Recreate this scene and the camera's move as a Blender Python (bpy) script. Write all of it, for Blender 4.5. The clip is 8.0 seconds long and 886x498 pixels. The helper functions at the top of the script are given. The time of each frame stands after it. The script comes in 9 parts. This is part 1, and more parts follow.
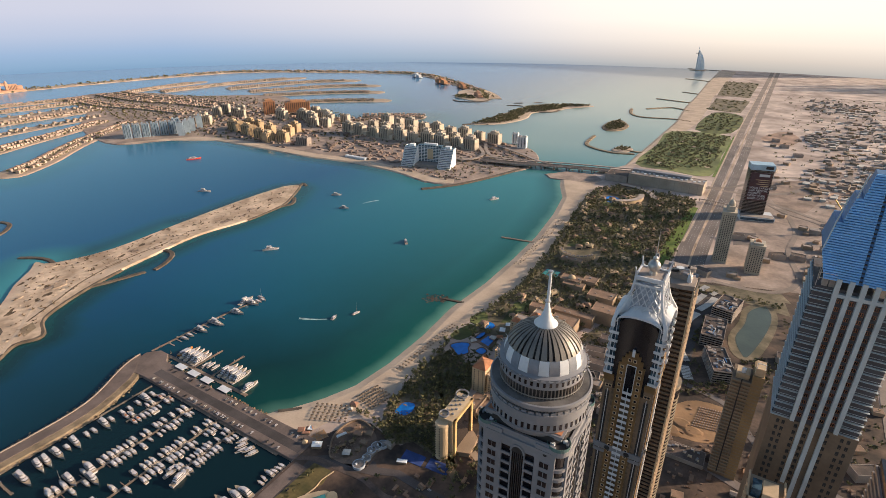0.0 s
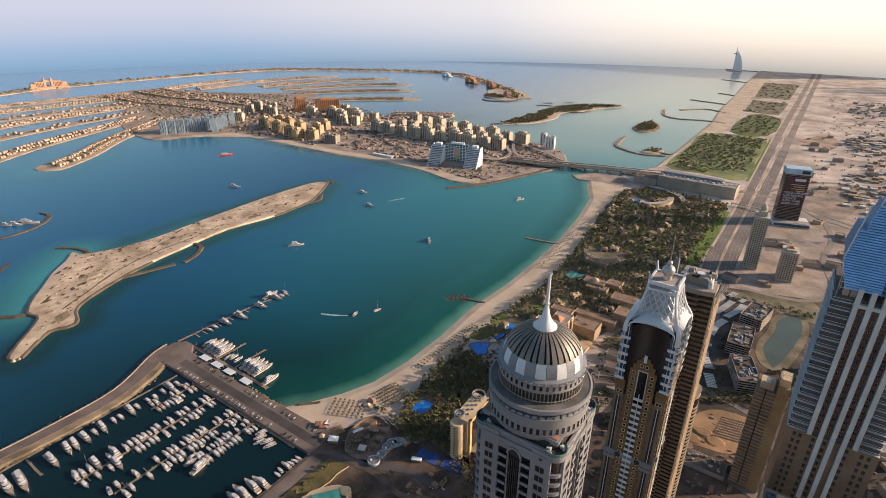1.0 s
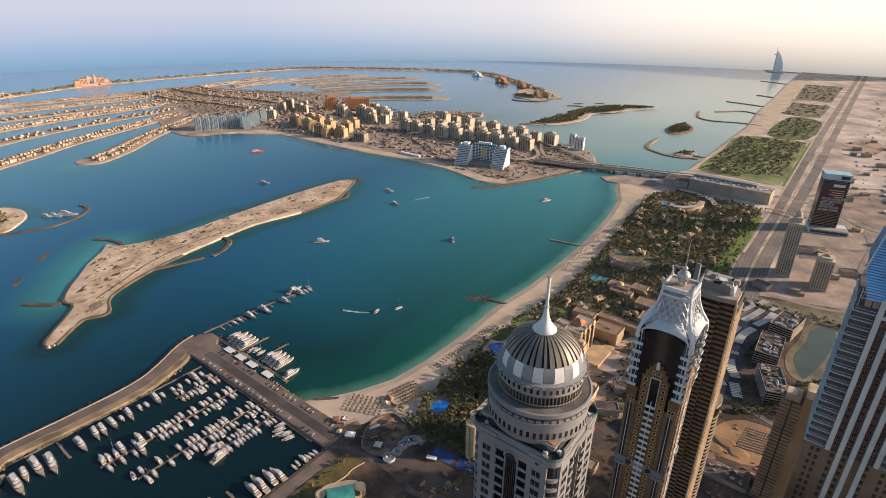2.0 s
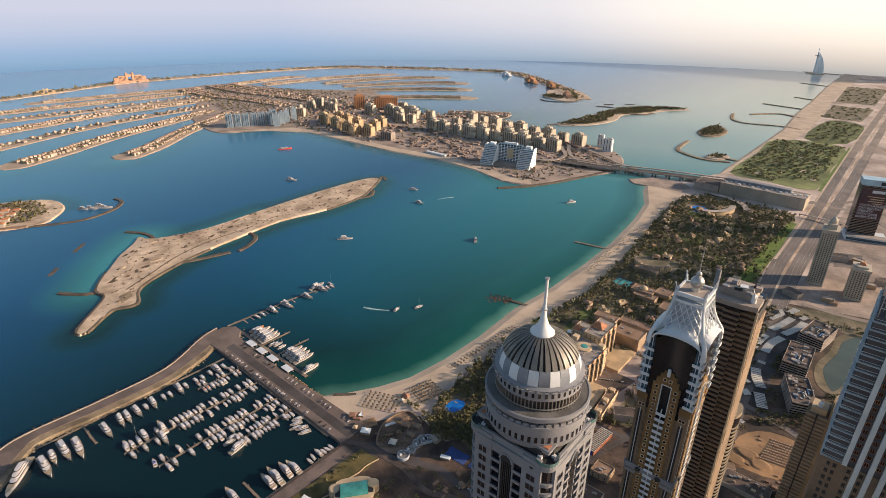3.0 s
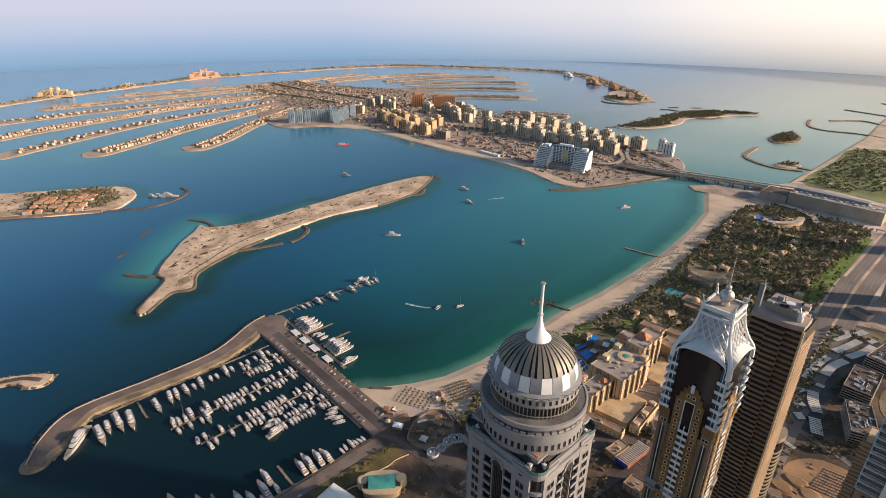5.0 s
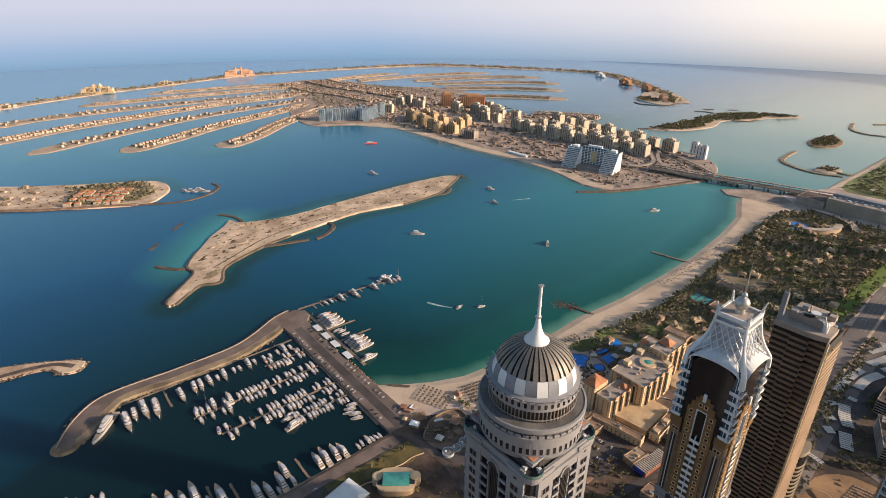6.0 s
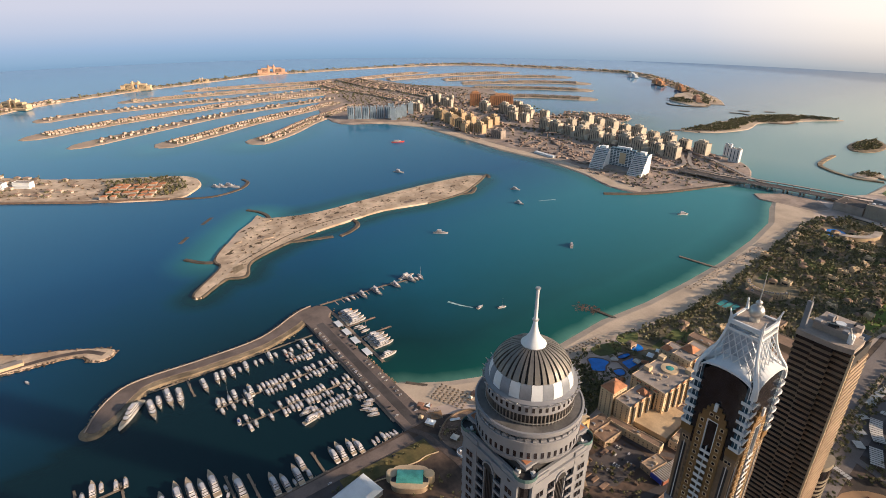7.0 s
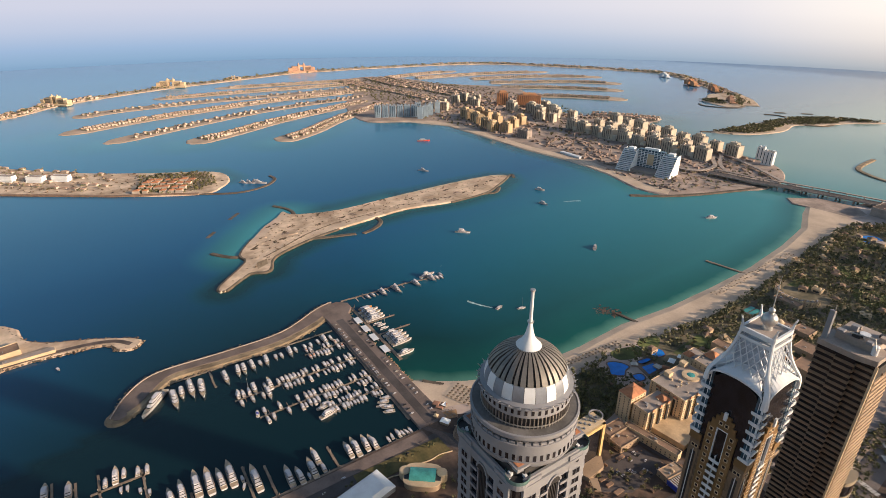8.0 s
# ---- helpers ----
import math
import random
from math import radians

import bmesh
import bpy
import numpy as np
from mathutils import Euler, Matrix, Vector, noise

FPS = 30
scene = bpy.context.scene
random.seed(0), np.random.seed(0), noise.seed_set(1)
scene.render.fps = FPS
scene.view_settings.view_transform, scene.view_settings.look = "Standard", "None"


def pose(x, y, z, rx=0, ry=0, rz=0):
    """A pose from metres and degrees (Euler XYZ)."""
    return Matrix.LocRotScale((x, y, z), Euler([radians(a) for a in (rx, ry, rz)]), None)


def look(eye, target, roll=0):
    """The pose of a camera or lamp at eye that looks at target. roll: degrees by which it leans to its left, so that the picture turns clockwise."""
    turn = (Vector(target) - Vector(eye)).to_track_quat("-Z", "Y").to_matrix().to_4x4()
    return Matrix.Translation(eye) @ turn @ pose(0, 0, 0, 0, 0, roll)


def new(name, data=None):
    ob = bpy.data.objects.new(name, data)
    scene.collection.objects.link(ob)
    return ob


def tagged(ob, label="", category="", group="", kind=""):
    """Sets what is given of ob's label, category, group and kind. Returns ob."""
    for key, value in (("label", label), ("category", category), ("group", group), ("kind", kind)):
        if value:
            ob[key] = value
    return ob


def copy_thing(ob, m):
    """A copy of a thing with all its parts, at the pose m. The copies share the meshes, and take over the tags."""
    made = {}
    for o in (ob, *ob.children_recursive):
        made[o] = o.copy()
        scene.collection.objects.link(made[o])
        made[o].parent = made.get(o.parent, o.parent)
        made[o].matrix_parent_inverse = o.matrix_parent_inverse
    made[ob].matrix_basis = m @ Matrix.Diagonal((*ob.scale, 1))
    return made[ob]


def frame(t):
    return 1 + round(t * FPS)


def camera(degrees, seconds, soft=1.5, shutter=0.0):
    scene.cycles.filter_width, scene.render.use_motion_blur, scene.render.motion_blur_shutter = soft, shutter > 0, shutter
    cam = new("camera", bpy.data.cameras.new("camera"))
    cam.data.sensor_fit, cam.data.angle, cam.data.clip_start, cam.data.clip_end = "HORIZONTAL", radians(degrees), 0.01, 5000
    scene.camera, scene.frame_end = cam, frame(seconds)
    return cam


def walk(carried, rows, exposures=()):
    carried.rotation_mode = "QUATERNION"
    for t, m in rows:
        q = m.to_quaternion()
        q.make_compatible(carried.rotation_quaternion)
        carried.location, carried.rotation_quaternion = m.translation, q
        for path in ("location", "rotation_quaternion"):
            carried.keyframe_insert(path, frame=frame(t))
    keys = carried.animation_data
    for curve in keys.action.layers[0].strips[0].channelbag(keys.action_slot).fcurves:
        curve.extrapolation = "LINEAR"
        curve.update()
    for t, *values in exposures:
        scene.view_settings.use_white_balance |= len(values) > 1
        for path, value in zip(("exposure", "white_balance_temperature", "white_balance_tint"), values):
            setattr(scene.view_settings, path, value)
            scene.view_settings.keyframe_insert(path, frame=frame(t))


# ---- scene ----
EXPO = 0.54
cam = camera(78.6, 8.0, soft=0.7)
# seconds, place, yaw, pitch, roll
ROWS = [
    (0, 0.205, 0.048, 471.434, 31.558, -24.322, -0.318),
    (0.5, 3.961, 2.680, 471.433, 33.108, -24.373, -0.313),
    (1, 7.579, 5.349, 471.447, 34.726, -24.428, -0.305),
    (1.5, 11.142, 8.054, 471.480, 36.358, -24.465, -0.288),
    (3, 21.335, 16.900, 471.363, 41.006, -24.556, -0.251),
    (3.5, 24.694, 19.938, 471.312, 42.561, -24.580, -0.246),
    (4, 27.902, 23.056, 471.285, 44.123, -24.596, -0.238),
    (4.5, 30.942, 26.320, 471.252, 45.722, -24.613, -0.222),
    (6, 39.821, 36.269, 471.436, 50.549, -24.695, -0.153),
    (6.5, 42.558, 39.678, 471.581, 52.122, -24.737, -0.125),
    (7, 45.267, 43.228, 471.746, 53.657, -24.786, -0.087),
    (7.5, 47.897, 46.889, 471.864, 55.125, -24.832, -0.044),
    (8, 50.373, 50.676, 471.925, 56.629, -24.891, -0.004),
]
walk(cam, [(t, pose(x, y, z, 90 + pitch, roll, yaw)) for t, x, y, z, yaw, pitch, roll in ROWS],
     exposures=((0, EXPO), (8, EXPO)))

# ---- world and sun ----
SUN_AZ, SUN_EL = math.atan2(0.80, 0.60), radians(17)   # azimuth from +y towards +x
SUN_DIR = Vector((math.sin(SUN_AZ) * math.cos(SUN_EL), math.cos(SUN_AZ) * math.cos(SUN_EL), math.sin(SUN_EL)))
world = bpy.data.worlds.new("world")
scene.world = world
world.use_nodes = True
wn = world.node_tree.nodes
sky = wn.new("ShaderNodeTexSky")
sky.sky_type, sky.sun_disc = "NISHITA", False
sky.sun_elevation, sky.sun_rotation = SUN_EL, SUN_AZ
sky.air_density, sky.dust_density, sky.ozone_density = 1.2, 1.9, 1.8
wn["Background"].inputs["Strength"].default_value = 0.108
world.node_tree.links.new(sky.outputs["Color"], wn["Background"].inputs["Color"])

sun = new("sun", bpy.data.lights.new("sun", "SUN"))
sun.data.energy, sun.data.angle, sun.data.color = 5.0, radians(1.5), (1.0, 0.78, 0.57)
sun.matrix_world = look(SUN_DIR * 3000, (0, 0, 0))


# ---- materials ----
def nodes_of(name):
    m = bpy.data.materials.new(name)
    m.use_nodes = True
    nt = m.node_tree
    return m, nt, nt.nodes, nt.links, nt.nodes["Principled BSDF"]


def noise_node(nt, scale, detail=4.0, coord=None, stretch=None):
    n = nt.nodes.new("ShaderNodeTexNoise")
    n.inputs["Scale"].default_value, n.inputs["Detail"].default_value = scale, detail
    pos = coord or nt.nodes.new("ShaderNodeNewGeometry").outputs["Position"]
    if stretch:
        mp = nt.nodes.new("ShaderNodeMapping")
        mp.inputs["Scale"].default_value = stretch
        nt.links.new(pos, mp.inputs["Vector"])
        pos = mp.outputs["Vector"]
    nt.links.new(pos, n.inputs["Vector"])
    return n.outputs["Fac"]


def ramp(nt, fac, stops):
    r = nt.nodes.new("ShaderNodeValToRGB")
    e = r.color_ramp.elements
    while len(e) < len(stops):
        e.new(0.5)
    for k, (p, c) in enumerate(stops):
        e[k].position, e[k].color = p, (*c, 1)
    nt.links.new(fac, r.inputs["Fac"])
    return r.outputs["Color"]


def mix(nt, fac, a, b, mode="MIX"):
    m = nt.nodes.new("ShaderNodeMix")
    m.data_type, m.blend_type = "RGBA", mode
    for sock, v in ((m.inputs["Factor"], fac), (m.inputs["A"], a), (m.inputs["B"], b)):
        if isinstance(v, (int, float)):
            sock.default_value = v
        elif isinstance(v, tuple):
            sock.default_value = (*v, 1)
        else:
            nt.links.new(v, sock)
    return m.outputs["Result"]


def shade(c, k):
    return tuple(min(1.0, v * k) for v in c)


def surface(name, colour, rough=0.7, metal=0.0, grain=0.6, stain=0.03, amount=0.25, bump=0.0, second=None, stretch=None, piece=0.0):
    """A surface with fine grain and broad stains; second is a second colour in large patches."""
    m, nt, nodes, links, b = nodes_of(name)
    fine = noise_node(nt, grain, 5, stretch=stretch)
    broad = noise_node(nt, stain, 4)
    c = ramp(nt, broad, [(0.35, shade(colour, 1 - amount)), (0.65, second or shade(colour, 1 + amount))])
    c = mix(nt, 0.55, c, ramp(nt, fine, [(0.3, (1 - amount,) * 3), (0.7, (1 + amount * 0.6,) * 3)]), "MULTIPLY")
    if piece:
        info = nodes.new("ShaderNodeObjectInfo")
        c = mix(nt, 1.0, c, ramp(nt, info.outputs["Random"], [(0.0, (1 - piece,) * 3), (1.0, (1.0,) * 3)]), "MULTIPLY")
    links.new(c, b.inputs["Base Color"])
    b.inputs["Roughness"].default_value, b.inputs["Metallic"].default_value = rough, metal
    if bump:
        bp = nodes.new("ShaderNodeBump")
        bp.inputs["Strength"].default_value, bp.inputs["Distance"].default_value = bump, 0.6
        links.new(fine, bp.inputs["Height"])
        links.new(bp.outputs["Normal"], b.inputs["Normal"])
    return m


def foliage(name, dark, light, scale=0.09):
    m, nt, nodes, links, b = nodes_of(name)
    geo = nodes.new("ShaderNodeNewGeometry")
    c = ramp(nt, geo.outputs["Random Per Island"], [(0.0, dark), (1.0, light)])
    c = mix(nt, 0.7, c, ramp(nt, noise_node(nt, scale, 3), [(0.35, (0.7, 0.75, 0.6)), (0.65, (1.25, 1.1, 0.9))]), "MULTIPLY")
    links.new(c, b.inputs["Base Color"])
    b.inputs["Roughness"].default_value = 0.75
    return m


def glass_dark(name, colour, rough=0.12):
    m, nt, nodes, links, b = nodes_of(name)
    c = ramp(nt, noise_node(nt, 0.35, 3), [(0.4, shade(colour, 0.6)), (0.62, shade(colour, 1.5))])
    links.new(c, b.inputs["Base Color"])
    b.inputs["Roughness"].default_value, b.inputs["IOR"].default_value = rough, 1.5
    b.inputs["Specular IOR Level"].default_value = 0.7
    return m


M_ROCK = surface("rock", (0.24, 0.175, 0.11), 0.9, grain=0.5, stain=0.05, amount=0.4, bump=0.5)
M_SAND = surface("beach_sand", (0.48, 0.37, 0.28), 0.95, grain=0.35, stain=0.02, amount=0.14, bump=0.1)
M_DRY = surface("bare_sand", (0.52, 0.37, 0.255), 0.95, grain=0.10, stain=0.02, amount=0.34, second=(0.66, 0.50, 0.365), bump=0.2)
M_DESERT = surface("dusty_ground", (0.44, 0.335, 0.285), 0.95, grain=0.03, stain=0.008, amount=0.32, second=(0.62, 0.495, 0.425), bump=0.2)
M_ASPHALT = surface("asphalt", (0.075, 0.062, 0.060), 0.9, grain=0.8, stain=0.03, amount=0.3)
M_PAVING = surface("paving", (0.088, 0.066, 0.057), 0.85, grain=0.5, stain=0.04, amount=0.4, second=(0.155, 0.108, 0.088))
M_LAWN = surface("lawn", (0.085, 0.095, 0.035), 0.95, grain=0.3, stain=0.03, amount=0.35, second=(0.15, 0.17, 0.05))
M_SCRUB = surface("scrub_ground", (0.155, 0.135, 0.080), 0.95, grain=0.2, stain=0.03, amount=0.4, second=(0.24, 0.19, 0.125))
M_CONCRETE = surface("concrete", (0.31, 0.255, 0.22), 0.8, grain=0.8, stain=0.05, amount=0.18)
M_LIGHTGREY = surface("pale_cladding", (0.225, 0.222, 0.235), 0.55, grain=1.2, stain=0.06, amount=0.1)
M_WHITE = surface("white_paint", (0.62, 0.63, 0.65), 0.4, grain=1.0, stain=0.08, amount=0.08)
M_CREAM = surface("cream_render", (0.54, 0.40, 0.255), 0.8, grain=0.6, stain=0.04, amount=0.15)
M_BEIGE = surface("beige_cladding", (0.255, 0.205, 0.145), 0.75, grain=0.7, stain=0.04, amount=0.16)
M_BROWN = surface("brown_cladding", (0.19, 0.13, 0.085), 0.7, grain=0.7, stain=0.05, amount=0.2)
M_GOLD = surface("gold_cladding", (0.22, 0.128, 0.052), 0.45, 0.2, grain=0.8, stain=0.06, amount=0.2)
M_TERRA = surface("terracotta_tile", (0.42, 0.17, 0.08), 0.8, grain=0.8, stain=0.1, amount=0.25)
M_GLASS = glass_dark("tower_glass", (0.012, 0.011, 0.014))
M_GLASSBLUE = glass_dark("blue_glass", (0.045, 0.08, 0.11))
M_BLUEROOF = surface("blue_roof_glass", (0.17, 0.42, 0.76), 0.35, grain=1.0, stain=0.08, amount=0.15)
M_STEEL = surface("steel", (0.48, 0.46, 0.44), 0.4, 0.7, grain=1.5, stain=0.2, amount=0.15)
M_DARK = surface("dark_opening", (0.025, 0.023, 0.024), 0.6, grain=0.8, stain=0.1, amount=0.3)
M_WOOD = surface("dock_planks", (0.22, 0.165, 0.12), 0.85, grain=1.2, stain=0.1, amount=0.25)
M_HULL = surface("white_gelcoat", (0.54, 0.51, 0.52), 0.3, grain=1.0, stain=0.1, amount=0.05)
M_TREE = foliage("leaves", (0.045, 0.048, 0.020), (0.19, 0.17, 0.075))
M_PALM = foliage("palm_leaves", (0.055, 0.056, 0.024), (0.15, 0.138, 0.064))
M_TRUNK = surface("bark", (0.10, 0.07, 0.045), 0.9, grain=2.0, stain=0.3, amount=0.3)
M_POOL = surface("pool_water", (0.01, 0.16, 0.55), 0.08, grain=0.8, stain=0.1, amount=0.2)
M_STRIPE = surface("grey_dome_panel", (0.22, 0.235, 0.27), 0.45, 0.3, grain=1.5, stain=0.2, amount=0.12)
M_RIB = surface("dome_rib", (0.185, 0.168, 0.15), 0.5, 0.4, grain=1.5, stain=0.2, amount=0.15)
M_LATTICECORE = surface("pale_screen", (0.42, 0.46, 0.52), 0.6, grain=1.2, stain=0.3, amount=0.2)
M_DARKWALL = surface("shaft_wall", (0.085, 0.075, 0.08), 0.7, grain=0.9, stain=0.06, amount=0.2)
M_BLUEBACK = surface("blue_roof_frame", (0.06, 0.17, 0.36), 0.5, grain=0.9, stain=0.06, amount=0.2)
M_OCHRE = surface("ochre_render", (0.29, 0.20, 0.10), 0.8, grain=0.6, stain=0.04, amount=0.18)
M_BANNER = surface("banner_print", (0.15, 0.045, 0.045), 0.7, grain=0.3, stain=0.03, amount=0.4, second=(0.08, 0.045, 0.055))
M_CREAMSTONE = surface("cream_stone", (0.32, 0.225, 0.15), 0.8, grain=0.5, stain=0.04, amount=0.15)
M_SHADE = surface("canopy_fabric", (0.52, 0.48, 0.43), 0.7, grain=0.8, stain=0.1, amount=0.12)
M_DECK = surface("teak_deck", (0.42, 0.32, 0.22), 0.7, grain=1.5, stain=0.3, amount=0.2)
M_BLUECOVER = surface("blue_canvas", (0.02, 0.04, 0.30), 0.7, grain=1.0, stain=0.2, amount=0.2)
M_FOAM = surface("foam", (0.30, 0.42, 0.42), 0.6, grain=0.5, stain=0.1, amount=0.4)
M_LAWNBRIGHT = surface("watered_grass", (0.10, 0.17, 0.02), 0.95, grain=0.3, stain=0.03, amount=0.25, second=(0.15, 0.20, 0.04))
M_ROOFTAN = surface("tan_roof", (0.24, 0.15, 0.10), 0.85, grain=0.7, stain=0.06, amount=0.25)
M_POOLGREEN = surface("green_pool_glass", (0.06, 0.26, 0.24), 0.15, grain=0.8, stain=0.1, amount=0.2)
M_FRAME = surface("golden_stone", (0.60, 0.40, 0.18), 0.6, grain=0.8, stain=0.1, amount=0.12)
M_COURT = surface("court_blue", (0.03, 0.06, 0.20), 0.8, grain=0.8, stain=0.1, amount=0.2)
M_THATCH = surface("thatch", (0.16, 0.11, 0.07), 0.95, grain=2.0, stain=0.3, amount=0.3)
M_ORANGESAND = surface("orange_sand", (0.30, 0.175, 0.09), 0.95, grain=0.2, stain=0.03, amount=0.25)
M_POND = surface("pond_water", (0.07, 0.085, 0.06), 0.12, grain=0.3, stain=0.03, amount=0.15)
M_MALL = surface("mall_wall", (0.36, 0.30, 0.24), 0.8, grain=0.3, stain=0.03, amount=0.15)
M_YELLOW = surface("yellow_paint", (0.60, 0.34, 0.03), 0.5, grain=1.0, stain=0.2, amount=0.15)
M_VILLA = surface("villa_render", (0.42, 0.345, 0.29), 0.85, grain=0.05, stain=0.02, amount=0.25)
M_PALEBEIGE = surface("pale_beige_render", (0.47, 0.405, 0.325), 0.8, grain=0.4, stain=0.03, amount=0.15)
M_SANDSTONE = surface("sandstone_render", (0.46, 0.33, 0.20), 0.8, grain=0.4, stain=0.03, amount=0.15)
M_REDBROWN = surface("red_brown_render", (0.50, 0.25, 0.13), 0.8, grain=0.4, stain=0.03, amount=0.15)
M_PINK = surface("pink_stone", (0.52, 0.30, 0.20), 0.8, grain=0.4, stain=0.03, amount=0.12)
M_SITE = surface("site_dust", (0.27, 0.195, 0.155), 0.9, grain=0.1, stain=0.02, amount=0.35)
M_PIT = surface("scrub_hollow", (0.10, 0.065, 0.035), 0.95, grain=0.4, stain=0.1, amount=0.35)
M_DARKROCK = surface("wet_rock", (0.10, 0.075, 0.055), 0.9, grain=0.5, stain=0.05, amount=0.35, bump=0.4)
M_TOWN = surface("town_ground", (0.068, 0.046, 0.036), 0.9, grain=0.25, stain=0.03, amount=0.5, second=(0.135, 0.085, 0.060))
# asphalt in a paler tone that stands in for haze over far roads
M_HAZEROAD = surface("dusty_asphalt", (0.24, 0.19, 0.16), 0.9, grain=0.3, stain=0.02, amount=0.2)
M_FINGREY = surface("drum_fin", (0.24, 0.21, 0.19), 0.5, 0.3, grain=1.0, stain=0.2, amount=0.15)
M_FIN = surface("dark_fin", (0.06, 0.055, 0.055), 0.5, 0.3, grain=1.0, stain=0.2, amount=0.2)
M_PIER2 = surface("bronze_cladding", (0.20, 0.135, 0.085), 0.55, 0.1, grain=0.8, stain=0.06, amount=0.2)
M_RAILGLASS = surface("green_rail_glass", (0.10, 0.17, 0.16), 0.15, grain=1.0, stain=0.2, amount=0.15)
M_BRIGHTWHITE = surface("bright_white", (0.82, 0.82, 0.82), 0.45, grain=0.2, stain=0.03, amount=0.06)
M_FRONDSAND = surface("frond_sand", (0.40, 0.30, 0.225), 0.95, grain=0.2, stain=0.02, amount=0.16)
M_ISLEGROUND = surface("island_ground", (0.31, 0.235, 0.195), 0.9, grain=0.15, stain=0.02, amount=0.3, second=(0.40, 0.305, 0.25))
M_PIERGROUND = surface("pier_paving", (0.15, 0.112, 0.097), 0.85, grain=0.5, stain=0.04, amount=0.25)
M_ROOFBROWN = surface("brown_roof", (0.36, 0.235, 0.17), 0.85, grain=0.05, stain=0.02, amount=0.3)
M_RED = surface("red_paint", (0.68, 0.06, 0.04), 0.5, grain=1.0, stain=0.2, amount=0.15)
M_LEDGE = surface("ledge_membrane", (0.13, 0.12, 0.115), 0.8, grain=0.8, stain=0.15, amount=0.3)
# leaves lightened in colour to stand in for haze over distant trees
M_HAZETREE = foliage("coastal_leaves", (0.105, 0.104, 0.055), (0.235, 0.215, 0.125))
M_COURTGOLD = surface("court_paving", (0.46, 0.33, 0.20), 0.85, grain=0.5, stain=0.06, amount=0.2)
M_BRICKRED = surface("red_brick", (0.26, 0.085, 0.045), 0.85, grain=0.8, stain=0.08, amount=0.25)
M_GOLF = surface("golf_grass", (0.145, 0.175, 0.065), 0.95, grain=0.08, stain=0.012, amount=0.35, second=(0.24, 0.26, 0.095))
M_SCRUBLEAF = foliage("dry_scrub", (0.08, 0.05, 0.03), (0.20, 0.13, 0.08))
M_DRYLAWN = surface("dry_lawn", (0.105, 0.095, 0.03), 0.95, grain=0.3, stain=0.04, amount=0.35, second=(0.165, 0.12, 0.045))
M_HIGHWAY = surface("worn_asphalt", (0.165, 0.135, 0.122), 0.9, grain=0.4, stain=0.015, amount=0.25)
M_SKYPANEL = surface("sky_blue_panel", (0.36, 0.50, 0.60), 0.3, grain=0.3, stain=0.05, amount=0.12)
M_RIBWHITE = surface("pale_green_rib", (0.50, 0.53, 0.53), 0.5, grain=1.0, stain=0.08, amount=0.1)
M_GARDEN = surface("garden_paving", (0.15, 0.10, 0.075), 0.9, grain=0.6, stain=0.05, amount=0.4, second=(0.22, 0.15, 0.11))
M_BRICKBROWN = surface("brown_timber", (0.26, 0.13, 0.085), 0.85, grain=0.9, stain=0.1, amount=0.3)
M_BLUEPANEL = surface("blue_grey_panel", (0.29, 0.36, 0.43), 0.4, grain=0.5, stain=0.05, amount=0.15)
M_ORANGE = surface("orange_paint", (0.62, 0.22, 0.03), 0.5, grain=1.0, stain=0.2, amount=0.15)


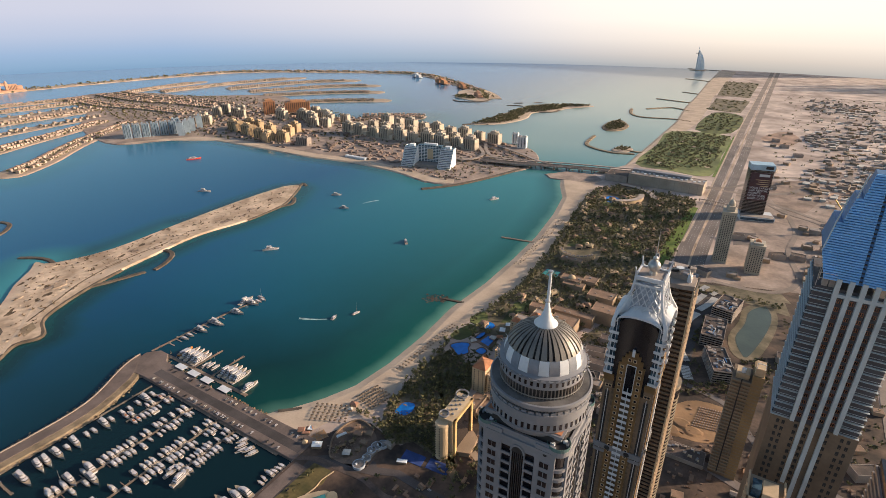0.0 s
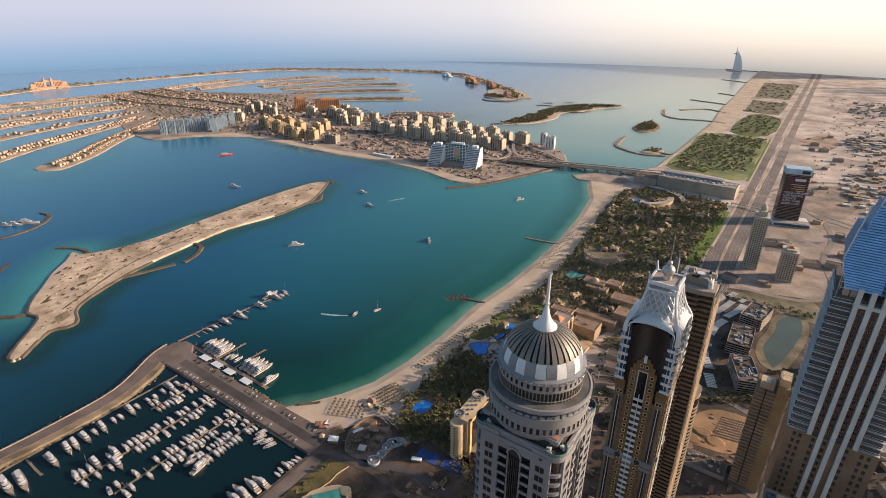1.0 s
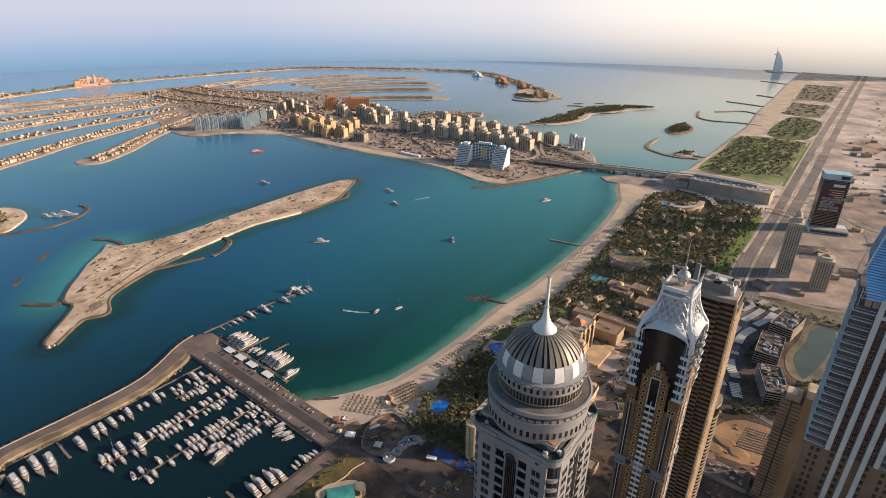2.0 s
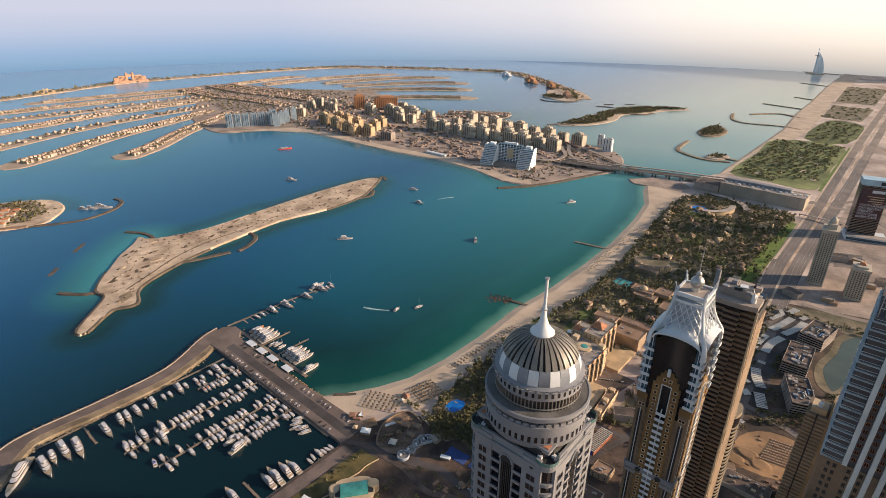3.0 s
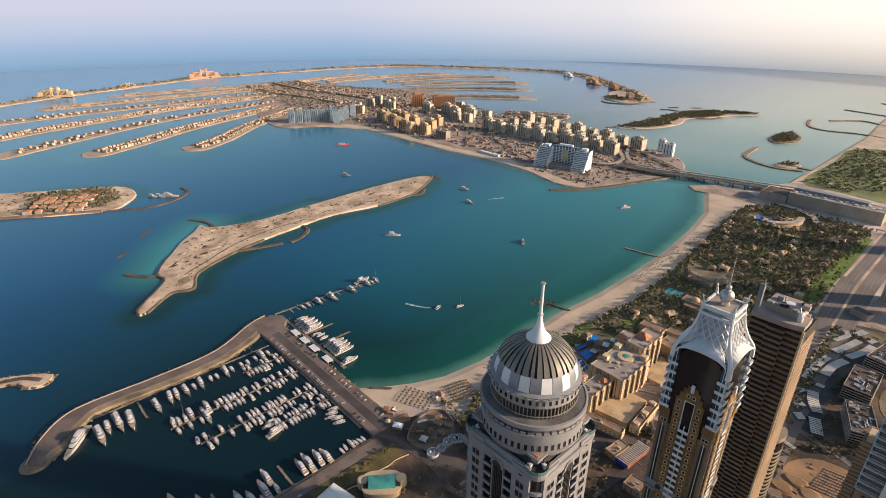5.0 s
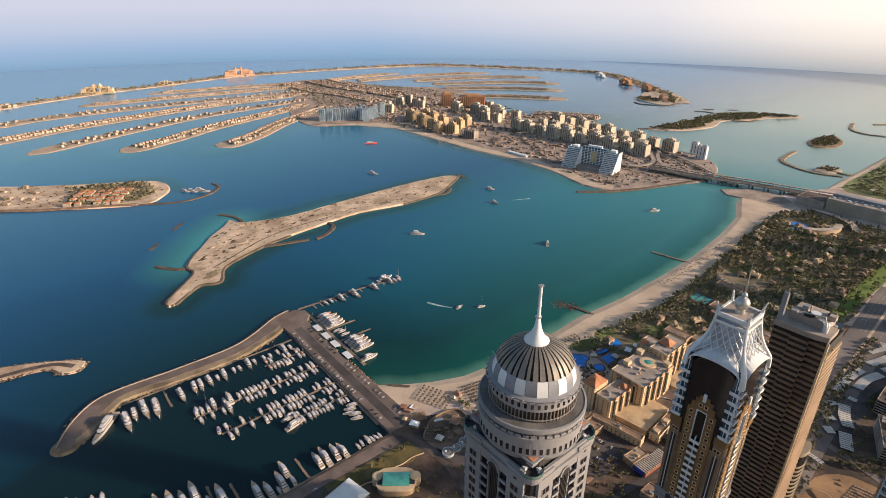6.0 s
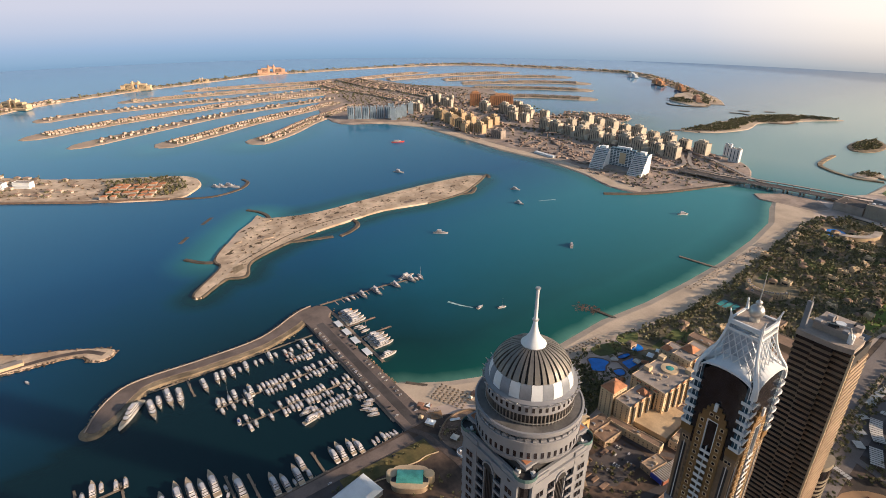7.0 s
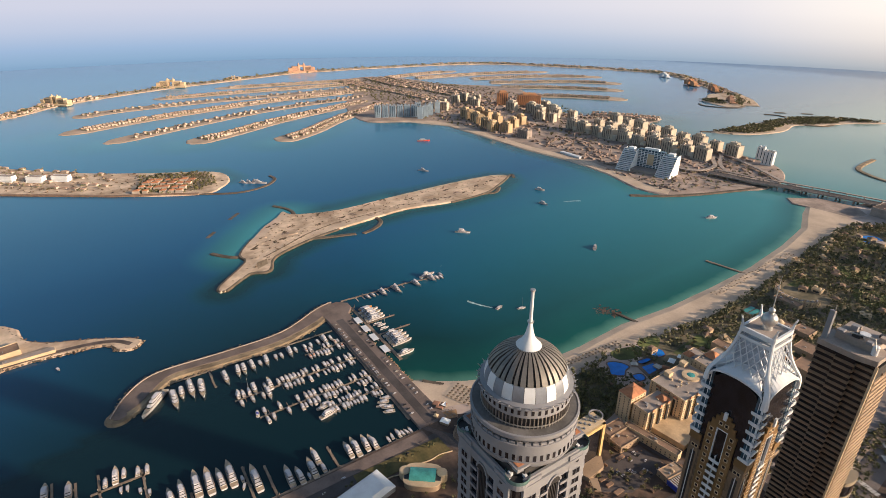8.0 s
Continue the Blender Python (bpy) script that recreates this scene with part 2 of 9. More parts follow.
# ---- builders ----
class Geo:
    """Collects vertices and faces of one mesh."""

    def __init__(self):
        self.v, self.f = [], []

    def add(self, verts, faces):
        o = len(self.v)
        self.v += [tuple(p) for p in verts]
        self.f += [tuple(i + o for i in q) for q in faces]
        return self

    def box(self, x0, y0, z0, x1, y1, z1):
        return self.add([(x0, y0, z0), (x1, y0, z0), (x1, y1, z0), (x0, y1, z0), (x0, y0, z1), (x1, y0, z1), (x1, y1, z1), (x0, y1, z1)],
                        [(3, 2, 1, 0), (4, 5, 6, 7), (0, 1, 5, 4), (1, 2, 6, 5), (2, 3, 7, 6), (3, 0, 4, 7)])

    def beam(self, a, b, w, h=None):
        """A bar of square section from a to b."""
        a, b = Vector(a), Vector(b)
        d = (b - a).normalized()
        s = d.cross(Vector((0, 0, 1)))
        s = (s if s.length > 1e-4 else Vector((1, 0, 0))).normalized() * w / 2
        u = s.cross(d).normalized() * (h or w) / 2
        p = [q + k * s + l * u for q in (a, b) for k, l in ((-1, -1), (1, -1), (1, 1), (-1, 1))]
        return self.add(p, [(0, 1, 2, 3), (7, 6, 5, 4), (0, 4, 5, 1), (1, 5, 6, 2), (2, 6, 7, 3), (3, 7, 4, 0)])

    def prism(self, poly, z0, z1, top=1.0, flare=0.0):
        """An upright block on an outline; top scales the upper outline round its middle, flare spreads the foot."""
        n = len(poly)
        cx, cy = sum(p[0] for p in poly) / n, sum(p[1] for p in poly) / n
        low = offset(poly, flare) if flare else poly
        vs = [(x, y, z0) for x, y in low] + [(cx + (x - cx) * top, cy + (y - cy) * top, z1) for x, y in poly]
        return self.add(vs, [tuple(range(n, 2 * n))] + [(i, (i + 1) % n, n + (i + 1) % n, n + i) for i in range(n)])

    def lathe(self, profile, n=48, cx=0.0, cy=0.0, start=0.0, cap=True):
        """A body turned round the upright axis at cx, cy from (radius, height) pairs, from below to above."""
        vs = [(cx + r * math.cos(start + 2 * math.pi * k / n), cy + r * math.sin(start + 2 * math.pi * k / n), z) for r, z in profile for k in range(n)]
        fs = [(j * n + k, j * n + (k + 1) % n, (j + 1) * n + (k + 1) % n, (j + 1) * n + k) for j in range(len(profile) - 1) for k in range(n)]
        if cap:
            fs += [tuple(range((len(profile) - 1) * n, len(profile) * n)), tuple(reversed(range(n)))]
        return self.add(vs, fs)

    def moved(self, m):
        self.v = [tuple(m @ Vector(p)) for p in self.v]
        return self

    def mesh(self, name, material, smooth=False):
        me = bpy.data.meshes.new(name)
        me.from_pydata(self.v, [], self.f)
        me.materials.append(material)
        if smooth:
            me.polygons.foreach_set("use_smooth", [True] * len(me.polygons))
        me.update()
        return me


def area(poly):
    return sum(a[0] * b[1] - b[0] * a[1] for a, b in zip(poly, poly[1:] + poly[:1])) / 2


def ccw(poly):
    poly = list(poly)
    return poly if area(poly) > 0 else poly[::-1]


def offset(poly, d):
    """The outline moved outwards by d (counter-clockwise outlines)."""
    out, n = [], len(poly)
    for i in range(n):
        a, b, c = Vector(poly[i - 1]), Vector(poly[i]), Vector(poly[(i + 1) % n])
        e, g = (b - a).normalized(), (c - b).normalized()
        nn = Vector((e.y + g.y, -e.x - g.x))
        nn = nn.normalized() if nn.length > 1e-6 else Vector((e.y, -e.x))
        out.append(tuple(b + nn * d))
    return out


def smooth_line(pts, step=8, closed=False):
    """A curve through the points."""
    out, n = [], len(pts)
    for i in range(n if closed else n - 1):
        p = [Vector(pts[(i + k) % n] if closed else pts[min(max(i + k, 0), n - 1)]) for k in (-1, 0, 1, 2)]
        for s in range(step):
            t = s / step
            q = 0.5 * (2 * p[1] + (p[2] - p[0]) * t + (2 * p[0] - 5 * p[1] + 4 * p[2] - p[3]) * t * t + (3 * p[1] - p[0] - 3 * p[2] + p[3]) * t ** 3)
            out.append(tuple(q))
    if not closed:
        out.append(tuple(pts[-1]))
    return out


def ribbon(line, width):
    """The outline of a strip along a line; width may be a number or a function of 0..1."""
    left, right, n = [], [], len(line)
    for i, p in enumerate(line):
        a, b = Vector(line[max(i - 1, 0)]), Vector(line[min(i + 1, n - 1)])
        d = (b - a).normalized()
        w = (width(i / (n - 1)) if callable(width) else width) / 2
        left.append((p[0] - d.y * w, p[1] + d.x * w))
        right.append((p[0] + d.y * w, p[1] - d.x * w))
    return right + left[::-1]


def inside(poly, xs, ys):
    """Which of the points lie within the outline."""
    r = np.zeros(len(xs), bool)
    for (x0, y0), (x1, y1) in zip(poly, poly[1:] + poly[:1]):
        c = (y0 > ys) != (y1 > ys)
        r ^= c & (xs < (x1 - x0) * (ys - y0) / ((y1 - y0) or 1e-9) + x0)
    return r


def thing(name, label, category, group="", loc=(0, 0, 0), rz=0.0):
    ob = new(name)
    ob.empty_display_size = 0.1
    ob.matrix_basis = pose(*loc, 0, 0, rz)
    return tagged(ob, label, category, group)


def part(name, geo, material, parent, label="", smooth=False):
    """One mesh as a part under its thing or part; geo is a Geo or a ready mesh."""
    me = geo.mesh(name, material, smooth) if isinstance(geo, Geo) else geo
    ob = new(name, me)
    ob.parent = parent
    return tagged(ob, label) if label else ob


def solid(name, geo, material, label, category, group="", kind="", smooth=False):
    ob = new(name, geo.mesh(name, material, smooth))
    return tagged(ob, label, category, group, kind)


def slab(name, poly, z0, z1, material, label, category, kind="structure", flare=0.0, step=0):
    """A level sheet of ground with an edge."""
    poly = ccw(smooth_line(poly, step, True) if step else poly)
    g = Geo().prism(poly, z0, z1, flare=flare)
    ob = solid(name, g, material, label, category, kind=kind)
    bm = bmesh.new()
    bm.from_mesh(ob.data)
    bmesh.ops.triangulate(bm, faces=[f for f in bm.faces if len(f.verts) > 4])
    bm.to_mesh(ob.data)
    bm.free()
    return ob

# ---- sea, coast and islands ----
SHORE = [(-377, 300), (-459, 339), (-439, 359), (-416, 396), (-397, 441), (-388, 505), (-386, 591), (-392, 690), (-384, 800), (-385, 926), (-391, 1061),
         (-410, 1216), (-436, 1351), (-480, 1450), (-500, 1500), (-455, 1530), (-440, 1640), (-384, 1767), (-379, 1980), (-378, 2220), (-377, 2617),
         (-408, 3027), (-419, 3461), (-452, 4174), (-474, 4978), (-480, 5350)]
BEACH_LINE = smooth_line(SHORE[1:15], 6)
BEACH_BACK = [(-405, 326), (-386, 384), (-353, 410), (-358, 465), (-360, 522), (-363, 604), (-357, 686), (-343, 786), (-335, 897), (-341, 1019), (-360, 1201), (-376, 1387), (-400, 1480), (-440, 1530)]
ISLAND = [(-862, 190), (-905, 243), (-897, 278), (-951, 306), (-994, 392), (-1016, 472), (-1028, 548), (-1043, 662), (-1023, 782), (-1032, 897), (-1061, 958),
          (-1096, 1017), (-1118, 1040), (-1143, 1003), (-1148, 868), (-1137, 683), (-1124, 520), (-1154, 418), (-1187, 402), (-1158, 379), (-1059, 292), (-996, 252), (-956, 252), (-880, 186)]
ARCHIPELAGO = [(-2200, -420), (-2005, -184), (-1923, -99), (-1811, 25), (-1715, 176), (-1626, 337), (-1537, 358), (-1470, 324), (-1439, 261), (-1542, 75), (-1713, -169), (-1900, -470)]
SPIT = [(-760, -270), (-799, -122), (-798, -57), (-790, -1), (-763, 18), (-758, 36), (-776, 44), (-799, 14), (-825, -36), (-840, -70), (-872, -105), (-932, -129), (-990, -260)]
TRUNK = [(-2228, 1059), (-2024, 1041), (-1930, 1190), (-1786, 1278), (-1570, 1286), (-1320, 1290), (-1136, 1317), (-965, 1304), (-835, 1267), (-755, 1290), (-724, 1355), (-680, 1466),
         (-640, 1560), (-660, 1690), (-726, 1788), (-787, 1812), (-924, 1848), (-1330, 1960), (-1385, 2113), (-1541, 2050), (-1674, 1860), (-1994, 1998), (-2154, 2066), (-2449, 2158),
         (-2787, 1900), (-3050, 1850), (-3300, 1700), (-3250, 1480), (-2990, 1400), (-2774, 1330), (-2600, 1220), (-2440, 1130)]
# spine of each palm branch, from its tip, with its width
FRONDS = [([(-1900, 625), (-1990, 775), (-2161, 976), (-2364, 1300)], 90), ([(-2040, 345), (-2145, 546), (-2270, 760), (-2480, 1250)], 90),
          ([(-2200, 95), (-2365, 409), (-2524, 787), (-2620, 1300)], 80), ([(-2445, -35), (-2577, 238), (-2690, 600), (-2764, 931), (-2790, 1400)], 90),
          ([(-2790, 20), (-2870, 181), (-2906, 509), (-2904, 978), (-2890, 1450)], 90), ([(-3125, 373), (-3125, 595), (-3115, 824), (-3081, 1238), (-3060, 1520)], 80),
          ([(-3330, 720), (-3290, 1000), (-3240, 1300), (-3190, 1560)], 80),
          ([(-1790, 2385), (-2034, 2205), (-2170, 2040)], 90), ([(-2000, 2605), (-2247, 2409), (-2480, 2120)], 90), ([(-2185, 2810), (-2430, 2594), (-2660, 2180)], 90),
          ([(-2460, 2945), (-2700, 2658), (-2850, 2180)], 90), ([(-2865, 2850), (-3029, 2392), (-3068, 1900)], 90), ([(-3257, 2335), (-3238, 1980), (-3200, 1750)], 80)]
CRESCENT = [(-2880, -420), (-2983, -234), (-3235, -27), (-3493, 430), (-3643, 866), (-3780, 1277), (-3790, 1511), (-3730, 2107), (-3579, 2698), (-3315, 2995), (-2681, 3357), (-2327, 3456), (-1931, 3237), (-1530, 2918), (-1400, 2720)]


def distance_to(line, px, py):
    best = np.full(px.shape, 1e9)
    for (x0, y0), (x1, y1) in zip(line, line[1:]):
        dx, dy = x1 - x0, y1 - y0
        t = np.clip(((px - x0) * dx + (py - y0) * dy) / (dx * dx + dy * dy), 0, 1)
        best = np.minimum(best, np.hypot(px - x0 - t * dx, py - y0 - t * dy))
    return best


def sea_material():
    """Water over a bed whose depth is stored with the sheet: pale sand shallows, green mid-depths, dark deep water.
    Haze is painted into the colour farther out.
    """
    m, nt, nodes, links, b = nodes_of("sea_water")
    depth = nodes.new("ShaderNodeAttribute")
    depth.attribute_name = "depth"
    jit = nodes.new("ShaderNodeMath")
    jit.operation = "MULTIPLY_ADD"
    links.new(noise_node(nt, 0.02, 4), jit.inputs[0])
    jit.inputs[1].default_value = 0.10
    links.new(depth.outputs["Fac"], jit.inputs[2])
    c = ramp(nt, jit.outputs["Value"], [(0.06, (0.33, 0.34, 0.24)), (0.12, (0.085, 0.22, 0.165)), (0.22, (0.005, 0.070, 0.056)), (0.40, (0.003, 0.036, 0.038)),
                                        (0.75, (0.003, 0.065, 0.118)), (0.98, (0.003, 0.063, 0.158)), (1.0, (0.003, 0.063, 0.158))])
    # palm lagoon blue, lightened further to stand in for haze
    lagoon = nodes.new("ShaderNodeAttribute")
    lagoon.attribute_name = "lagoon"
    # turquoise of real shallows, also laid over the far bay as haze
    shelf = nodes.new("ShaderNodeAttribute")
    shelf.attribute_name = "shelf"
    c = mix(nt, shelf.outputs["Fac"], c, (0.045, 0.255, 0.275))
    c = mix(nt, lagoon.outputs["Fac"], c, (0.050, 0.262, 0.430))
    # distance haze painted into the base colour of the far sea
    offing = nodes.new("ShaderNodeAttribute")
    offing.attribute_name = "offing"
    # eastern water, paled in its colour for haze as well as sand
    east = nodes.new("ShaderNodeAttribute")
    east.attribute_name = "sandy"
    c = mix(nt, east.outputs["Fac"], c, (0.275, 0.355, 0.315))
    hazy_sea = mix(nt, east.outputs["Fac"], (0.22, 0.335, 0.50), (0.50, 0.485, 0.43))
    c = mix(nt, offing.outputs["Fac"], c, hazy_sea)
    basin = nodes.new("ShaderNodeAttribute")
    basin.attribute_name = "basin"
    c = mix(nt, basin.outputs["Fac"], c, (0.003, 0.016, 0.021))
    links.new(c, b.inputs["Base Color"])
    b.inputs["Specular IOR Level"].default_value = 0.5
    b.inputs["Roughness"].default_value, b.inputs["IOR"].default_value = 0.16, 1.33
    bp = nodes.new("ShaderNodeBump")
    bp.inputs["Strength"].default_value, bp.inputs["Distance"].default_value = 0.15, 0.8
    h = mix(nt, 0.5, noise_node(nt, 0.09, 5, stretch=(1.0, 0.6, 1.0)), noise_node(nt, 0.4, 3))
    links.new(h, bp.inputs["Height"])
    links.new(bp.outputs["Normal"], b.inputs["Normal"])
    return m


def sea():
    xs = np.concatenate([np.linspace(-5600, -2000, 46), np.linspace(-1980, -1320, 28), np.arange(-1300, -340, 14), np.linspace(-320, 5600, 24)])
    ys = np.concatenate([np.linspace(-4500, -200, 24), np.arange(-180, 1660, 16), np.linspace(1680, 2600, 24), np.linspace(2700, 6000, 24)])
    px, py = np.meshgrid(xs, ys)
    beach = distance_to(BEACH_LINE, px, py)
    depth = 0.0 + 0.12 * np.clip(beach / 42, 0, 1) + 0.16 * np.clip(beach / 130, 0, 1) + 0.28 * np.clip(beach / 330, 0, 1) + 0.42 * np.clip((beach - 120) / 520, 0, 1)
    for line, reach, floor in ((ISLAND[:12], 70, 0.22), (ISLAND[15:22], 90, 0.30), (ISLAND[12:17], 60, 0.35), (TRUNK[:12], 70, 0.26), (SHORE[15:], 260, 0.22), (TRUNK[12:22], 160, 0.3),
                               ([(-1715, 176), (-1626, 337), (-1537, 358)], 70, 0.2)):
        d = distance_to(line, px, py)
        depth = np.minimum(depth, floor + (1 - floor) * np.clip(d / reach, 0, 1) ** 1.6)
    for spine, w in FRONDS:
        d = distance_to(spine, px, py)
        depth = np.minimum(depth, 0.35 + 0.65 * np.clip((d - w / 2) / 150, 0, 1))
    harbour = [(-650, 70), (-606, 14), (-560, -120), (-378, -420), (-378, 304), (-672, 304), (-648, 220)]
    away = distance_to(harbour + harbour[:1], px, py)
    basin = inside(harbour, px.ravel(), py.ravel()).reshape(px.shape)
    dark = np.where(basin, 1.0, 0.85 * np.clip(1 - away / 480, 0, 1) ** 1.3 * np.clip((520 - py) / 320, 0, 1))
    # how strongly the far water is paled as haze
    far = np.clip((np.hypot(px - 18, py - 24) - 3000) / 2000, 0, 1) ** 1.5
    # bay brightens with distance, haze put into its colour
    shelf = 0.72 * np.clip((py - 420) / 1000, 0, 1) * np.clip((px + 1150) / 300, 0, 1) * np.clip(beach / 90, 0, 1)
    # true turquoise shallows round the island beaches and branch tips
    for line, reach, most in (([(-1185, 402), (-1114, 325), (-1041, 270), (-1008, 246)], 105, 1.0), ([(-1128, 456), (-1123, 514), (-1141, 657)], 45, 0.4), ([(-1024, 416), (-1048, 520)], 40, 0.6)):
        shelf = np.maximum(shelf, most * np.clip(1 - distance_to(line, px, py) / reach, 0, 1) ** 1.4)
    for spine, w in FRONDS:
        shelf = np.maximum(shelf, 0.5 * np.clip(1 - distance_to(spine[:2], px, py) / 110, 0, 1))
    nx, ny = len(xs), len(ys)
    verts = np.stack([px.ravel(), py.ravel(), np.zeros(nx * ny)], 1)
    i = (np.arange(ny - 1)[:, None] * nx + np.arange(nx - 1)[None]).ravel()
    me = bpy.data.meshes.new("sea")
    me.from_pydata(verts.tolist(), [], np.stack([i, i + 1, i + nx + 1, i + nx], 1).tolist())
    at = me.attributes.new("depth", "FLOAT", "POINT")
    at.data.foreach_set("value", depth.ravel().astype(np.float32))
    # weights of the haze-paled eastern and lagoon colours
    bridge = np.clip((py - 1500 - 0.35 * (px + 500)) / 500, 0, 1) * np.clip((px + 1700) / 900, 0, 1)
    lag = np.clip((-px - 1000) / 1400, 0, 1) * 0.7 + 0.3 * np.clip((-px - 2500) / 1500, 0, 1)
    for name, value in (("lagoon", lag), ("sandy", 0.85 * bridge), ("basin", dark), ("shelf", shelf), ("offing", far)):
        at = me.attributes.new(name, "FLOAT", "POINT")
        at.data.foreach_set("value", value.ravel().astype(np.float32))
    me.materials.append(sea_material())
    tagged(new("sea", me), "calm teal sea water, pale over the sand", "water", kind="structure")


sea()


def backdrop():
    """The hazy sky low over the horizon, far behind everything."""
    m, nt, nodes, links, b = nodes_of("hazy_horizon")
    pos = nodes.new("ShaderNodeNewGeometry").outputs["Position"]
    sep = nodes.new("ShaderNodeSeparateXYZ")
    links.new(pos, sep.inputs[0])
    h = nodes.new("ShaderNodeMath")
    h.operation = "DIVIDE"
    links.new(sep.outputs["Z"], h.inputs[0])
    h.inputs[1].default_value = 800.0
    cool = ramp(nt, h.outputs["Value"], [(0.0, (0.165, 0.27, 0.40)), (0.05, (0.20, 0.305, 0.44)), (0.14, (0.245, 0.34, 0.485)), (0.30, (0.355, 0.405, 0.52)), (0.50, (0.44, 0.455, 0.545)), (0.8, (0.475, 0.48, 0.55))])
    warm = ramp(nt, h.outputs["Value"], [(0.0, (0.34, 0.325, 0.305)), (0.04, (0.42, 0.385, 0.35)), (0.10, (0.52, 0.455, 0.40)), (0.25, (0.70, 0.61, 0.525)), (0.45, (0.82, 0.725, 0.625)), (0.8, (0.86, 0.78, 0.68))])
    dot = nodes.new("ShaderNodeVectorMath")
    dot.operation = "DOT_PRODUCT"
    links.new(pos, dot.inputs[0])
    dot.inputs[1].default_value = (0.55 / 5350, 0.835 / 5350, 0)
    f = ramp(nt, dot.outputs["Value"], [(0.0, (0, 0, 0)), (0.45, (0.35, 0.35, 0.35)), (0.62, (0.75, 0.75, 0.75)), (0.78, (1, 1, 1))])
    e = nodes.new("ShaderNodeEmission")
    links.new(mix(nt, f, cool, warm), e.inputs["Color"])
    links.new(e.outputs[0], nodes["Material Output"].inputs["Surface"])
    # an arc from a little east of north round to the south, leaning outwards at its foot
    n, g = 96, Geo()
    for k in range(n + 1):
        a = radians(83 + 194 * k / n)
        g.v += [(25 + r * math.cos(a), 24 + r * math.sin(a), z) for r, z in ((5060, -2), (5235, 62), (5375, 535))]
    g.f = [(3 * k + j, 3 * k + j + 1, 3 * k + j + 4, 3 * k + j + 3) for k in range(n) for j in (0, 1)]
    solid("backdrop", g, m, "pale hazy sky low over the horizon", "sky", kind="structure", smooth=True)


backdrop()

# mainland: one sheet of dusty ground behind the shore
slab("ground", SHORE + [(5300, 5350), (5300, -4400), (-377, -4400)], -1.5, 2.0, M_DESERT, "dusty sandy mainland ground", "ground", flare=2.0)
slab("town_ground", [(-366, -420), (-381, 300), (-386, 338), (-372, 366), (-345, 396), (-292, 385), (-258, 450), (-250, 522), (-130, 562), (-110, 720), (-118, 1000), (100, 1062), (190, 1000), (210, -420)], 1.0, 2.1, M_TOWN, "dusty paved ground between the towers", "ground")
slab("quarter_ground", [(-55, 1012), (205, 1002), (215, 1680), (-52, 1680)], 1.0, 2.06, M_ISLEGROUND, "dusty ground between the apartment towers", "ground")
slab("beach", SHORE[1:15] + BEACH_BACK[::-1], -1.2, 2.15, M_SAND, "pale sandy beach round the bay", "beach", flare=19.0)
slab("beach", [(-384, 1767), (-379, 1980), (-378, 2220), (-377, 2617), (-408, 3027), (-419, 3461), (-452, 4174), (-474, 4978), (-360, 4978), (-340, 3461), (-310, 3027), (-300, 2617), (-330, 2220), (-345, 1980), (-350, 1790)],
     -1.0, 2.2, M_SAND, "pale sand shore beyond the bridge", "beach", flare=14.0)
slab("sand_island", ISLAND, -1.5, 3.0, M_DRY, "bare flat sand island with rock edges", "island", flare=5.0, step=3)
slab("built_island", ARCHIPELAGO, -1.5, 2.6, M_DRY, "low island with houses and trees", "island", flare=6.0, step=4)
slab("spit", SPIT, -1.5, 2.6, M_DRY, "sandy spit edged with rock", "island", flare=5.0, step=3)
slab("palm_trunk", TRUNK, -1.5, 2.4, M_ISLEGROUND, "built-up trunk of the palm-shaped island", "island", flare=6.0, step=3)
slab("beach", [(-2024, 1041), (-1930, 1190), (-1786, 1278), (-1570, 1286), (-1320, 1290), (-1136, 1317), (-965, 1304), (-835, 1267), (-755, 1290), (-775, 1330), (-840, 1312), (-960, 1345), (-1136, 1358), (-1320, 1330), (-1570, 1326), (-1780, 1325), (-1900, 1270), (-1990, 1130)],
     -1.0, 2.6, M_SAND, "narrow sandy beach along the built-up island", "beach", flare=8.0)
for spine, w in FRONDS:
    line = smooth_line(spine, 6)
    slab("palm_frond", ribbon(line, lambda t, w=w: w * (0.25 + 0.85 * min(1, t * 12) ** 0.5) * (1.0 - 0.25 * t)), -1.2, 2.2, M_FRONDSAND, "narrow sandy branch of the palm-shaped island", "island", flare=7.0)
slab("crescent", ribbon(smooth_line(CRESCENT, 6), lambda t: 95 if t < 0.9 else 95 + 900 * (t - 0.9)), -1.5, 3.0, M_DRY, "long curved outer island", "island", flare=8.0)

# ---- tall towers ----
def ring_of(parent, name, geo, material, n, r, z, start=0.0, label=""):
    """n alike pieces set round an upright axis, each an object of its own on one mesh."""
    me = geo.mesh(name, material)
    for k in range(n):
        a = start + 360.0 * k / n
        ob = part(name, me, material, parent, label)
        ob.matrix_basis = pose(r * math.cos(radians(a)), r * math.sin(radians(a)), z, 0, 0, a)


def four_sides(parent, name, geo, material, sides=(0, 90, 180, 270), label="", smooth=False):
    """A piece modelled on the side that faces -y, repeated on the sides by turning it."""
    me = geo.mesh(name, material, smooth)
    for a in sides:
        part(name, me, material, parent, label).matrix_basis = pose(0, 0, 0, 0, 0, a)


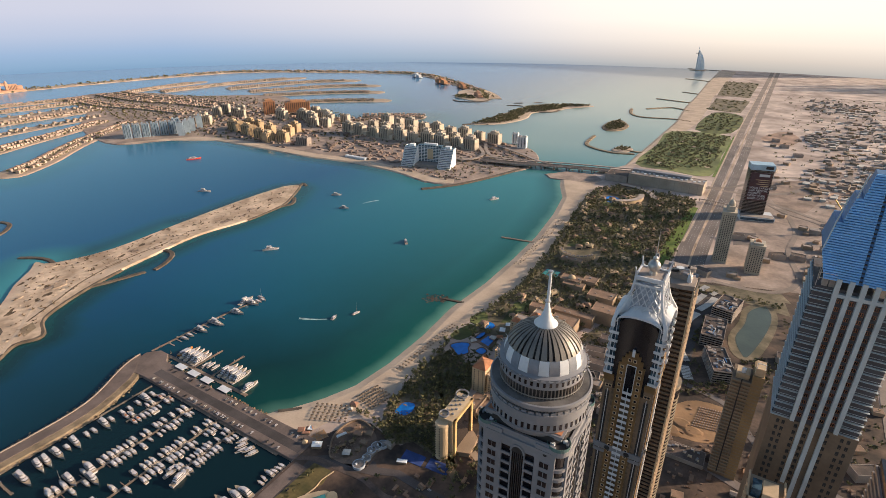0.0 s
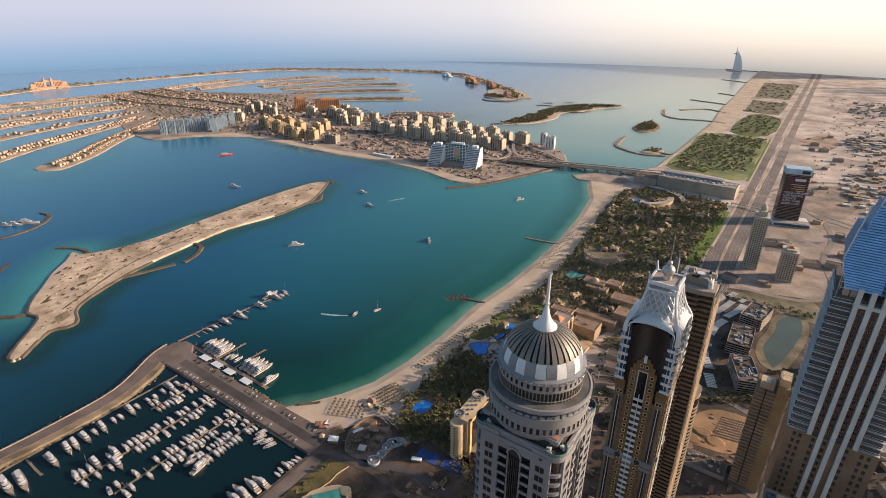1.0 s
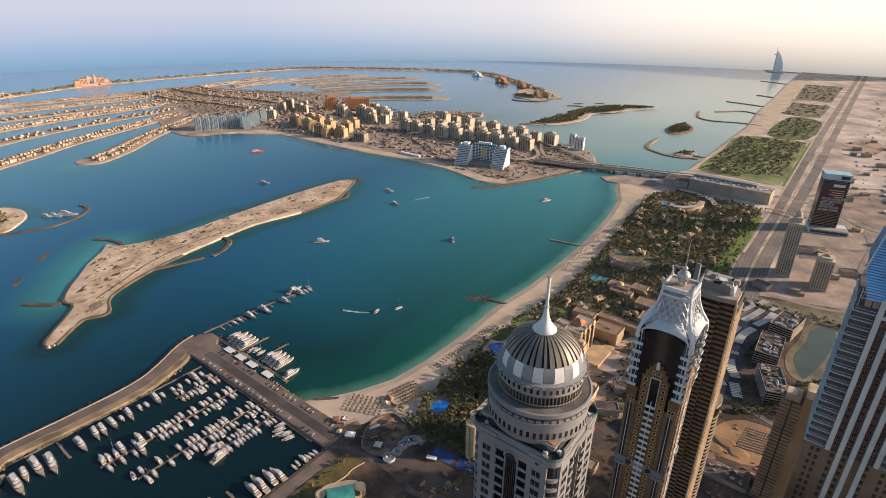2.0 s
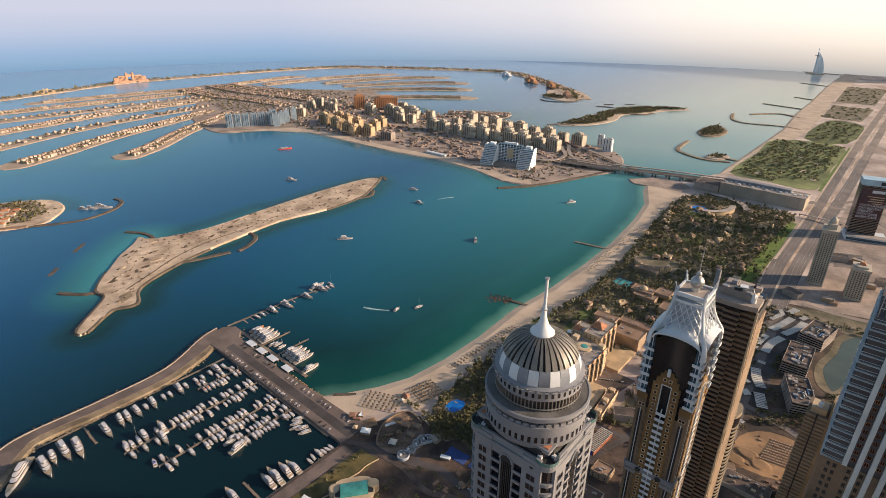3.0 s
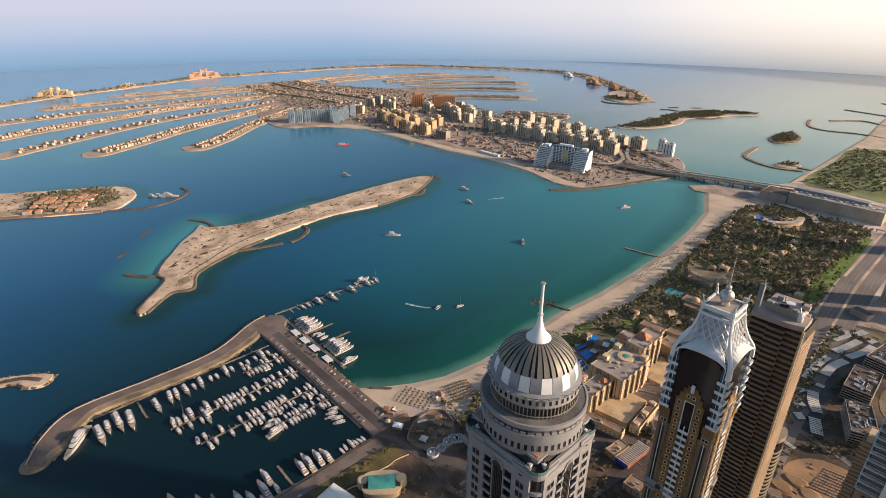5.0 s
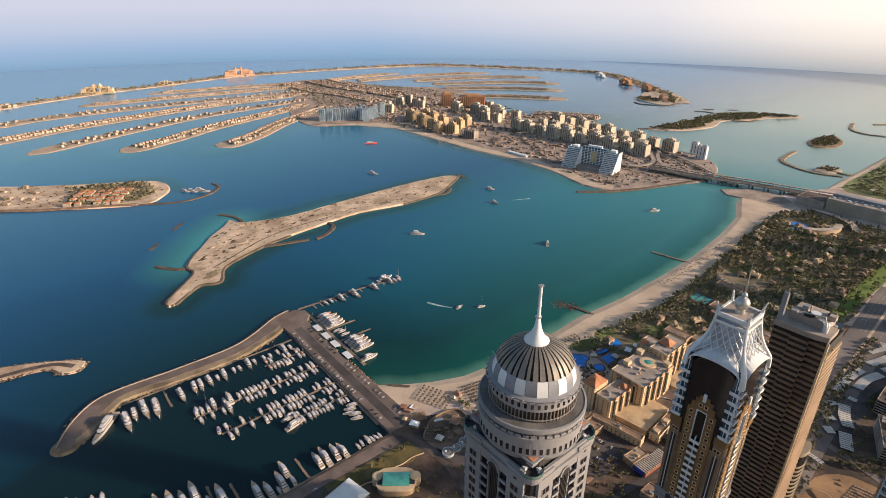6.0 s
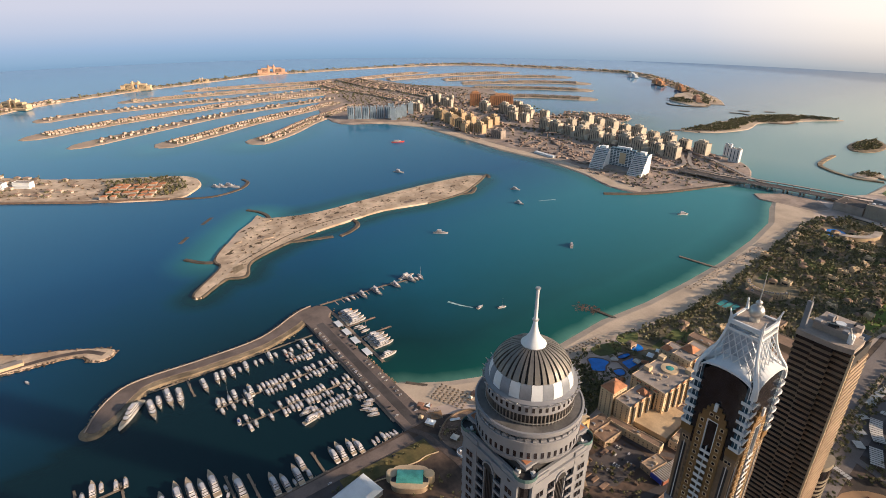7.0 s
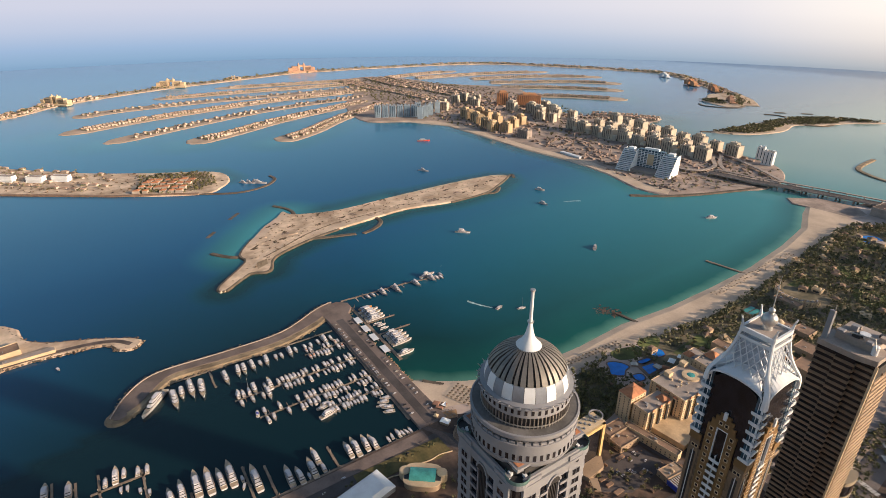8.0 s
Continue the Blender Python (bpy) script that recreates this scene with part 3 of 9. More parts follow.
def rows_on_side(parent, name, geo, material, places, sides=(0, 90, 180, 270), child=None):
    """Alike pieces at (u, z) places of each side that faces -y; child: (name, geo, material) under each."""
    me = geo.mesh(name, material)
    ch = child and child[1].mesh(child[0], child[2])
    for a in sides:
        for u, z in places:
            ob = part(name, me, material, parent)
            ob.matrix_basis = pose(0, 0, 0, 0, 0, a) @ pose(u, 0, z)
            if child:
                part(child[0], ch, child[2], ob)


def frame_and_pane(w, h, face, depth=0.12, bar=0.14, mullion=True):
    fr = Geo()
    for x0, x1, z0, z1 in ((-w / 2 - bar, -w / 2, 0, h), (w / 2, w / 2 + bar, 0, h), (-w / 2 - bar, w / 2 + bar, -bar, 0), (-w / 2 - bar, w / 2 + bar, h, h + bar)):
        fr.box(x0, -face - depth, z0, x1, -face, z1)
    if mullion:
        fr.box(-0.06, -face - depth * 0.7, 0, 0.06, -face, h)
    return fr, Geo().box(-w / 2, -face - 0.03, 0, w / 2, -face + 0.02, h)


def domed_tower():
    t = thing("domed_tower", "grey skyscraper with a ribbed striped dome and white spire", "skyscraper", loc=(-50.4, 148.5, 2.0))
    t.scale = (1.235,) * 3
    g = lambda: Geo()
    base = -88.9                                    # heights below are in the design grid of the tower
    H = lambda z: z + base
    cut = [(-12.4, -9.4), (-9.4, -12.4), (9.4, -12.4), (12.4, -9.4), (12.4, 9.4), (9.4, 12.4), (-9.4, 12.4), (-12.4, 9.4)]
    part("body", g().prism(cut, 0, H(362)), M_LIGHTGREY, t)
    four_sides(t, "glass_front", g().box(-5.0, -12.55, 8, 5.0, -12.3, H(358)), M_GLASS, label="dark recessed window bay")
    pier = g().box(4.9, -13.3, 4, 10.6, -12.3, H(362.6)).box(-10.6, -13.3, 4, -4.9, -12.3, H(362.6)).box(1.75, -13.1, 4, 2.15, -12.3, H(358)).box(-2.15, -13.1, 4, -1.75, -12.3, H(358))
    pier.box(-10.8, -13.5, H(360.4), 10.8, -12.3, H(361.2)).box(-4.9, -13.2, H(357.8), 4.9, -12.3, H(360.4)).box(-10.2, -12.9, H(361.2), 10.2, -12.2, H(363.2))
    four_sides(t, "pier", pier, M_LIGHTGREY)
    arch = g()
    for k in range(13):
        c, w = math.cos(math.pi * k / 12), math.sin(math.pi * k / 12)
        arch.v += [(r * c, y, H(356.9) + q * w) for r, q, y in ((1.7, 2.05, -13.0), (1.7, 2.05, -13.55), (2.25, 2.6, -13.55), (2.25, 2.6, -13.0))]
    for k in range(12):
        arch.f += [(4 * k + q, 4 * k + (q + 1) % 4, 4 * k + 4 + (q + 1) % 4, 4 * k + 4 + q) for q in range(4)]
    four_sides(t, "arch", arch, M_LIGHTGREY)
    four_sides(t, "arch_opening", g().prism([(1.75 * math.cos(math.pi * k / 12), 2.1 * math.sin(math.pi * k / 12)) for k in range(13)], 0, 0.3).moved(pose(0, -13.2, H(356.9), 90, 0, 0)), M_DARK)
    rows_on_side(t, "fin", g().box(-0.1, -13.0, 6, 0.1, -12.4, H(357)), M_FIN, [(u, 0) for u in (-1.2, -0.6, 0.0, 0.6, 1.2)])
    floors = [354.8 - 3.35 * k for k in range(30)]
    bal = g().box(-1.35, -13.5, -0.2, 1.35, -12.4, 0.1).box(-1.35, -13.5, 0.1, 1.35, -13.4, 0.75)
    rows_on_side(t, "balcony", bal, M_LIGHTGREY, [(u, H(z)) for z in floors for u in (-3.5, 3.5)], sides=(0, 90))
    fr, pane = frame_and_pane(2.5, 2.0, 13.3, bar=0.12)
    rows_on_side(t, "window", fr, M_LIGHTGREY, [(u, H(z + 0.5)) for z in floors[:22] for u in (-7.75, 7.75)], sides=(0, 90), child=("pane", pane, M_GLASS))
    four_sides(t, "medallion", g().lathe([(0.55, -0.2), (0.55, 0.1), (0.4, 0.14)], 14).moved(pose(7.75, -13.3, H(360.0), 90, 0, 0)), M_DARK)
    low = g()
    for k in range(47):
        z = H(floors[-1] - 3.35 * (k + 1))
        for u in (-3.5, 3.5):
            low.box(u - 1.35, -13.5, z - 0.2, u + 1.35, -12.4, z + 0.75)
    four_sides(t, "lower_balconies", low, M_LIGHTGREY)
    bay = []
    for k in range(106):
        z = 8 + 3.35 * k
        if z + 3.2 < H(361):
            bay += [(2.75, z), (2.75, z + 1.05), (2.1, z + 1.07), (2.1, z + 3.3)]
    for sx, sy in ((1, -1), (1, 1), (-1, 1), (-1, -1)):
        part("corner_bay", g().lathe(bay, 20, sx * 10.3, sy * 10.3), M_LIGHTGREY, t, "rounded corner with curved balcony bands")
        part("corner_glass", g().lathe([(2.2, 6), (2.2, H(360.5))], 16, sx * 10.3, sy * 10.3), M_GLASS, t)
        part("terrace", g().lathe([(2.9, H(360.4)), (3.2, H(360.8)), (3.2, H(362.4)), (2.95, H(362.5))], 24, sx * 10.3, sy * 10.3), M_LIGHTGREY, t)
        part("terrace_floor", g().lathe([(2.9, H(362.4)), (2.9, H(362.6))], 24, sx * 10.3, sy * 10.3), M_DARK, t)
        part("terrace_rail", g().lathe([(3.15, H(362.4)), (3.15, H(363.5)), (3.05, H(363.5)), (3.05, H(362.4))], 24, sx * 10.3, sy * 10.3, cap=False), M_RAILGLASS, t, "green glass terrace railing")
        for dx, dy in ((0.9, -1.6), (-1.6, 0.9)):
            part("roof_unit", g().box(sx * (10.6 + dx) - 0.6, sy * (10.6 + dy) - 0.4, H(362.6), sx * (10.6 + dx) + 0.6, sy * (10.6 + dy) + 0.4, H(363.5)), M_WHITE, t)
    part("deck", g().prism([(1.02 * x, 1.02 * y) for x, y in cut], H(362), H(362.5)), M_DARK, t)
    part("podium", g().prism([(-9, -11.6), (9, -11.6), (11.6, -9), (11.6, 9), (9, 11.6), (-9, 11.6), (-11.6, 9), (-11.6, -9)], H(362.5), H(364.8), 0.98), M_DARK, t, "dark recessed terrace storey")
    for a in (45, 135, 225, 315):
        c, s = math.cos(radians(a)), math.sin(radians(a))
        part("prow", g().prism([(c * r - s * w, s * r + c * w) for r, w in ((9.5, -6.4), (15.7, 0), (9.5, 6.4))], H(364.4), H(365.8)), M_LIGHTGREY, t)
        part("prow_rim", g().prism([(c * r - s * w, s * r + c * w) for r, w in ((9.5, -6.8), (16.2, 0), (9.5, 6.8))], H(365.5), H(366.0)), M_LIGHTGREY, t)
        part("prow_roof", g().prism([(c * r - s * w, s * r + c * w) for r, w in ((11.5, -3.6), (15.2, 0), (11.5, 3.6))], H(366.0), H(366.15)), M_TERRA, t, "terracotta terrace paving")
    # round crown, set over its own axis
    crown = part("crown", g().lathe([(12.9, 364.0), (13.5, 365.0), (13.7, 366.0), (13.7, 370.9), (14.0, 371.0), (14.0, 371.7), (12.7, 371.8), (12.7, 372.9)], 96), M_LIGHTGREY, t, smooth=False)
    crown.matrix_basis = pose(0, 0, base)
    part("ledge", g().lathe([(12.6, 372.7), (13.9, 373.2), (14.2, 373.8), (14.2, 374.8), (13.7, 374.9)], 96, cap=False), M_LIGHTGREY, crown)
    part("ledge_roof", g().lathe([(13.75, 374.8), (13.6, 374.9), (13.0, 373.6), (11.7, 373.1), (10.6, 373.0)], 96), M_LEDGE, crown, "dark grey roofing of the ledge")
    part("ledge_kerb", g().lathe([(12.3, 373.2), (12.3, 373.8), (12.1, 373.85), (12.1, 373.2)], 72, cap=False), M_LIGHTGREY, crown)
    part("drum_glass", g().lathe([(11.0, 372.8), (11.0, 378.6)], 96), M_DARK, crown)
    part("drum", g().lathe([(11.5, 378.1), (11.6, 378.4), (11.6, 381.1), (11.9, 381.2), (11.9, 381.6), (10.8, 381.95)], 96), M_LIGHTGREY, crown)
    part("drum_rail", g().lathe([(11.55, 375.4), (11.55, 375.7), (11.4, 375.7), (11.4, 375.4)], 72, cap=False), M_STEEL, crown)
    ring_of(crown, "fin", g().box(-0.12, -0.11, 0, 0.42, 0.11, 5.1), M_FINGREY, 72, 11.05, 373.0)
    ring_of(crown, "window", g().box(-0.3, -0.34, 0, 0.06, 0.34, 1.3), M_GLASS, 44, 11.58, 379.1)
    ring_of(crown, "window", g().box(-0.3, -0.38, 0, 0.07, 0.38, 1.8), M_GLASS, 50, 13.68, 366.6)
    ring_of(crown, "bracket", g().box(0, -0.18, 0, 0.9, 0.18, 0.25).box(0.55, -0.6, 0.1, 0.95, 0.6, 0.35), M_LIGHTGREY, 40, 11.5, 381.1, 4.5)
    ring_of(crown, "bracket", g().box(0, -0.2, 0, 1.0, 0.2, 0.3).box(0.6, -0.7, -0.5, 1.05, 0.7, 0.3), M_LIGHTGREY, 44, 12.65, 372.1, 4)
    ring_of(crown, "slot", g().box(-0.05, -0.55, 0, 0.05, 0.55, 0.8), M_DARK, 44, 12.7, 371.9, 4)
    ring_of(crown, "string_course", g().box(0, -1.7, 0, 0.2, 1.7, 0.3), M_LIGHTGREY, 26, 13.66, 366.1)
    ring_of(crown, "spike", g().beam((0, 0, 0), (1.1, 0, 0.9), 0.14), M_STEEL, 30, 11.8, 381.4)
    dome = lambda a: (10.84 * math.cos(a), 381.9 + 10.06 * math.sin(a))
    top = math.acos(2.9 / 10.84)
    split = 0.42
    inner = [(r * 0.93, z - 0.35) for r, z in (dome(split * 0.9 + (top - split) * k / 10) for k in range(11))]
    part("inner_dome", g().lathe(inner, 64), M_DARK, crown, smooth=True)
    n = 24
    for k in range(n):
        seg = g()
        for j in range(5):
            (r0, z0), (r1, z1) = dome(split * j / 5), dome(split * (j + 1) / 5)
            a0, a1 = 2 * math.pi * (k + 0.02) / n, 2 * math.pi * (k + 0.98) / n
            p = [(r0 * math.cos(a0), r0 * math.sin(a0), z0), (r0 * math.cos(a1), r0 * math.sin(a1), z0), (r1 * math.cos(a1), r1 * math.sin(a1), z1), (r1 * math.cos(a0), r1 * math.sin(a0), z1)]
            q = [(x * 0.97, y * 0.97, z - 0.1) for x, y, z in p]
            seg.add(p + q, [(0, 1, 2, 3), (0, 4, 5, 1), (1, 5, 6, 2), (2, 6, 7, 3), (3, 7, 4, 0)])
        part("panel", seg, M_WHITE if k % 2 else M_STRIPE, crown)
    n = 34
    rw = (0.072, 0.052, 0.080, 0.045, 0.068)
    for k in range(n):
        rib = g()
        a = 2 * math.pi * (k + 0.5) / n
        for j in range(9):
            t0, t1 = split + (top - split) * j / 9, split + (top - split) * (j + 1) / 9
            (r0, z0), (r1, z1) = dome(t0), dome(t1)
            w0, w1 = rw[k % 5] * r0, rw[k % 5] * r1
            c, s = math.cos(a), math.sin(a)
            p = [(r0 * c + w0 * s, r0 * s - w0 * c, z0), (r0 * c - w0 * s, r0 * s + w0 * c, z0), (r1 * c - w1 * s, r1 * s + w1 * c, z1), (r1 * c + w1 * s, r1 * s - w1 * c, z1)]
            q = [(x * 0.965, y * 0.965, z - 0.15) for x, y, z in p]
            rib.add(p + q, [(0, 1, 2, 3), (0, 4, 5, 1), (1, 5, 6, 2), (2, 6, 7, 3), (3, 7, 4, 0)])
        part("rib", rib, M_RIB, crown)
    for r, z in (dome(0.62), dome(0.88)):
        part("hoop", g().lathe([(r * 0.955, z - 0.3), (r * 0.975, z - 0.1), (r * 0.955, z + 0.1)], 64, cap=False), M_DARK, crown)
    flare = [(3.25, 391.3), (3.2, 391.6), (2.2, 392.6), (1.45, 393.8), (0.95, 395.3), (0.62, 397.0), (0.52, 398.2)]
    part("spire_foot", g().lathe(flare, 32), M_WHITE, crown, smooth=True)
    part("spire", g().lathe([(0.46, 398.0), (0.42, 403.0), (0.36, 407.0)], 16), M_WHITE, crown)
    for z, r in ((398.1, 0.85), (406.8, 0.68)):
        part("spire_collar", g().lathe([(r, z), (r, z + 0.25), (r * 0.7, z + 0.3)], 20), M_STEEL, crown)


def crown_tower():
    """Dark tower with gold frames, white corner balconies and a lattice crown."""
    t = thing("crowned_tower", "dark glass skyscraper with gold frames and white lattice crown", "skyscraper", loc=(-38.6, 278.5, 2.0))
    t.scale = (1.36, 1.42, 1.22)
    g = lambda: Geo()
    H = lambda z: z - 82.0 if z < 338.6 else 256.6 + 0.81 * (z - 338.6)
    a = 9.4
    part("body", g().box(-a, -a, 0, a, a, H(338)), M_BROWN, t)
    arch = [(-7.3, H(300)), (7.3, H(300)), (7.3, H(338.0))] + [(7.3 * math.cos(math.pi * k / 16), H(338.0) + 3.8 * math.sin(math.pi * k / 16)) for k in range(1, 16)] + [(-7.3, H(338.0))]
    pan = g()
    n = len(arch)
    pan.add([(u, -a - 0.3, z) for u, z in arch] + [(u, -a + 2.5, z) for u, z in arch], [tuple(range(n))] + [(i, n + i, n + (i + 1) % n, (i + 1) % n) for i in range(n)])
    four_sides(t, "dark_front", pan, M_GLASS, label="tall arched black glass front")
    gate = g()
    for u0, u1, z in ((-5.2, -4.2, 318.6), (-4.2, -3.1, 321.6), (-3.1, -1.9, 324.0), (1.9, 3.1, 324.0), (3.1, 4.2, 321.6), (4.2, 5.2, 318.6)):
        gate.box(u0, -a - 0.9, 30, u1, -a - 0.2, H(z))
    gate.box(-1.9, -a - 0.9, H(318.6), 1.9, -a - 0.2, H(325.6))
    four_sides(t, "gate_frame", gate, M_GOLD, label="stepped gold frame")
    four_sides(t, "finial", g().box(-0.55, -a - 1.5, H(323.6), 0.55, -a - 0.8, H(327.2)), M_WHITE)
    four_sides(t, "slot_frame", g().box(-1.95, -a - 1.0, H(303), -1.7, -a - 0.3, H(318.4)).box(1.7, -a - 1.0, H(303), 1.95, -a - 0.3, H(318.4)).box(-1.95, -a - 1.0, H(318.3), 1.95, -a - 0.3, H(318.7)), M_WHITE)
    fr, pane = frame_and_pane(0.95, 1.25, a + 0.9, 0.14, 0.24, False)
    rows_on_side(t, "window", fr, M_CREAM, [(u, H(z)) for u in (-3.6, 3.6) for z in [316.0 - 3.35 * k for k in range(30)]], sides=(0, 90), child=("pane", pane, M_GLASS))
    rows_on_side(t, "window", fr, M_CREAM, [(u, H(320.6)) for u in (-1.0, 1.0)], child=("pane", pane, M_GLASS))
    col = g().box(-1.85, -a - 1.3, 0, 1.85, -a - 0.3, 0.25).box(-1.85, -a - 1.35, 0.25, 1.85, -a - 1.22, 1.5).box(-0.12, -a - 1.2, 1.0, 0.12, -a - 0.3, 3.3)
    rows_on_side(t, "white_balcony", col, M_WHITE, [(0, H(302.5 - 3.35 * k)) for k in range(34)], sides=(0, 90))
    # corner balconies: an angle of slab and parapet round each corner
    cb = g().prism([(7.0, -a - 1.3), (a + 0.9, -a - 1.5), (a + 1.5, -a - 0.9), (a + 1.3, -7.0), (a - 0.4, -7.4), (7.4, -a + 0.4)], -0.25, 0.2)
    cb.box(7.0, -a - 1.5, 0.2, a + 1.0, -a - 1.3, 1.25).box(a + 1.3, -a - 1.0, 0.2, a + 1.5, -7.0, 1.25)
    me = cb.mesh("corner_balcony", M_WHITE)
    for s in (0, 90, 180, 270):
        for k in range(6):
            part("corner_balcony", me, M_WHITE, t).matrix_basis = pose(0, 0, H(311.4 + 4.3 * k), 0, 0, s)
        part("corner_glass", g().box(7.4, -a - 0.35, H(310.5), a + 0.3, -7.4, H(341)), M_GLASSBLUE, t, "corner window glass").matrix_basis = pose(0, 0, 0, 0, 0, s)
        part("corner_frame", g().box(a - 0.1, -a - 0.5, H(310.5), a + 0.45, -a - 0.1, H(341)).box(8.2, -a - 0.45, H(310.5), 8.4, -a - 0.3, H(341)).box(a + 0.25, -8.4, H(310.5), a + 0.42, -8.2, H(341)), M_WHITE, t).matrix_basis = pose(0, 0, 0, 0, 0, s)
        part("corner_cap", g().prism([(6.2, -a - 1.0), (a + 1.0, -a - 1.0), (a + 1.0, -6.2), (6.2, -6.2)], H(307.2), H(310.6)), M_GOLD, t).matrix_basis = pose(0, 0, 0, 0, 0, s)
        pier = g().box(6.3, -a - 0.55, 0, a + 0.55, -6.3, H(307.2))
        part("corner_pier", pier, M_PIER2, t).matrix_basis = pose(0, 0, 0, 0, 0, s)
    slot = g()
    for u in (-8.5, -7.4, 7.4, 8.5):
        slot.box(u - 0.36, -a - 0.6, 30, u + 0.36, -a - 0.3, H(301))
    four_sides(t, "dark_strip", slot, M_DARK)
    rail = g()
    for u in (-7.95, 7.95):
        rail.box(u - 0.12, -a - 0.72, 30, u + 0.12, -a - 0.3, H(302))
    four_sides(t, "mullion", rail, M_WHITE)
    rows_on_side(t, "window", fr.moved(pose(0, 0.32, 0)), M_CREAM, [(u, H(303.4)) for u in (-8.5, -7.3, 7.3, 8.5)], child=("pane", pane.moved(pose(0, 0.32, 0)), M_GLASS))
    ball = g().box(-0.5, -a - 0.8, -0.15, 0.5, -a, 0.15).box(-0.5, -a - 0.85, 0.15, 0.5, -a - 0.7, 1.0)
    rows_on_side(t, "balcony", ball, M_PIER2, [(u, H(299 - 3.35 * k)) for u in (-5.8, 5.8) for k in range(32)], sides=(0, 90))
    back = g().box(-6.3, -a - 0.32, 0, -5.2, -a, H(303)).box(5.2, -a - 0.32, 0, 6.3, -a, H(303))
    four_sides(t, "bay_wall", back, M_BROWN)
    band = g().box(-9.9, -a - 1.15, H(266.5), 9.9, -a - 0.2, H(269.5)).box(-9.9, -a - 0.85, H(263.8), 9.9, -a - 0.2, H(265.6))
    four_sides(t, "string_band", band, M_LIGHTGREY)
    rows_on_side(t, "roundel", g().lathe([(1.0, 0), (1.25, 0.4), (1.0, 0.8)], 16).moved(pose(0, -a - 0.9, H(268), 90, 0, 0)), M_DARK, [(-4.2, 0), (4.2, 0)], sides=(0, 90))
    # white vaults over the arched fronts
    for s in (0, 90, 180, 270):
        v = g()
        m = 14
        for k in range(m + 1):
            th = math.pi * k / m
            u, zz = 8.8 * math.cos(th), 4.0 * math.sin(th) ** 0.8
            v.v += [(u, -a - 1.0, H(338.6) + zz), (u * 1.0, -a - 1.0, H(339.6) + zz), (u * 0.62, -5.6, H(343.0) + zz * 1.1), (u * 0.62, -5.6, H(342.4) + zz * 1.1)]
        for k in range(m):
            o = 4 * k
            for q in range(4):
                v.f.append((o + q, o + (q + 1) % 4, o + 4 + (q + 1) % 4, o + 4 + q))
        part("vault", v, M_WHITE, t, "curved white canopy", smooth=False).matrix_basis = pose(0, 0, 0, 0, 0, s)
    # crown: four curved legs, lattice and a square frame on top
    leg = [(a + 0.5, 336.0), (a + 0.2, 341.5), (7.7, 347.5), (6.3, 353.5), (5.5, 359.5), (5.1, 365.5), (5.7, 370.6)]
    line = smooth_line(leg, 4)
    legs = g()
    for (r0, z0), (r1, z1) in zip(line, line[1:]):
        w0, w1 = 0.42 + 0.38 * max(0, (352 - z0) / 14), 0.42 + 0.38 * max(0, (352 - z1) / 14)
        if z0 > 366:
            w0 = w1 = max(0.22, 0.42 * (371.5 - z1) / 4)
        legs.add([(r + sx * w, -r + sy * w, H(z)) for r, z, w in ((r0, z0, w0), (r1, z1, w1)) for sx, sy in ((-1, -1), (0.3, -1), (1, -0.3), (1, 1), (-1, 1))],
                 [(0, 1, 6, 5), (1, 2, 7, 6), (2, 3, 8, 7), (3, 4, 9, 8), (4, 0, 5, 9)])
    four_sides(t, "crown_leg", legs, M_WHITE, smooth=False)
    rad = lambda z: next(r0 + (r1 - r0) * (z - z0) / (z1 - z0) for (r0, z0), (r1, z1) in zip(line, line[1:]) if z0 <= z <= z1)
    lat = g()
    for k in range(-3, 7):
        for sgn in (1, -1):
            prev = None
            for j in range(9):
                z = 342.5 + 18.5 * j / 8
                f = (-1.0 + 0.36 * k + 0.125 * j * 1.3) * sgn
                q = (f * rad(z), -rad(z) + 0.2, H(z)) if abs(f) <= 1 else None
                if prev and q:
                    lat.beam(prev, q, 0.24)
                prev = q
    four_sides(t, "lattice", lat, M_WHITE, label="white diagonal lattice")
    part("inner_core", g().prism([(-6.0, -6.0), (6.0, -6.0), (6.0, 6.0), (-6.0, 6.0)], H(340), H(362), 0.72), M_LATTICECORE, t)
    frame_top = g()
    for z0, z1, r in ((360.2, 361.6, 5.45), (363.4, 365.6, 5.3)):
        frame_top.box(-r, -r - 0.35, H(z0), r, -r + 0.35, H(z1))
    four_sides(t, "top_beam", frame_top, M_WHITE)
    part("platform", g().box(-5.1, -5.1, H(364.4), 5.1, 5.1, H(364.9)), M_CONCRETE, t)
    part("ball_foot", g().lathe([(1.6, H(364.8)), (1.3, H(367.6))], 20), M_STEEL, t)
    part("ball", g().lathe([(2.4 * math.cos(math.pi * (k / 12 - 0.5)) + 0.01, H(369.8) + 2.7 * math.sin(math.pi * (k / 12 - 0.5))) for k in range(13)], 28), M_STEEL, t, "polished metal ball", smooth=True)
    part("small_ball", g().lathe([(1.0 * math.cos(math.pi * (k / 8 - 0.5)) + 0.01, H(374.2) + 1.1 * math.sin(math.pi * (k / 8 - 0.5))) for k in range(9)], 18), M_STEEL, t, smooth=True)
    part("mast", g().lathe([(0.22, H(374.5)), (0.08, H(391.0))], 8), M_STEEL, t)


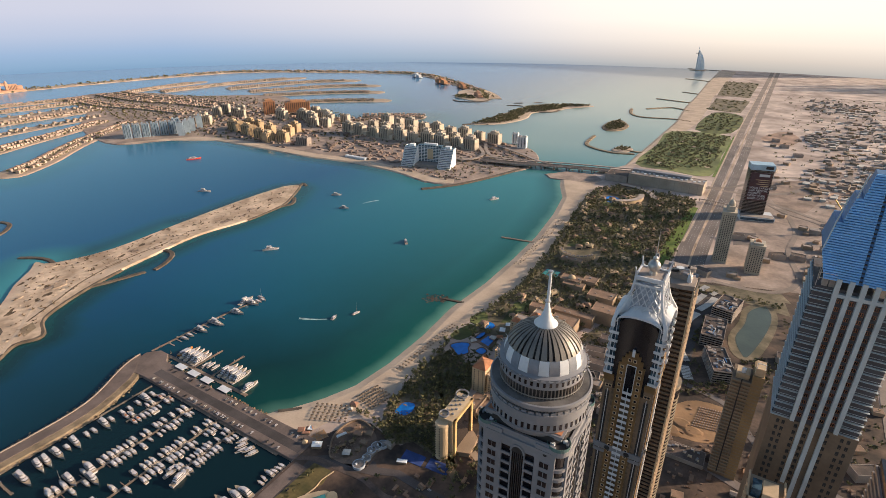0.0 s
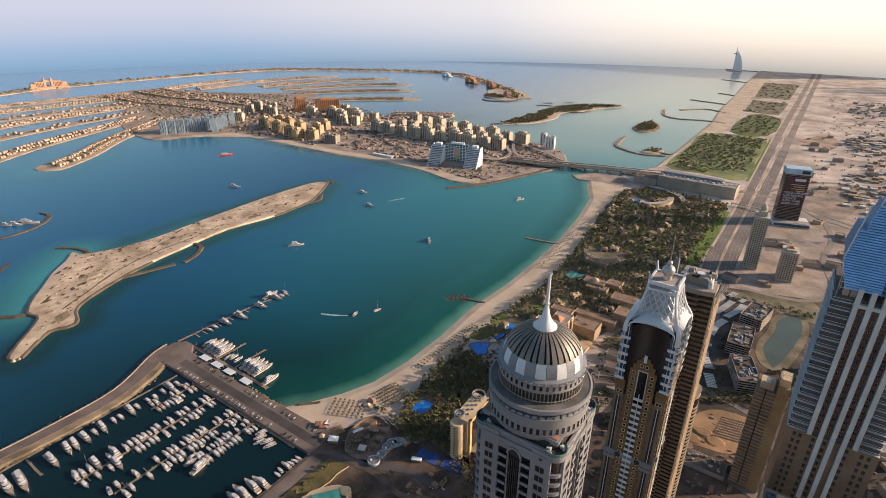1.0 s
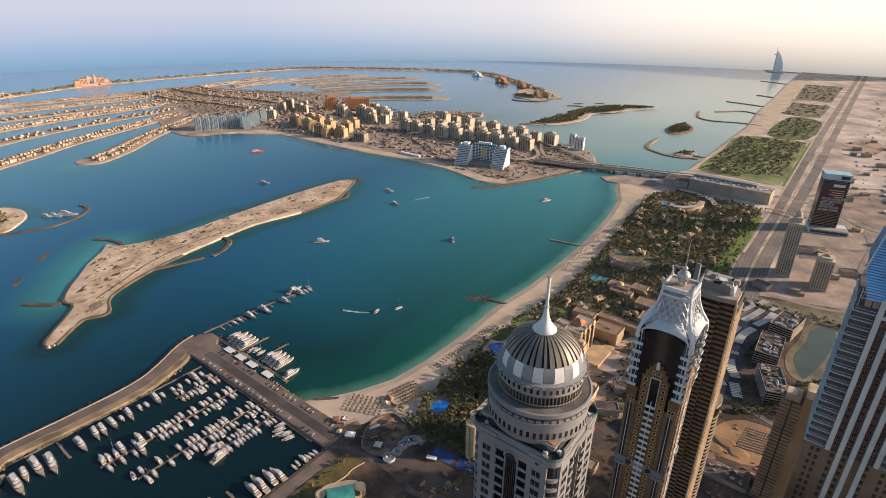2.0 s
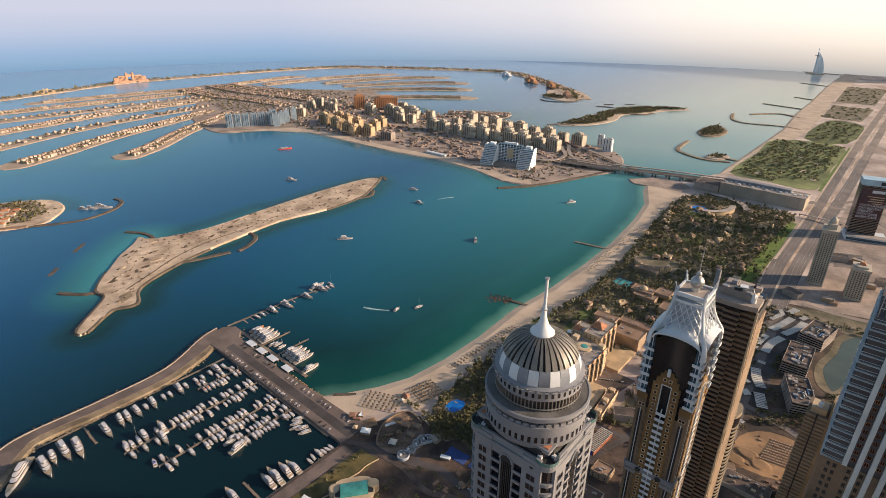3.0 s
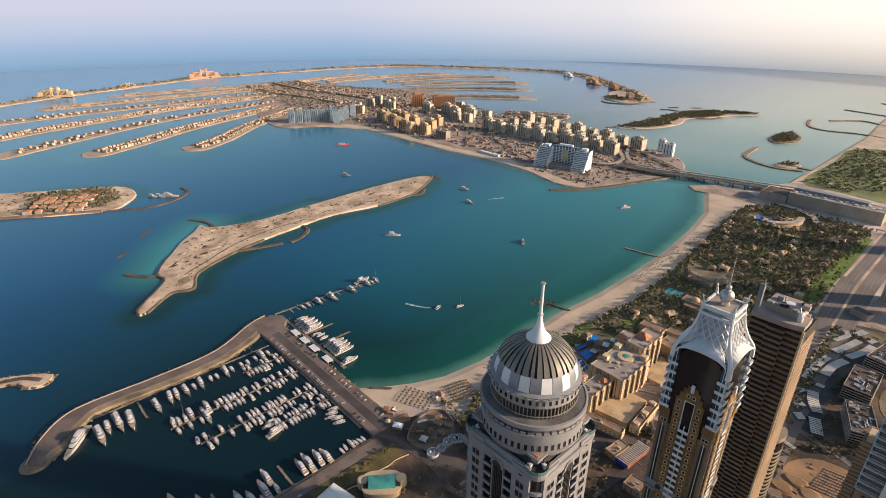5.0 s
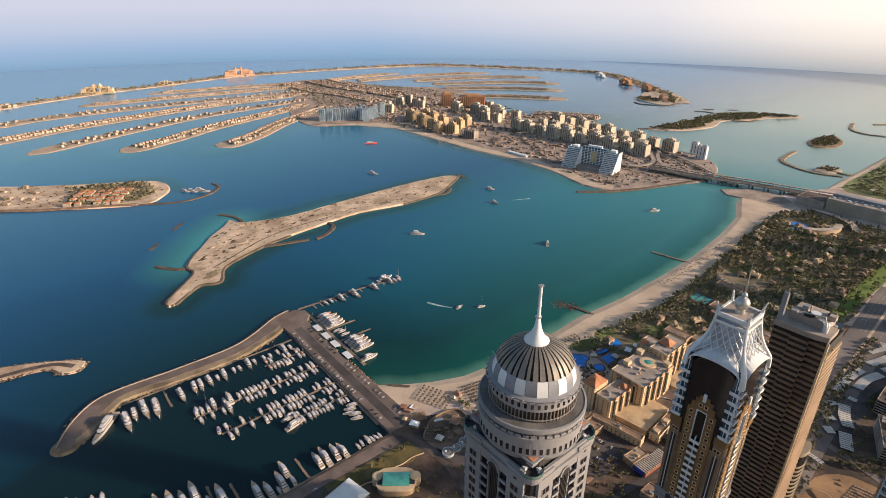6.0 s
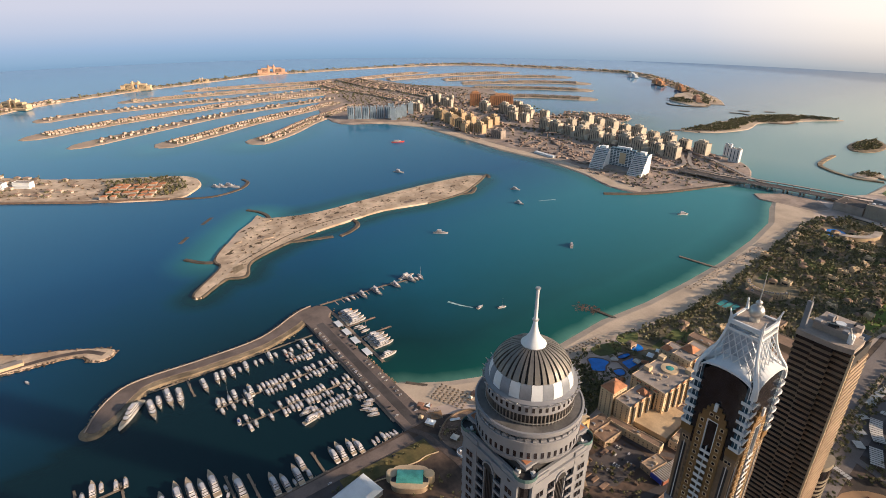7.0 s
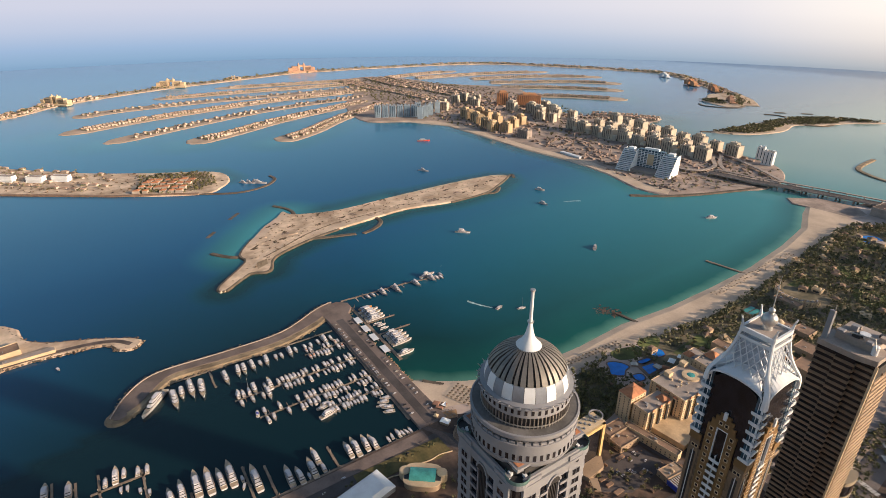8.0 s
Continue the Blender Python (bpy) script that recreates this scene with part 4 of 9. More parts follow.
def banded_tower(name, label, loc, hx, hy, top, storey, wall, rz=0.0, notch=()):
    """A tower of dark glass with a solid band at each storey; notch: (x0, x1, depth) steps of the front."""
    t = thing(name, label, "skyscraper", loc=loc, rz=rz)
    part("core", Geo().box(-hx + 0.7, -hy + 0.7, 0, hx - 0.7, hy - 0.7, top), M_GLASS, t, "dark window glass")
    band = Geo().box(-hx, -hy, 0, hx, hy, storey * 0.46)
    for x0, x1, d in notch:
        band.box(x0, -hy - d, 0, x1, -hy + 0.2, storey * 0.46)
    me = band.mesh("storey_band", wall)
    n = int(top / storey)
    for k in range(n):
        part("storey_band", me, wall, t).matrix_basis = pose(0, 0, k * storey)
    for x0, x1, d in notch:
        part("bay_glass", Geo().box(x0 + 0.3, -hy - d + 0.4, 0, x1 - 0.3, -hy + 0.8, top), M_GLASS, t)
    return t


def rear_tower():
    H = lambda z: z - 89.4
    t = banded_tower("banded_tower", "brown skyscraper with dark window bands on every storey", (-41.2, 421, 2), 13, 14, H(314), 3.5, M_BROWN, notch=((-13, -4, 1.2), (-4, 5, 2.2)))
    t.scale = (1.22,) * 3
    part("end_wall", Geo().box(13.0, -13.4, 0, 13.3, 12.0, H(312)), M_DARK, t, "dark glazed end wall")
    me_e = Geo().box(13.2, -12.5, 0, 14.1, 11.5, 1.9).box(13.3, -3, 1.9, 13.9, -2.2, 3.5).mesh("end_band", M_CREAMSTONE)
    for k in range(62):
        part("end_band", me_e, M_CREAMSTONE, t).matrix_basis = pose(0, 0, 3.5 * k)
    part("corner_post", Geo().box(12.6, -14.5, 0, 13.7, -13.4, H(314)), M_CREAM, t)
    part("parapet", Geo().prism([(-13, -16), (5, -16), (13, -14), (13, 0), (-13, 0)], H(314), H(317)), M_CONCRETE, t)
    part("roof_house", Geo().box(-9, -8, H(314), 9, 8, H(321)), M_CONCRETE, t)
    part("roof_screen", Geo().prism([(-13, -13), (-10.6, -13.4), (-10.2, -12.2), (-12.6, -11.8)], H(316), H(333)), M_LIGHTGREY, t)
    part("roof_dish", Geo().lathe([(0.3, H(321)), (0.6, H(322)), (2.2, H(323.2)), (2.4, H(323.8))], 20, 2, -5), M_WHITE, t)
    part("roof_tank", Geo().lathe([(1.4, H(317)), (1.5, H(321.5)), (0.6, H(322.4))], 16, 9, -9), M_WHITE, t)
    rr = random.Random(4)
    for k in range(16):
        x, y, q = rr.uniform(-11, 11), rr.uniform(-13, 8), rr.uniform(0.6, 1.8)
        part("roof_unit", Geo().box(x - q, y - q, H(314) if abs(y) > 8.5 or abs(x) > 9.5 else H(321), x + q, y + q, (H(314) if abs(y) > 8.5 or abs(x) > 9.5 else H(321)) + rr.uniform(1, 3)), (M_CONCRETE, M_DARK, M_LIGHTGREY)[k % 3], t)
    part("maintenance_arm", Geo().beam((-4, -6, H(322)), (8, -11, H(326)), 0.5).beam((8, -11, H(326)), (10, -12, H(321)), 0.3).beam((-11, -12.6, H(330)), (-11, -12.6, H(336)), 0.4), M_STEEL, t)
    wing = [(13.2 + 3.0 * math.cos(a), 22 + 8 * math.sin(a)) for a in [math.pi * 2 * k / 20 for k in range(20)]]
    me = Geo().prism(wing, 0, 1.6).mesh("wing_band", M_BEIGE)
    for k in range(35):
        part("wing_band", me, M_BEIGE, t).matrix_basis = pose(0, 0, 3.5 * k)
    part("wing_glass", Geo().prism([(13.2 + (x - 13.2) * 0.93, 22 + (y - 22) * 0.96) for x, y in wing], 0, H(218)), M_GLASS, t)
    part("wing_cap", Geo().prism(wing, H(218), H(221)), M_BEIGE, t)


def blue_roof_tower():
    """White-ribbed tower with balconies on both flanks and a saw-toothed roof of blue glass louvres."""
    t = thing("blue_roofed_tower", "white-ribbed skyscraper with balconies and blue louvred roof", "skyscraper", loc=(49, 293.8, 2))
    t.scale = (1.36,) * 3
    H = lambda z: z - 126.2
    part("body", Geo().box(-13.2, -12.4, 0, 13.2, 13, H(386)), M_DARKWALL, t)
    part("flank", Geo().box(-13.6, -11.5, H(331), -13.2, 12.6, H(385)), M_GLASSBLUE, t, "green-blue glass flank")
    part("lower_shaft", Geo().box(-13.6, -12.9, 0, 13.8, 13.2, H(330.6)), M_BROWN, t, "unfinished brown lower shaft")
    rib_x = [-7.0, -3.5, 0.0, 3.4, 6.6]
    for k, x in enumerate(rib_x):
        low = (331, 302, 290, 290, 331)[k]
        part("rib", Geo().box(x - 0.72, -14.0, H(low), x + 0.72, -12.2, H(390 if k != 4 else 388)), M_RIBWHITE, t)
    part("head_band", Geo().box(-7.8, -13.9, H(383.6), 7.4, -12.3, H(384.8)), M_RIBWHITE, t)
    fr, pane = frame_and_pane(1.0, 1.3, 12.42, 0.1, 0.12)
    me_f, me_p = fr.mesh("window", M_TERRA), pane.mesh("pane", M_GLASS)
    for x0, x1 in zip(rib_x, rib_x[1:]):
        for k in range(17):
            ob = part("window", me_f, M_TERRA, t)
            ob.matrix_basis = pose((x0 + x1) / 2, 0, H(333 + 3.0 * k))
            part("pane", me_p, M_GLASS, ob)
    fl = Geo().box(-13.6, -13.3, 0, -7.9, -12.2, 0.18).box(-13.6, -13.3, 1.2, -7.9, -13.2, 1.32)
    fr2 = Geo().box(7.6, -13.3, 0, 13.6, -12.2, 0.18).box(7.6, -13.3, 1.2, 13.6, -13.2, 1.32)
    ms = Geo().box(-14.0, -13.0, 0, -13.5, 12.8, 0.25)
    for geo, nm in ((fl, "balcony"), (fr2, "balcony"), (ms, "side_balcony")):
        me = geo.mesh(nm, M_RIBWHITE)
        for k in range(19):
            part(nm, me, M_RIBWHITE, t).matrix_basis = pose(0, 0, H(331 + 2.95 * k))
    me = Geo().box(-0.5, -12.98, 0, 0.5, -12.85, 1.2).box(-0.5, -12.98, -0.5, -0.05, -12.85, -0.1).box(0.05, -12.98, -0.5, 0.5, -12.85, -0.1).mesh("opening", M_DARK)
    for k in range(14):
        for x in (-11, -9.2, -5.2, 9.2, 11.2, -1.8, 4.8):
            part("opening", me, M_DARK, t).matrix_basis = pose(x, 0, H(288 + 3.1 * k))
    # saw-toothed blue roof, split by a dark joint
    tooth = [(389.0, 24.5), (397.9, 22.0), (398.0, 22.0), (407.0, 23.5), (407.1, 25.4), (415.5, 27.2), (415.6, 29.0), (423.5, 30.6)]
    def left(z):
        for (z0, x0), (z1, x1) in zip(tooth, tooth[1:]):
            if z0 <= z <= z1:
                return x0 + (x1 - x0) * (z - z0) / max(z1 - z0, 1e-6)
        return tooth[-1][1]
    z = 389.2
    while z < 423.4:
        y0 = -13.6 + (z - 389) * 0.28
        for x0, x1 in ((left(z), 34.0), (35.0, 46.4 - (z - 389) * 0.1), (46.9, 72 - left(z))):
            if x1 > x0:
                part("louvre", Geo().box(x0 - 36, y0, H(z), x1 - 36, y0 + 0.9, H(z + 0.62)), M_BLUEROOF, t)
        z += 0.8
    back = Geo()
    for k in range(len(tooth) - 1):
        (z0, x0), (z1, x1) = tooth[k], tooth[k + 1]
        if z1 - z0 > 1:
            ya, yb = -12.9 + (z0 - 389) * 0.28, -12.9 + (z1 - 389) * 0.28
            vs = [(x0 - 35.8, ya, H(z0)), (35.8 - x0, ya, H(z0)), (35.8 - x1, yb, H(z1)), (x1 - 35.8, yb, H(z1))]
            back.add(vs + [(x, 10 - (zz - H(389)) * 0.2, zz) for x, _, zz in vs], [(0, 1, 2, 3), (0, 3, 7, 4), (1, 5, 6, 2), (3, 2, 6, 7), (5, 4, 7, 6)])
    part("roof_back", back, M_BLUEBACK, t)
    me = Geo().box(-1.9, -13.2, 0, -1.2, -12.4, 0.35).mesh("joint_rung", M_DARK)
    for k in range(24):
        part("joint_rung", me, M_DARK, t).matrix_basis = pose(0, (1.4 * k) * 0.28, H(390 + 1.4 * k))
    for z0, x0, z1 in ((398, 22.0, 407), (407, 23.6, 415.5), (415.5, 27.2, 423.5)):
        part("edge_trim", Geo().beam((x0 - 36, -13.7 + (z0 - 389) * 0.28, H(z0)), (x0 - 34.4, -13.7 + (z1 - 389) * 0.28, H(z1)), 0.35), M_RIBWHITE, t)
    part("roof_mast", Geo().beam((-12, -8, H(386)), (-12, -8, H(395)), 0.2), M_STEEL, t)
    part("scaffold", Geo().beam((-13, -13, H(386)), (-13, -13, H(393)), 0.2).beam((-13, -13, H(391)), (-8, -13, H(391)), 0.2).beam((-13, -13, H(389)), (-7, -13, H(389)), 0.2), M_STEEL, t)
    for x in (-10.5, -8.6):
        part("roof_plant", Geo().box(x - 0.8, -12, H(386), x + 0.8, -9, H(388.4)), M_CONCRETE, t)


def narrow_tower():
    t = thing("narrow_tower", "narrow brown and ochre apartment tower", "tower", loc=(30.5, 549, 2))
    t.scale = (1.22,) * 3
    part("body", Geo().box(-10, -12, 0, 4, 12, 103.4), M_BROWN, t)
    part("ochre_body", Geo().box(4, -12.6, 0, 12, 12, 111.4), M_OCHRE, t, "ochre rendered part")
    me = Geo().box(-10.4, -13.2, 0, -3.6, -11.8, 1.3).mesh("balcony", M_BEIGE)
    me2 = Geo().box(-2.4, -13.2, 0, 3.9, -11.8, 1.3).mesh("balcony", M_BEIGE)
    me3 = Geo().box(4.2, -12.75, 0, 11.8, -12.5, 0.5).mesh("storey_line", M_BEIGE)
    for k in range(30):
        part("balcony", me, M_BEIGE, t).matrix_basis = pose(0, 0, 4 + 3.4 * k)
        part("balcony", me2, M_BEIGE, t).matrix_basis = pose(0, 0, 4 + 3.4 * k)
        part("storey_line", me3, M_OCHRE, t).matrix_basis = pose(0, 0, 4 + 3.4 * k)
    part("dark_slot", Geo().box(-3.5, -12.4, 4, -2.5, -11.9, 105.4), M_DARK, t)
    part("roof_house", Geo().box(4.5, -11, 111.4, 11.5, 2, 118.4).box(-8, -9, 103.4, 2, 3, 108.4), M_CREAM, t)
    part("roof_tank", Geo().lathe([(1.6, 108.4), (1.6, 111.9), (0.4, 112.6)], 16, -3, -6), M_WHITE, t)
    part("roof_frame", Geo().beam((5, -11, 118.4), (5, -11, 123.4), 0.4).beam((11, -11, 118.4), (11, -11, 123.4), 0.4).beam((5, -11, 123.4), (11, -11, 123.4), 0.4), M_WHITE, t)


def near_roofs():
    t = thing("roof_tower", "beige apartment tower with a small roof house", "tower", loc=(36, 253, 2))
    t.scale = (1.33,) * 3
    part("body", Geo().box(-6, -7, 0, 6, 7, 186.5), M_BEIGE, t)
    part("parapet", Geo().box(-6.3, -7.3, 186.5, 6.3, -6.7, 187.9).box(-6.3, -7.3, 186.5, -5.7, 7.3, 187.9).box(5.7, -7.3, 186.5, 6.3, 7.3, 187.9), M_CREAM, t)
    part("roof_house", Geo().box(-5.2, -5.5, 186.5, -2.2, 0, 191.0), M_GLASSBLUE, t)
    part("roof_wing", Geo().box(-1.6, -5.5, 186.5, 3.5, 2, 189.9), M_CREAM, t)
    me = Geo().box(-6.2, -7.3, 0, 6.2, 7.3, 0.9).mesh("storey_band", M_CREAM)
    for k in range(40):
        part("storey_band", me, M_CREAM, t).matrix_basis = pose(0, 0, 182.5 - 3.3 * k)
    u = banded_tower("corner_tower", "dark tower with pale storey bands", (97, 274, 2), 12, 13, 197.5, 3.2, M_LIGHTGREY)
    u.scale = (1.33,) * 3
    part("roof_house", Geo().box(-8, -8, 197.5, 8, 8, 202.5), M_CONCRETE, u)


def letters(parent, text, size, x, y, z, material):
    cu = bpy.data.curves.new("lettering", "FONT")
    cu.body, cu.size, cu.extrude = text, size, 0.15
    cu.materials.append(material)
    ob = new("lettering", cu)
    ob.parent = parent
    ob.matrix_basis = pose(x, y, z, 90, 0, 0)


def sign_tower():
    """Concrete-and-glass block with a huge printed banner."""
    t = thing("banner_tower", "blocky tower covered by a dark red printed banner", "tower", loc=(-8, 1462, 2), rz=14)
    part("body", Geo().box(-25, -16, 0, 25, 16, 126), M_GLASS, t)
    me = Geo().box(-25.3, -16.3, 0, 25.3, 16.3, 0.7).mesh("storey_line", M_CONCRETE)
    for k in range(34):
        part("storey_line", me, M_CONCRETE, t).matrix_basis = pose(0, 0, 3.6 * k)
    part("head", Geo().box(-25.6, -16.8, 118, 25.6, 16.6, 131), M_SKYPANEL, t, "pale blue attic storey")
    part("banner", Geo().box(-22, -17.3, 44, 22, -16.9, 112), M_BANNER, t, "dark red advertising banner")
    part("emblem", Geo().box(6, -17.2, 121, 22, -16.9, 128), M_DARK, t)
    part("mark", Geo().box(-4, -17.7, 103, 18, -17.4, 109), M_WHITE, t)
    for k, (s, z) in enumerate((("YOUR LARGEST", 73), ("CAR RENTAL", 66.5), ("WEBSITE", 60), ("WITH OVER", 53.5), ("65,000 CARS", 47))):
        letters(t, s, 7.0, -20, -17.45, z, M_WHITE)
    for z, w in ((94, 30), (89, 24), (84, 27), (79.5, 18)):
        part("text_bar", Geo().box(20 - w, -17.5, z, 20, -17.4, z + 1.6), M_CREAM, t)
    part("podium", Geo().box(-30, -40, 0, 46, 10, 9), M_WHITE, t)
    part("podium_roof", Geo().box(-29, -39, 9, 45, -16.5, 9.6), M_CONCRETE, t)
    part("shopfront", Geo().box(-28, -40.2, 1, 44, -39.9, 7), M_GLASSBLUE, t)


def stone_tower(name, label, loc, hx, hy, top, storey, cap):
    t = thing(name, label, "tower", loc=loc, rz=6)
    part("body", Geo().box(-hx, -hy, 0, hx, hy, top), M_PALEBEIGE, t)
    me_w = Geo().box(-0.85, -hy - 0.05, 0, 0.85, -hy + 0.1, top - 9).mesh("window_strip", M_DARK)
    for j in range(6):
        part("window_strip", me_w, M_DARK, t).matrix_basis = pose(-hx + 2 * hx * (j + 0.5) / 6, 0, 5)
    me_s = Geo().box(-hx - 0.15, -hy - 0.15, 0, hx + 0.15, hy + 0.15, 1.5).mesh("storey_band", M_PALEBEIGE)
    for k in range(1, int(top / storey)):
        part("storey_band", me_s, M_PALEBEIGE, t).matrix_basis = pose(0, 0, storey * k)
    rib = Geo()
    for j in range(7):
        x = -hx + 2 * hx * j / 6
        rib.box(x - 0.5, -hy - 0.6, 0, x + 0.5, -hy, top + 1)
    for j in range(9):
        y = -hy + 2 * hy * j / 8
        rib.box(hx, y - 0.5, 0, hx + 0.6, y + 0.5, top + 1)
        rib.box(-hx - 0.6, y - 0.5, 0, -hx, y + 0.5, top + 1)
    part("ribs", rib, M_PALEBEIGE, t)
    strip = Geo()
    for j in range(8):
        y = -hy + 2 * hy * (j + 0.5) / 8
        strip.box(hx - 0.2, y - 1.1, 6, hx + 0.1, y + 1.1, top - 4).box(-hx - 0.1, y - 1.1, 6, -hx + 0.2, y + 1.1, top - 4)
    part("window_strips", strip, M_DARK, t)
    part("cornice", Geo().prism([(-hx - 1.2, -hy - 1.2), (hx + 1.2, -hy - 1.2), (hx + 1.2, hy + 1.2), (-hx - 1.2, hy + 1.2)], top, top + 1.6), M_PALEBEIGE, t)
    if cap:
        part("upper_stage", Geo().box(-hx * 0.62, -hy * 0.62, top, hx * 0.62, hy * 0.62, top + 11), M_PALEBEIGE, t)
        part("lantern", Geo().lathe([(6.2, top + 11), (6.2, top + 15), (5.6, top + 17), (3.5, top + 20.5), (0.6, top + 23), (0.2, top + 27)], 24), M_PALEBEIGE, t)
    else:
        part("upper_stage", Geo().box(-hx * 0.7, -hy * 0.8, top, hx * 0.7, hy * 0.2, top + 5), M_PALEBEIGE, t)
        part("roof_house", Geo().prism([(-5, -5), (5, -5), (5, 5), (-5, 5)], top + 5, top + 9, 0.3), M_TERRA, t)


def office_block(loc, w, d, h, rz):
    t = thing("office_block", "low office block with layered floors and rooftop plant", "office building", "office blocks beside the pond", loc, rz)
    part("core", Geo().box(-w / 2 + 0.8, -d / 2 + 0.8, 0, w / 2 - 0.8, d / 2 - 0.8, h), M_GLASS, t)
    me = Geo().box(-w / 2, -d / 2, 0, w / 2, d / 2, 1.4).mesh("floor_band", M_CONCRETE)
    for k in range(int(h / 3.6)):
        part("floor_band", me, M_CONCRETE, t).matrix_basis = pose(0, 0, 3.6 * k)
    part("roof", Geo().box(-w / 2, -d / 2, h, w / 2, d / 2, h + 0.6), M_PAVING, t)
    par = Geo()
    for x0, y0, x1, y1 in ((-w / 2, -d / 2, w / 2, -d / 2 + 0.6), (-w / 2, d / 2 - 0.6, w / 2, d / 2), (-w / 2, -d / 2, -w / 2 + 0.6, d / 2), (w / 2 - 0.6, -d / 2, w / 2, d / 2)):
        par.box(x0, y0, h + 0.6, x1, y1, h + 2.0)
    part("parapet", par, M_CONCRETE, t)
    rng = random.Random(int(loc[0] * 7 + loc[1]))
    for k in range(20):
        x, y = rng.uniform(-w / 2 + 4, w / 2 - 4), rng.uniform(-d / 2 + 4, d / 2 - 4)
        sx, sy, z = rng.uniform(0.8, 3.4), rng.uniform(0.8, 3.4), rng.uniform(0.8, 2.8)
        if k % 6 == 5:
            part("roof_tank", Geo().lathe([(1.8, h + 0.6), (1.8, h + 1.8), (0.5, h + 2.4)], 14, x, y), M_LIGHTGREY, t)
        else:
            part("roof_unit", Geo().box(x - sx, y - sy, h + 0.6, x + sx, y + sy, h + 0.6 + z), (M_LIGHTGREY, M_CONCRETE, M_PAVING)[k % 3], t)
    for k in range(7):
        x, y, a = rng.uniform(-w / 2 + 5, w / 2 - 5), rng.uniform(-d / 2 + 6, d / 2 - 14), k % 2
        part("duct", Geo().box(x, y, h + 0.7, x + (9 if a else 0.9), y + (0.9 if a else 12), h + 1.6), M_SHADE if k % 3 else M_BLUEBACK, t)
    return t


def car_shade(line, d):
    """A row of car park canopies along a bent line, one roof bay after another."""
    line = smooth_line(line, 6) if len(line) > 2 else line
    t = thing("parking_canopy", "white slatted car park canopy on posts", "canopy", "car park canopies", (line[0][0], line[0][1], 2.3))
    pts, ox, oy = [], line[0][0], line[0][1]
    for (x0, y0), (x1, y1) in zip(line, line[1:]):
        n = max(1, round(math.dist((x0, y0), (x1, y1)) / 3.4))
        pts += [(x0 + (x1 - x0) * k / n - ox, y0 + (y1 - y0) * k / n - oy) for k in range(n)]
    pts.append((line[-1][0] - ox, line[-1][1] - oy))
    for p, q in zip(pts, pts[1:]):
        u = Vector((q[0] - p[0], q[1] - p[1])).normalized()
        s = Vector((-u.y, u.x)) * d / 2
        a, b = Vector(p) + u * 0.15, Vector(q) - u * 0.25
        v = [(*(a - s), 2.7), (*(b - s), 3.15), (*(b + s), 3.15), (*(a + s), 2.7)]
        part("roof_bay", Geo().add(v + [(x, y, z - 0.12) for x, y, z in v], [(0, 1, 2, 3), (7, 6, 5, 4), (0, 4, 5, 1), (1, 5, 6, 2), (2, 6, 7, 3), (3, 7, 4, 0)]), M_SHADE, t)
    for k in range(0, len(pts), max(1, len(pts) // 3)):
        part("post", Geo().box(pts[k][0] - 0.12, pts[k][1] - 0.12, 0, pts[k][0] + 0.12, pts[k][1] + 0.12, 2.7), M_STEEL, t)


domed_tower()
crown_tower()
rear_tower()
blue_roof_tower()
narrow_tower()
near_roofs()
sign_tower()
stone_tower("stone_tower", "cream stone apartment tower with a small domed lantern", (-40, 1142, 2), 11.5, 17, 106, 3.6, True)
stone_tower("low_stone_tower", "shorter cream stone apartment block with tiled roof house", (20, 1118, 2), 12, 16, 58, 3.6, False)
for x, y, w, d, rz in ((-3, 916, 33, 56, -11), (-13, 826, 32, 64, 1), (4, 738, 28, 62, 19)):
    office_block((x, y, 2), w, d, 18, rz)
for line, d in (([(-65, 981), (-56, 962)], 7), ([(-69, 936), (-59, 962)], 8), ([(-51, 976), (-43, 998)], 11), ([(-61, 902), (-52, 928), (-43, 961)], 11), ([(-43, 899), (-31, 931), (-25, 959)], 11),
                ([(-32, 967), (-26, 981)], 9), ([(-69, 800), (-69, 837), (-63, 879)], 10), ([(-54, 828), (-52, 858), (-43, 887)], 12), ([(-56, 797), (-46, 797)], 8), ([(-54, 777), (-47, 753), (-37, 734)], 13),
                ([(-37, 721), (-26, 691)], 13), ([(-62, 731), (-55, 741)], 11), ([(-54, 708), (-47, 715)], 12), ([(-57, 652), (-36, 647)], 6), ([(-69, 762), (-63, 774)], 9)):
    car_shade(line, d)

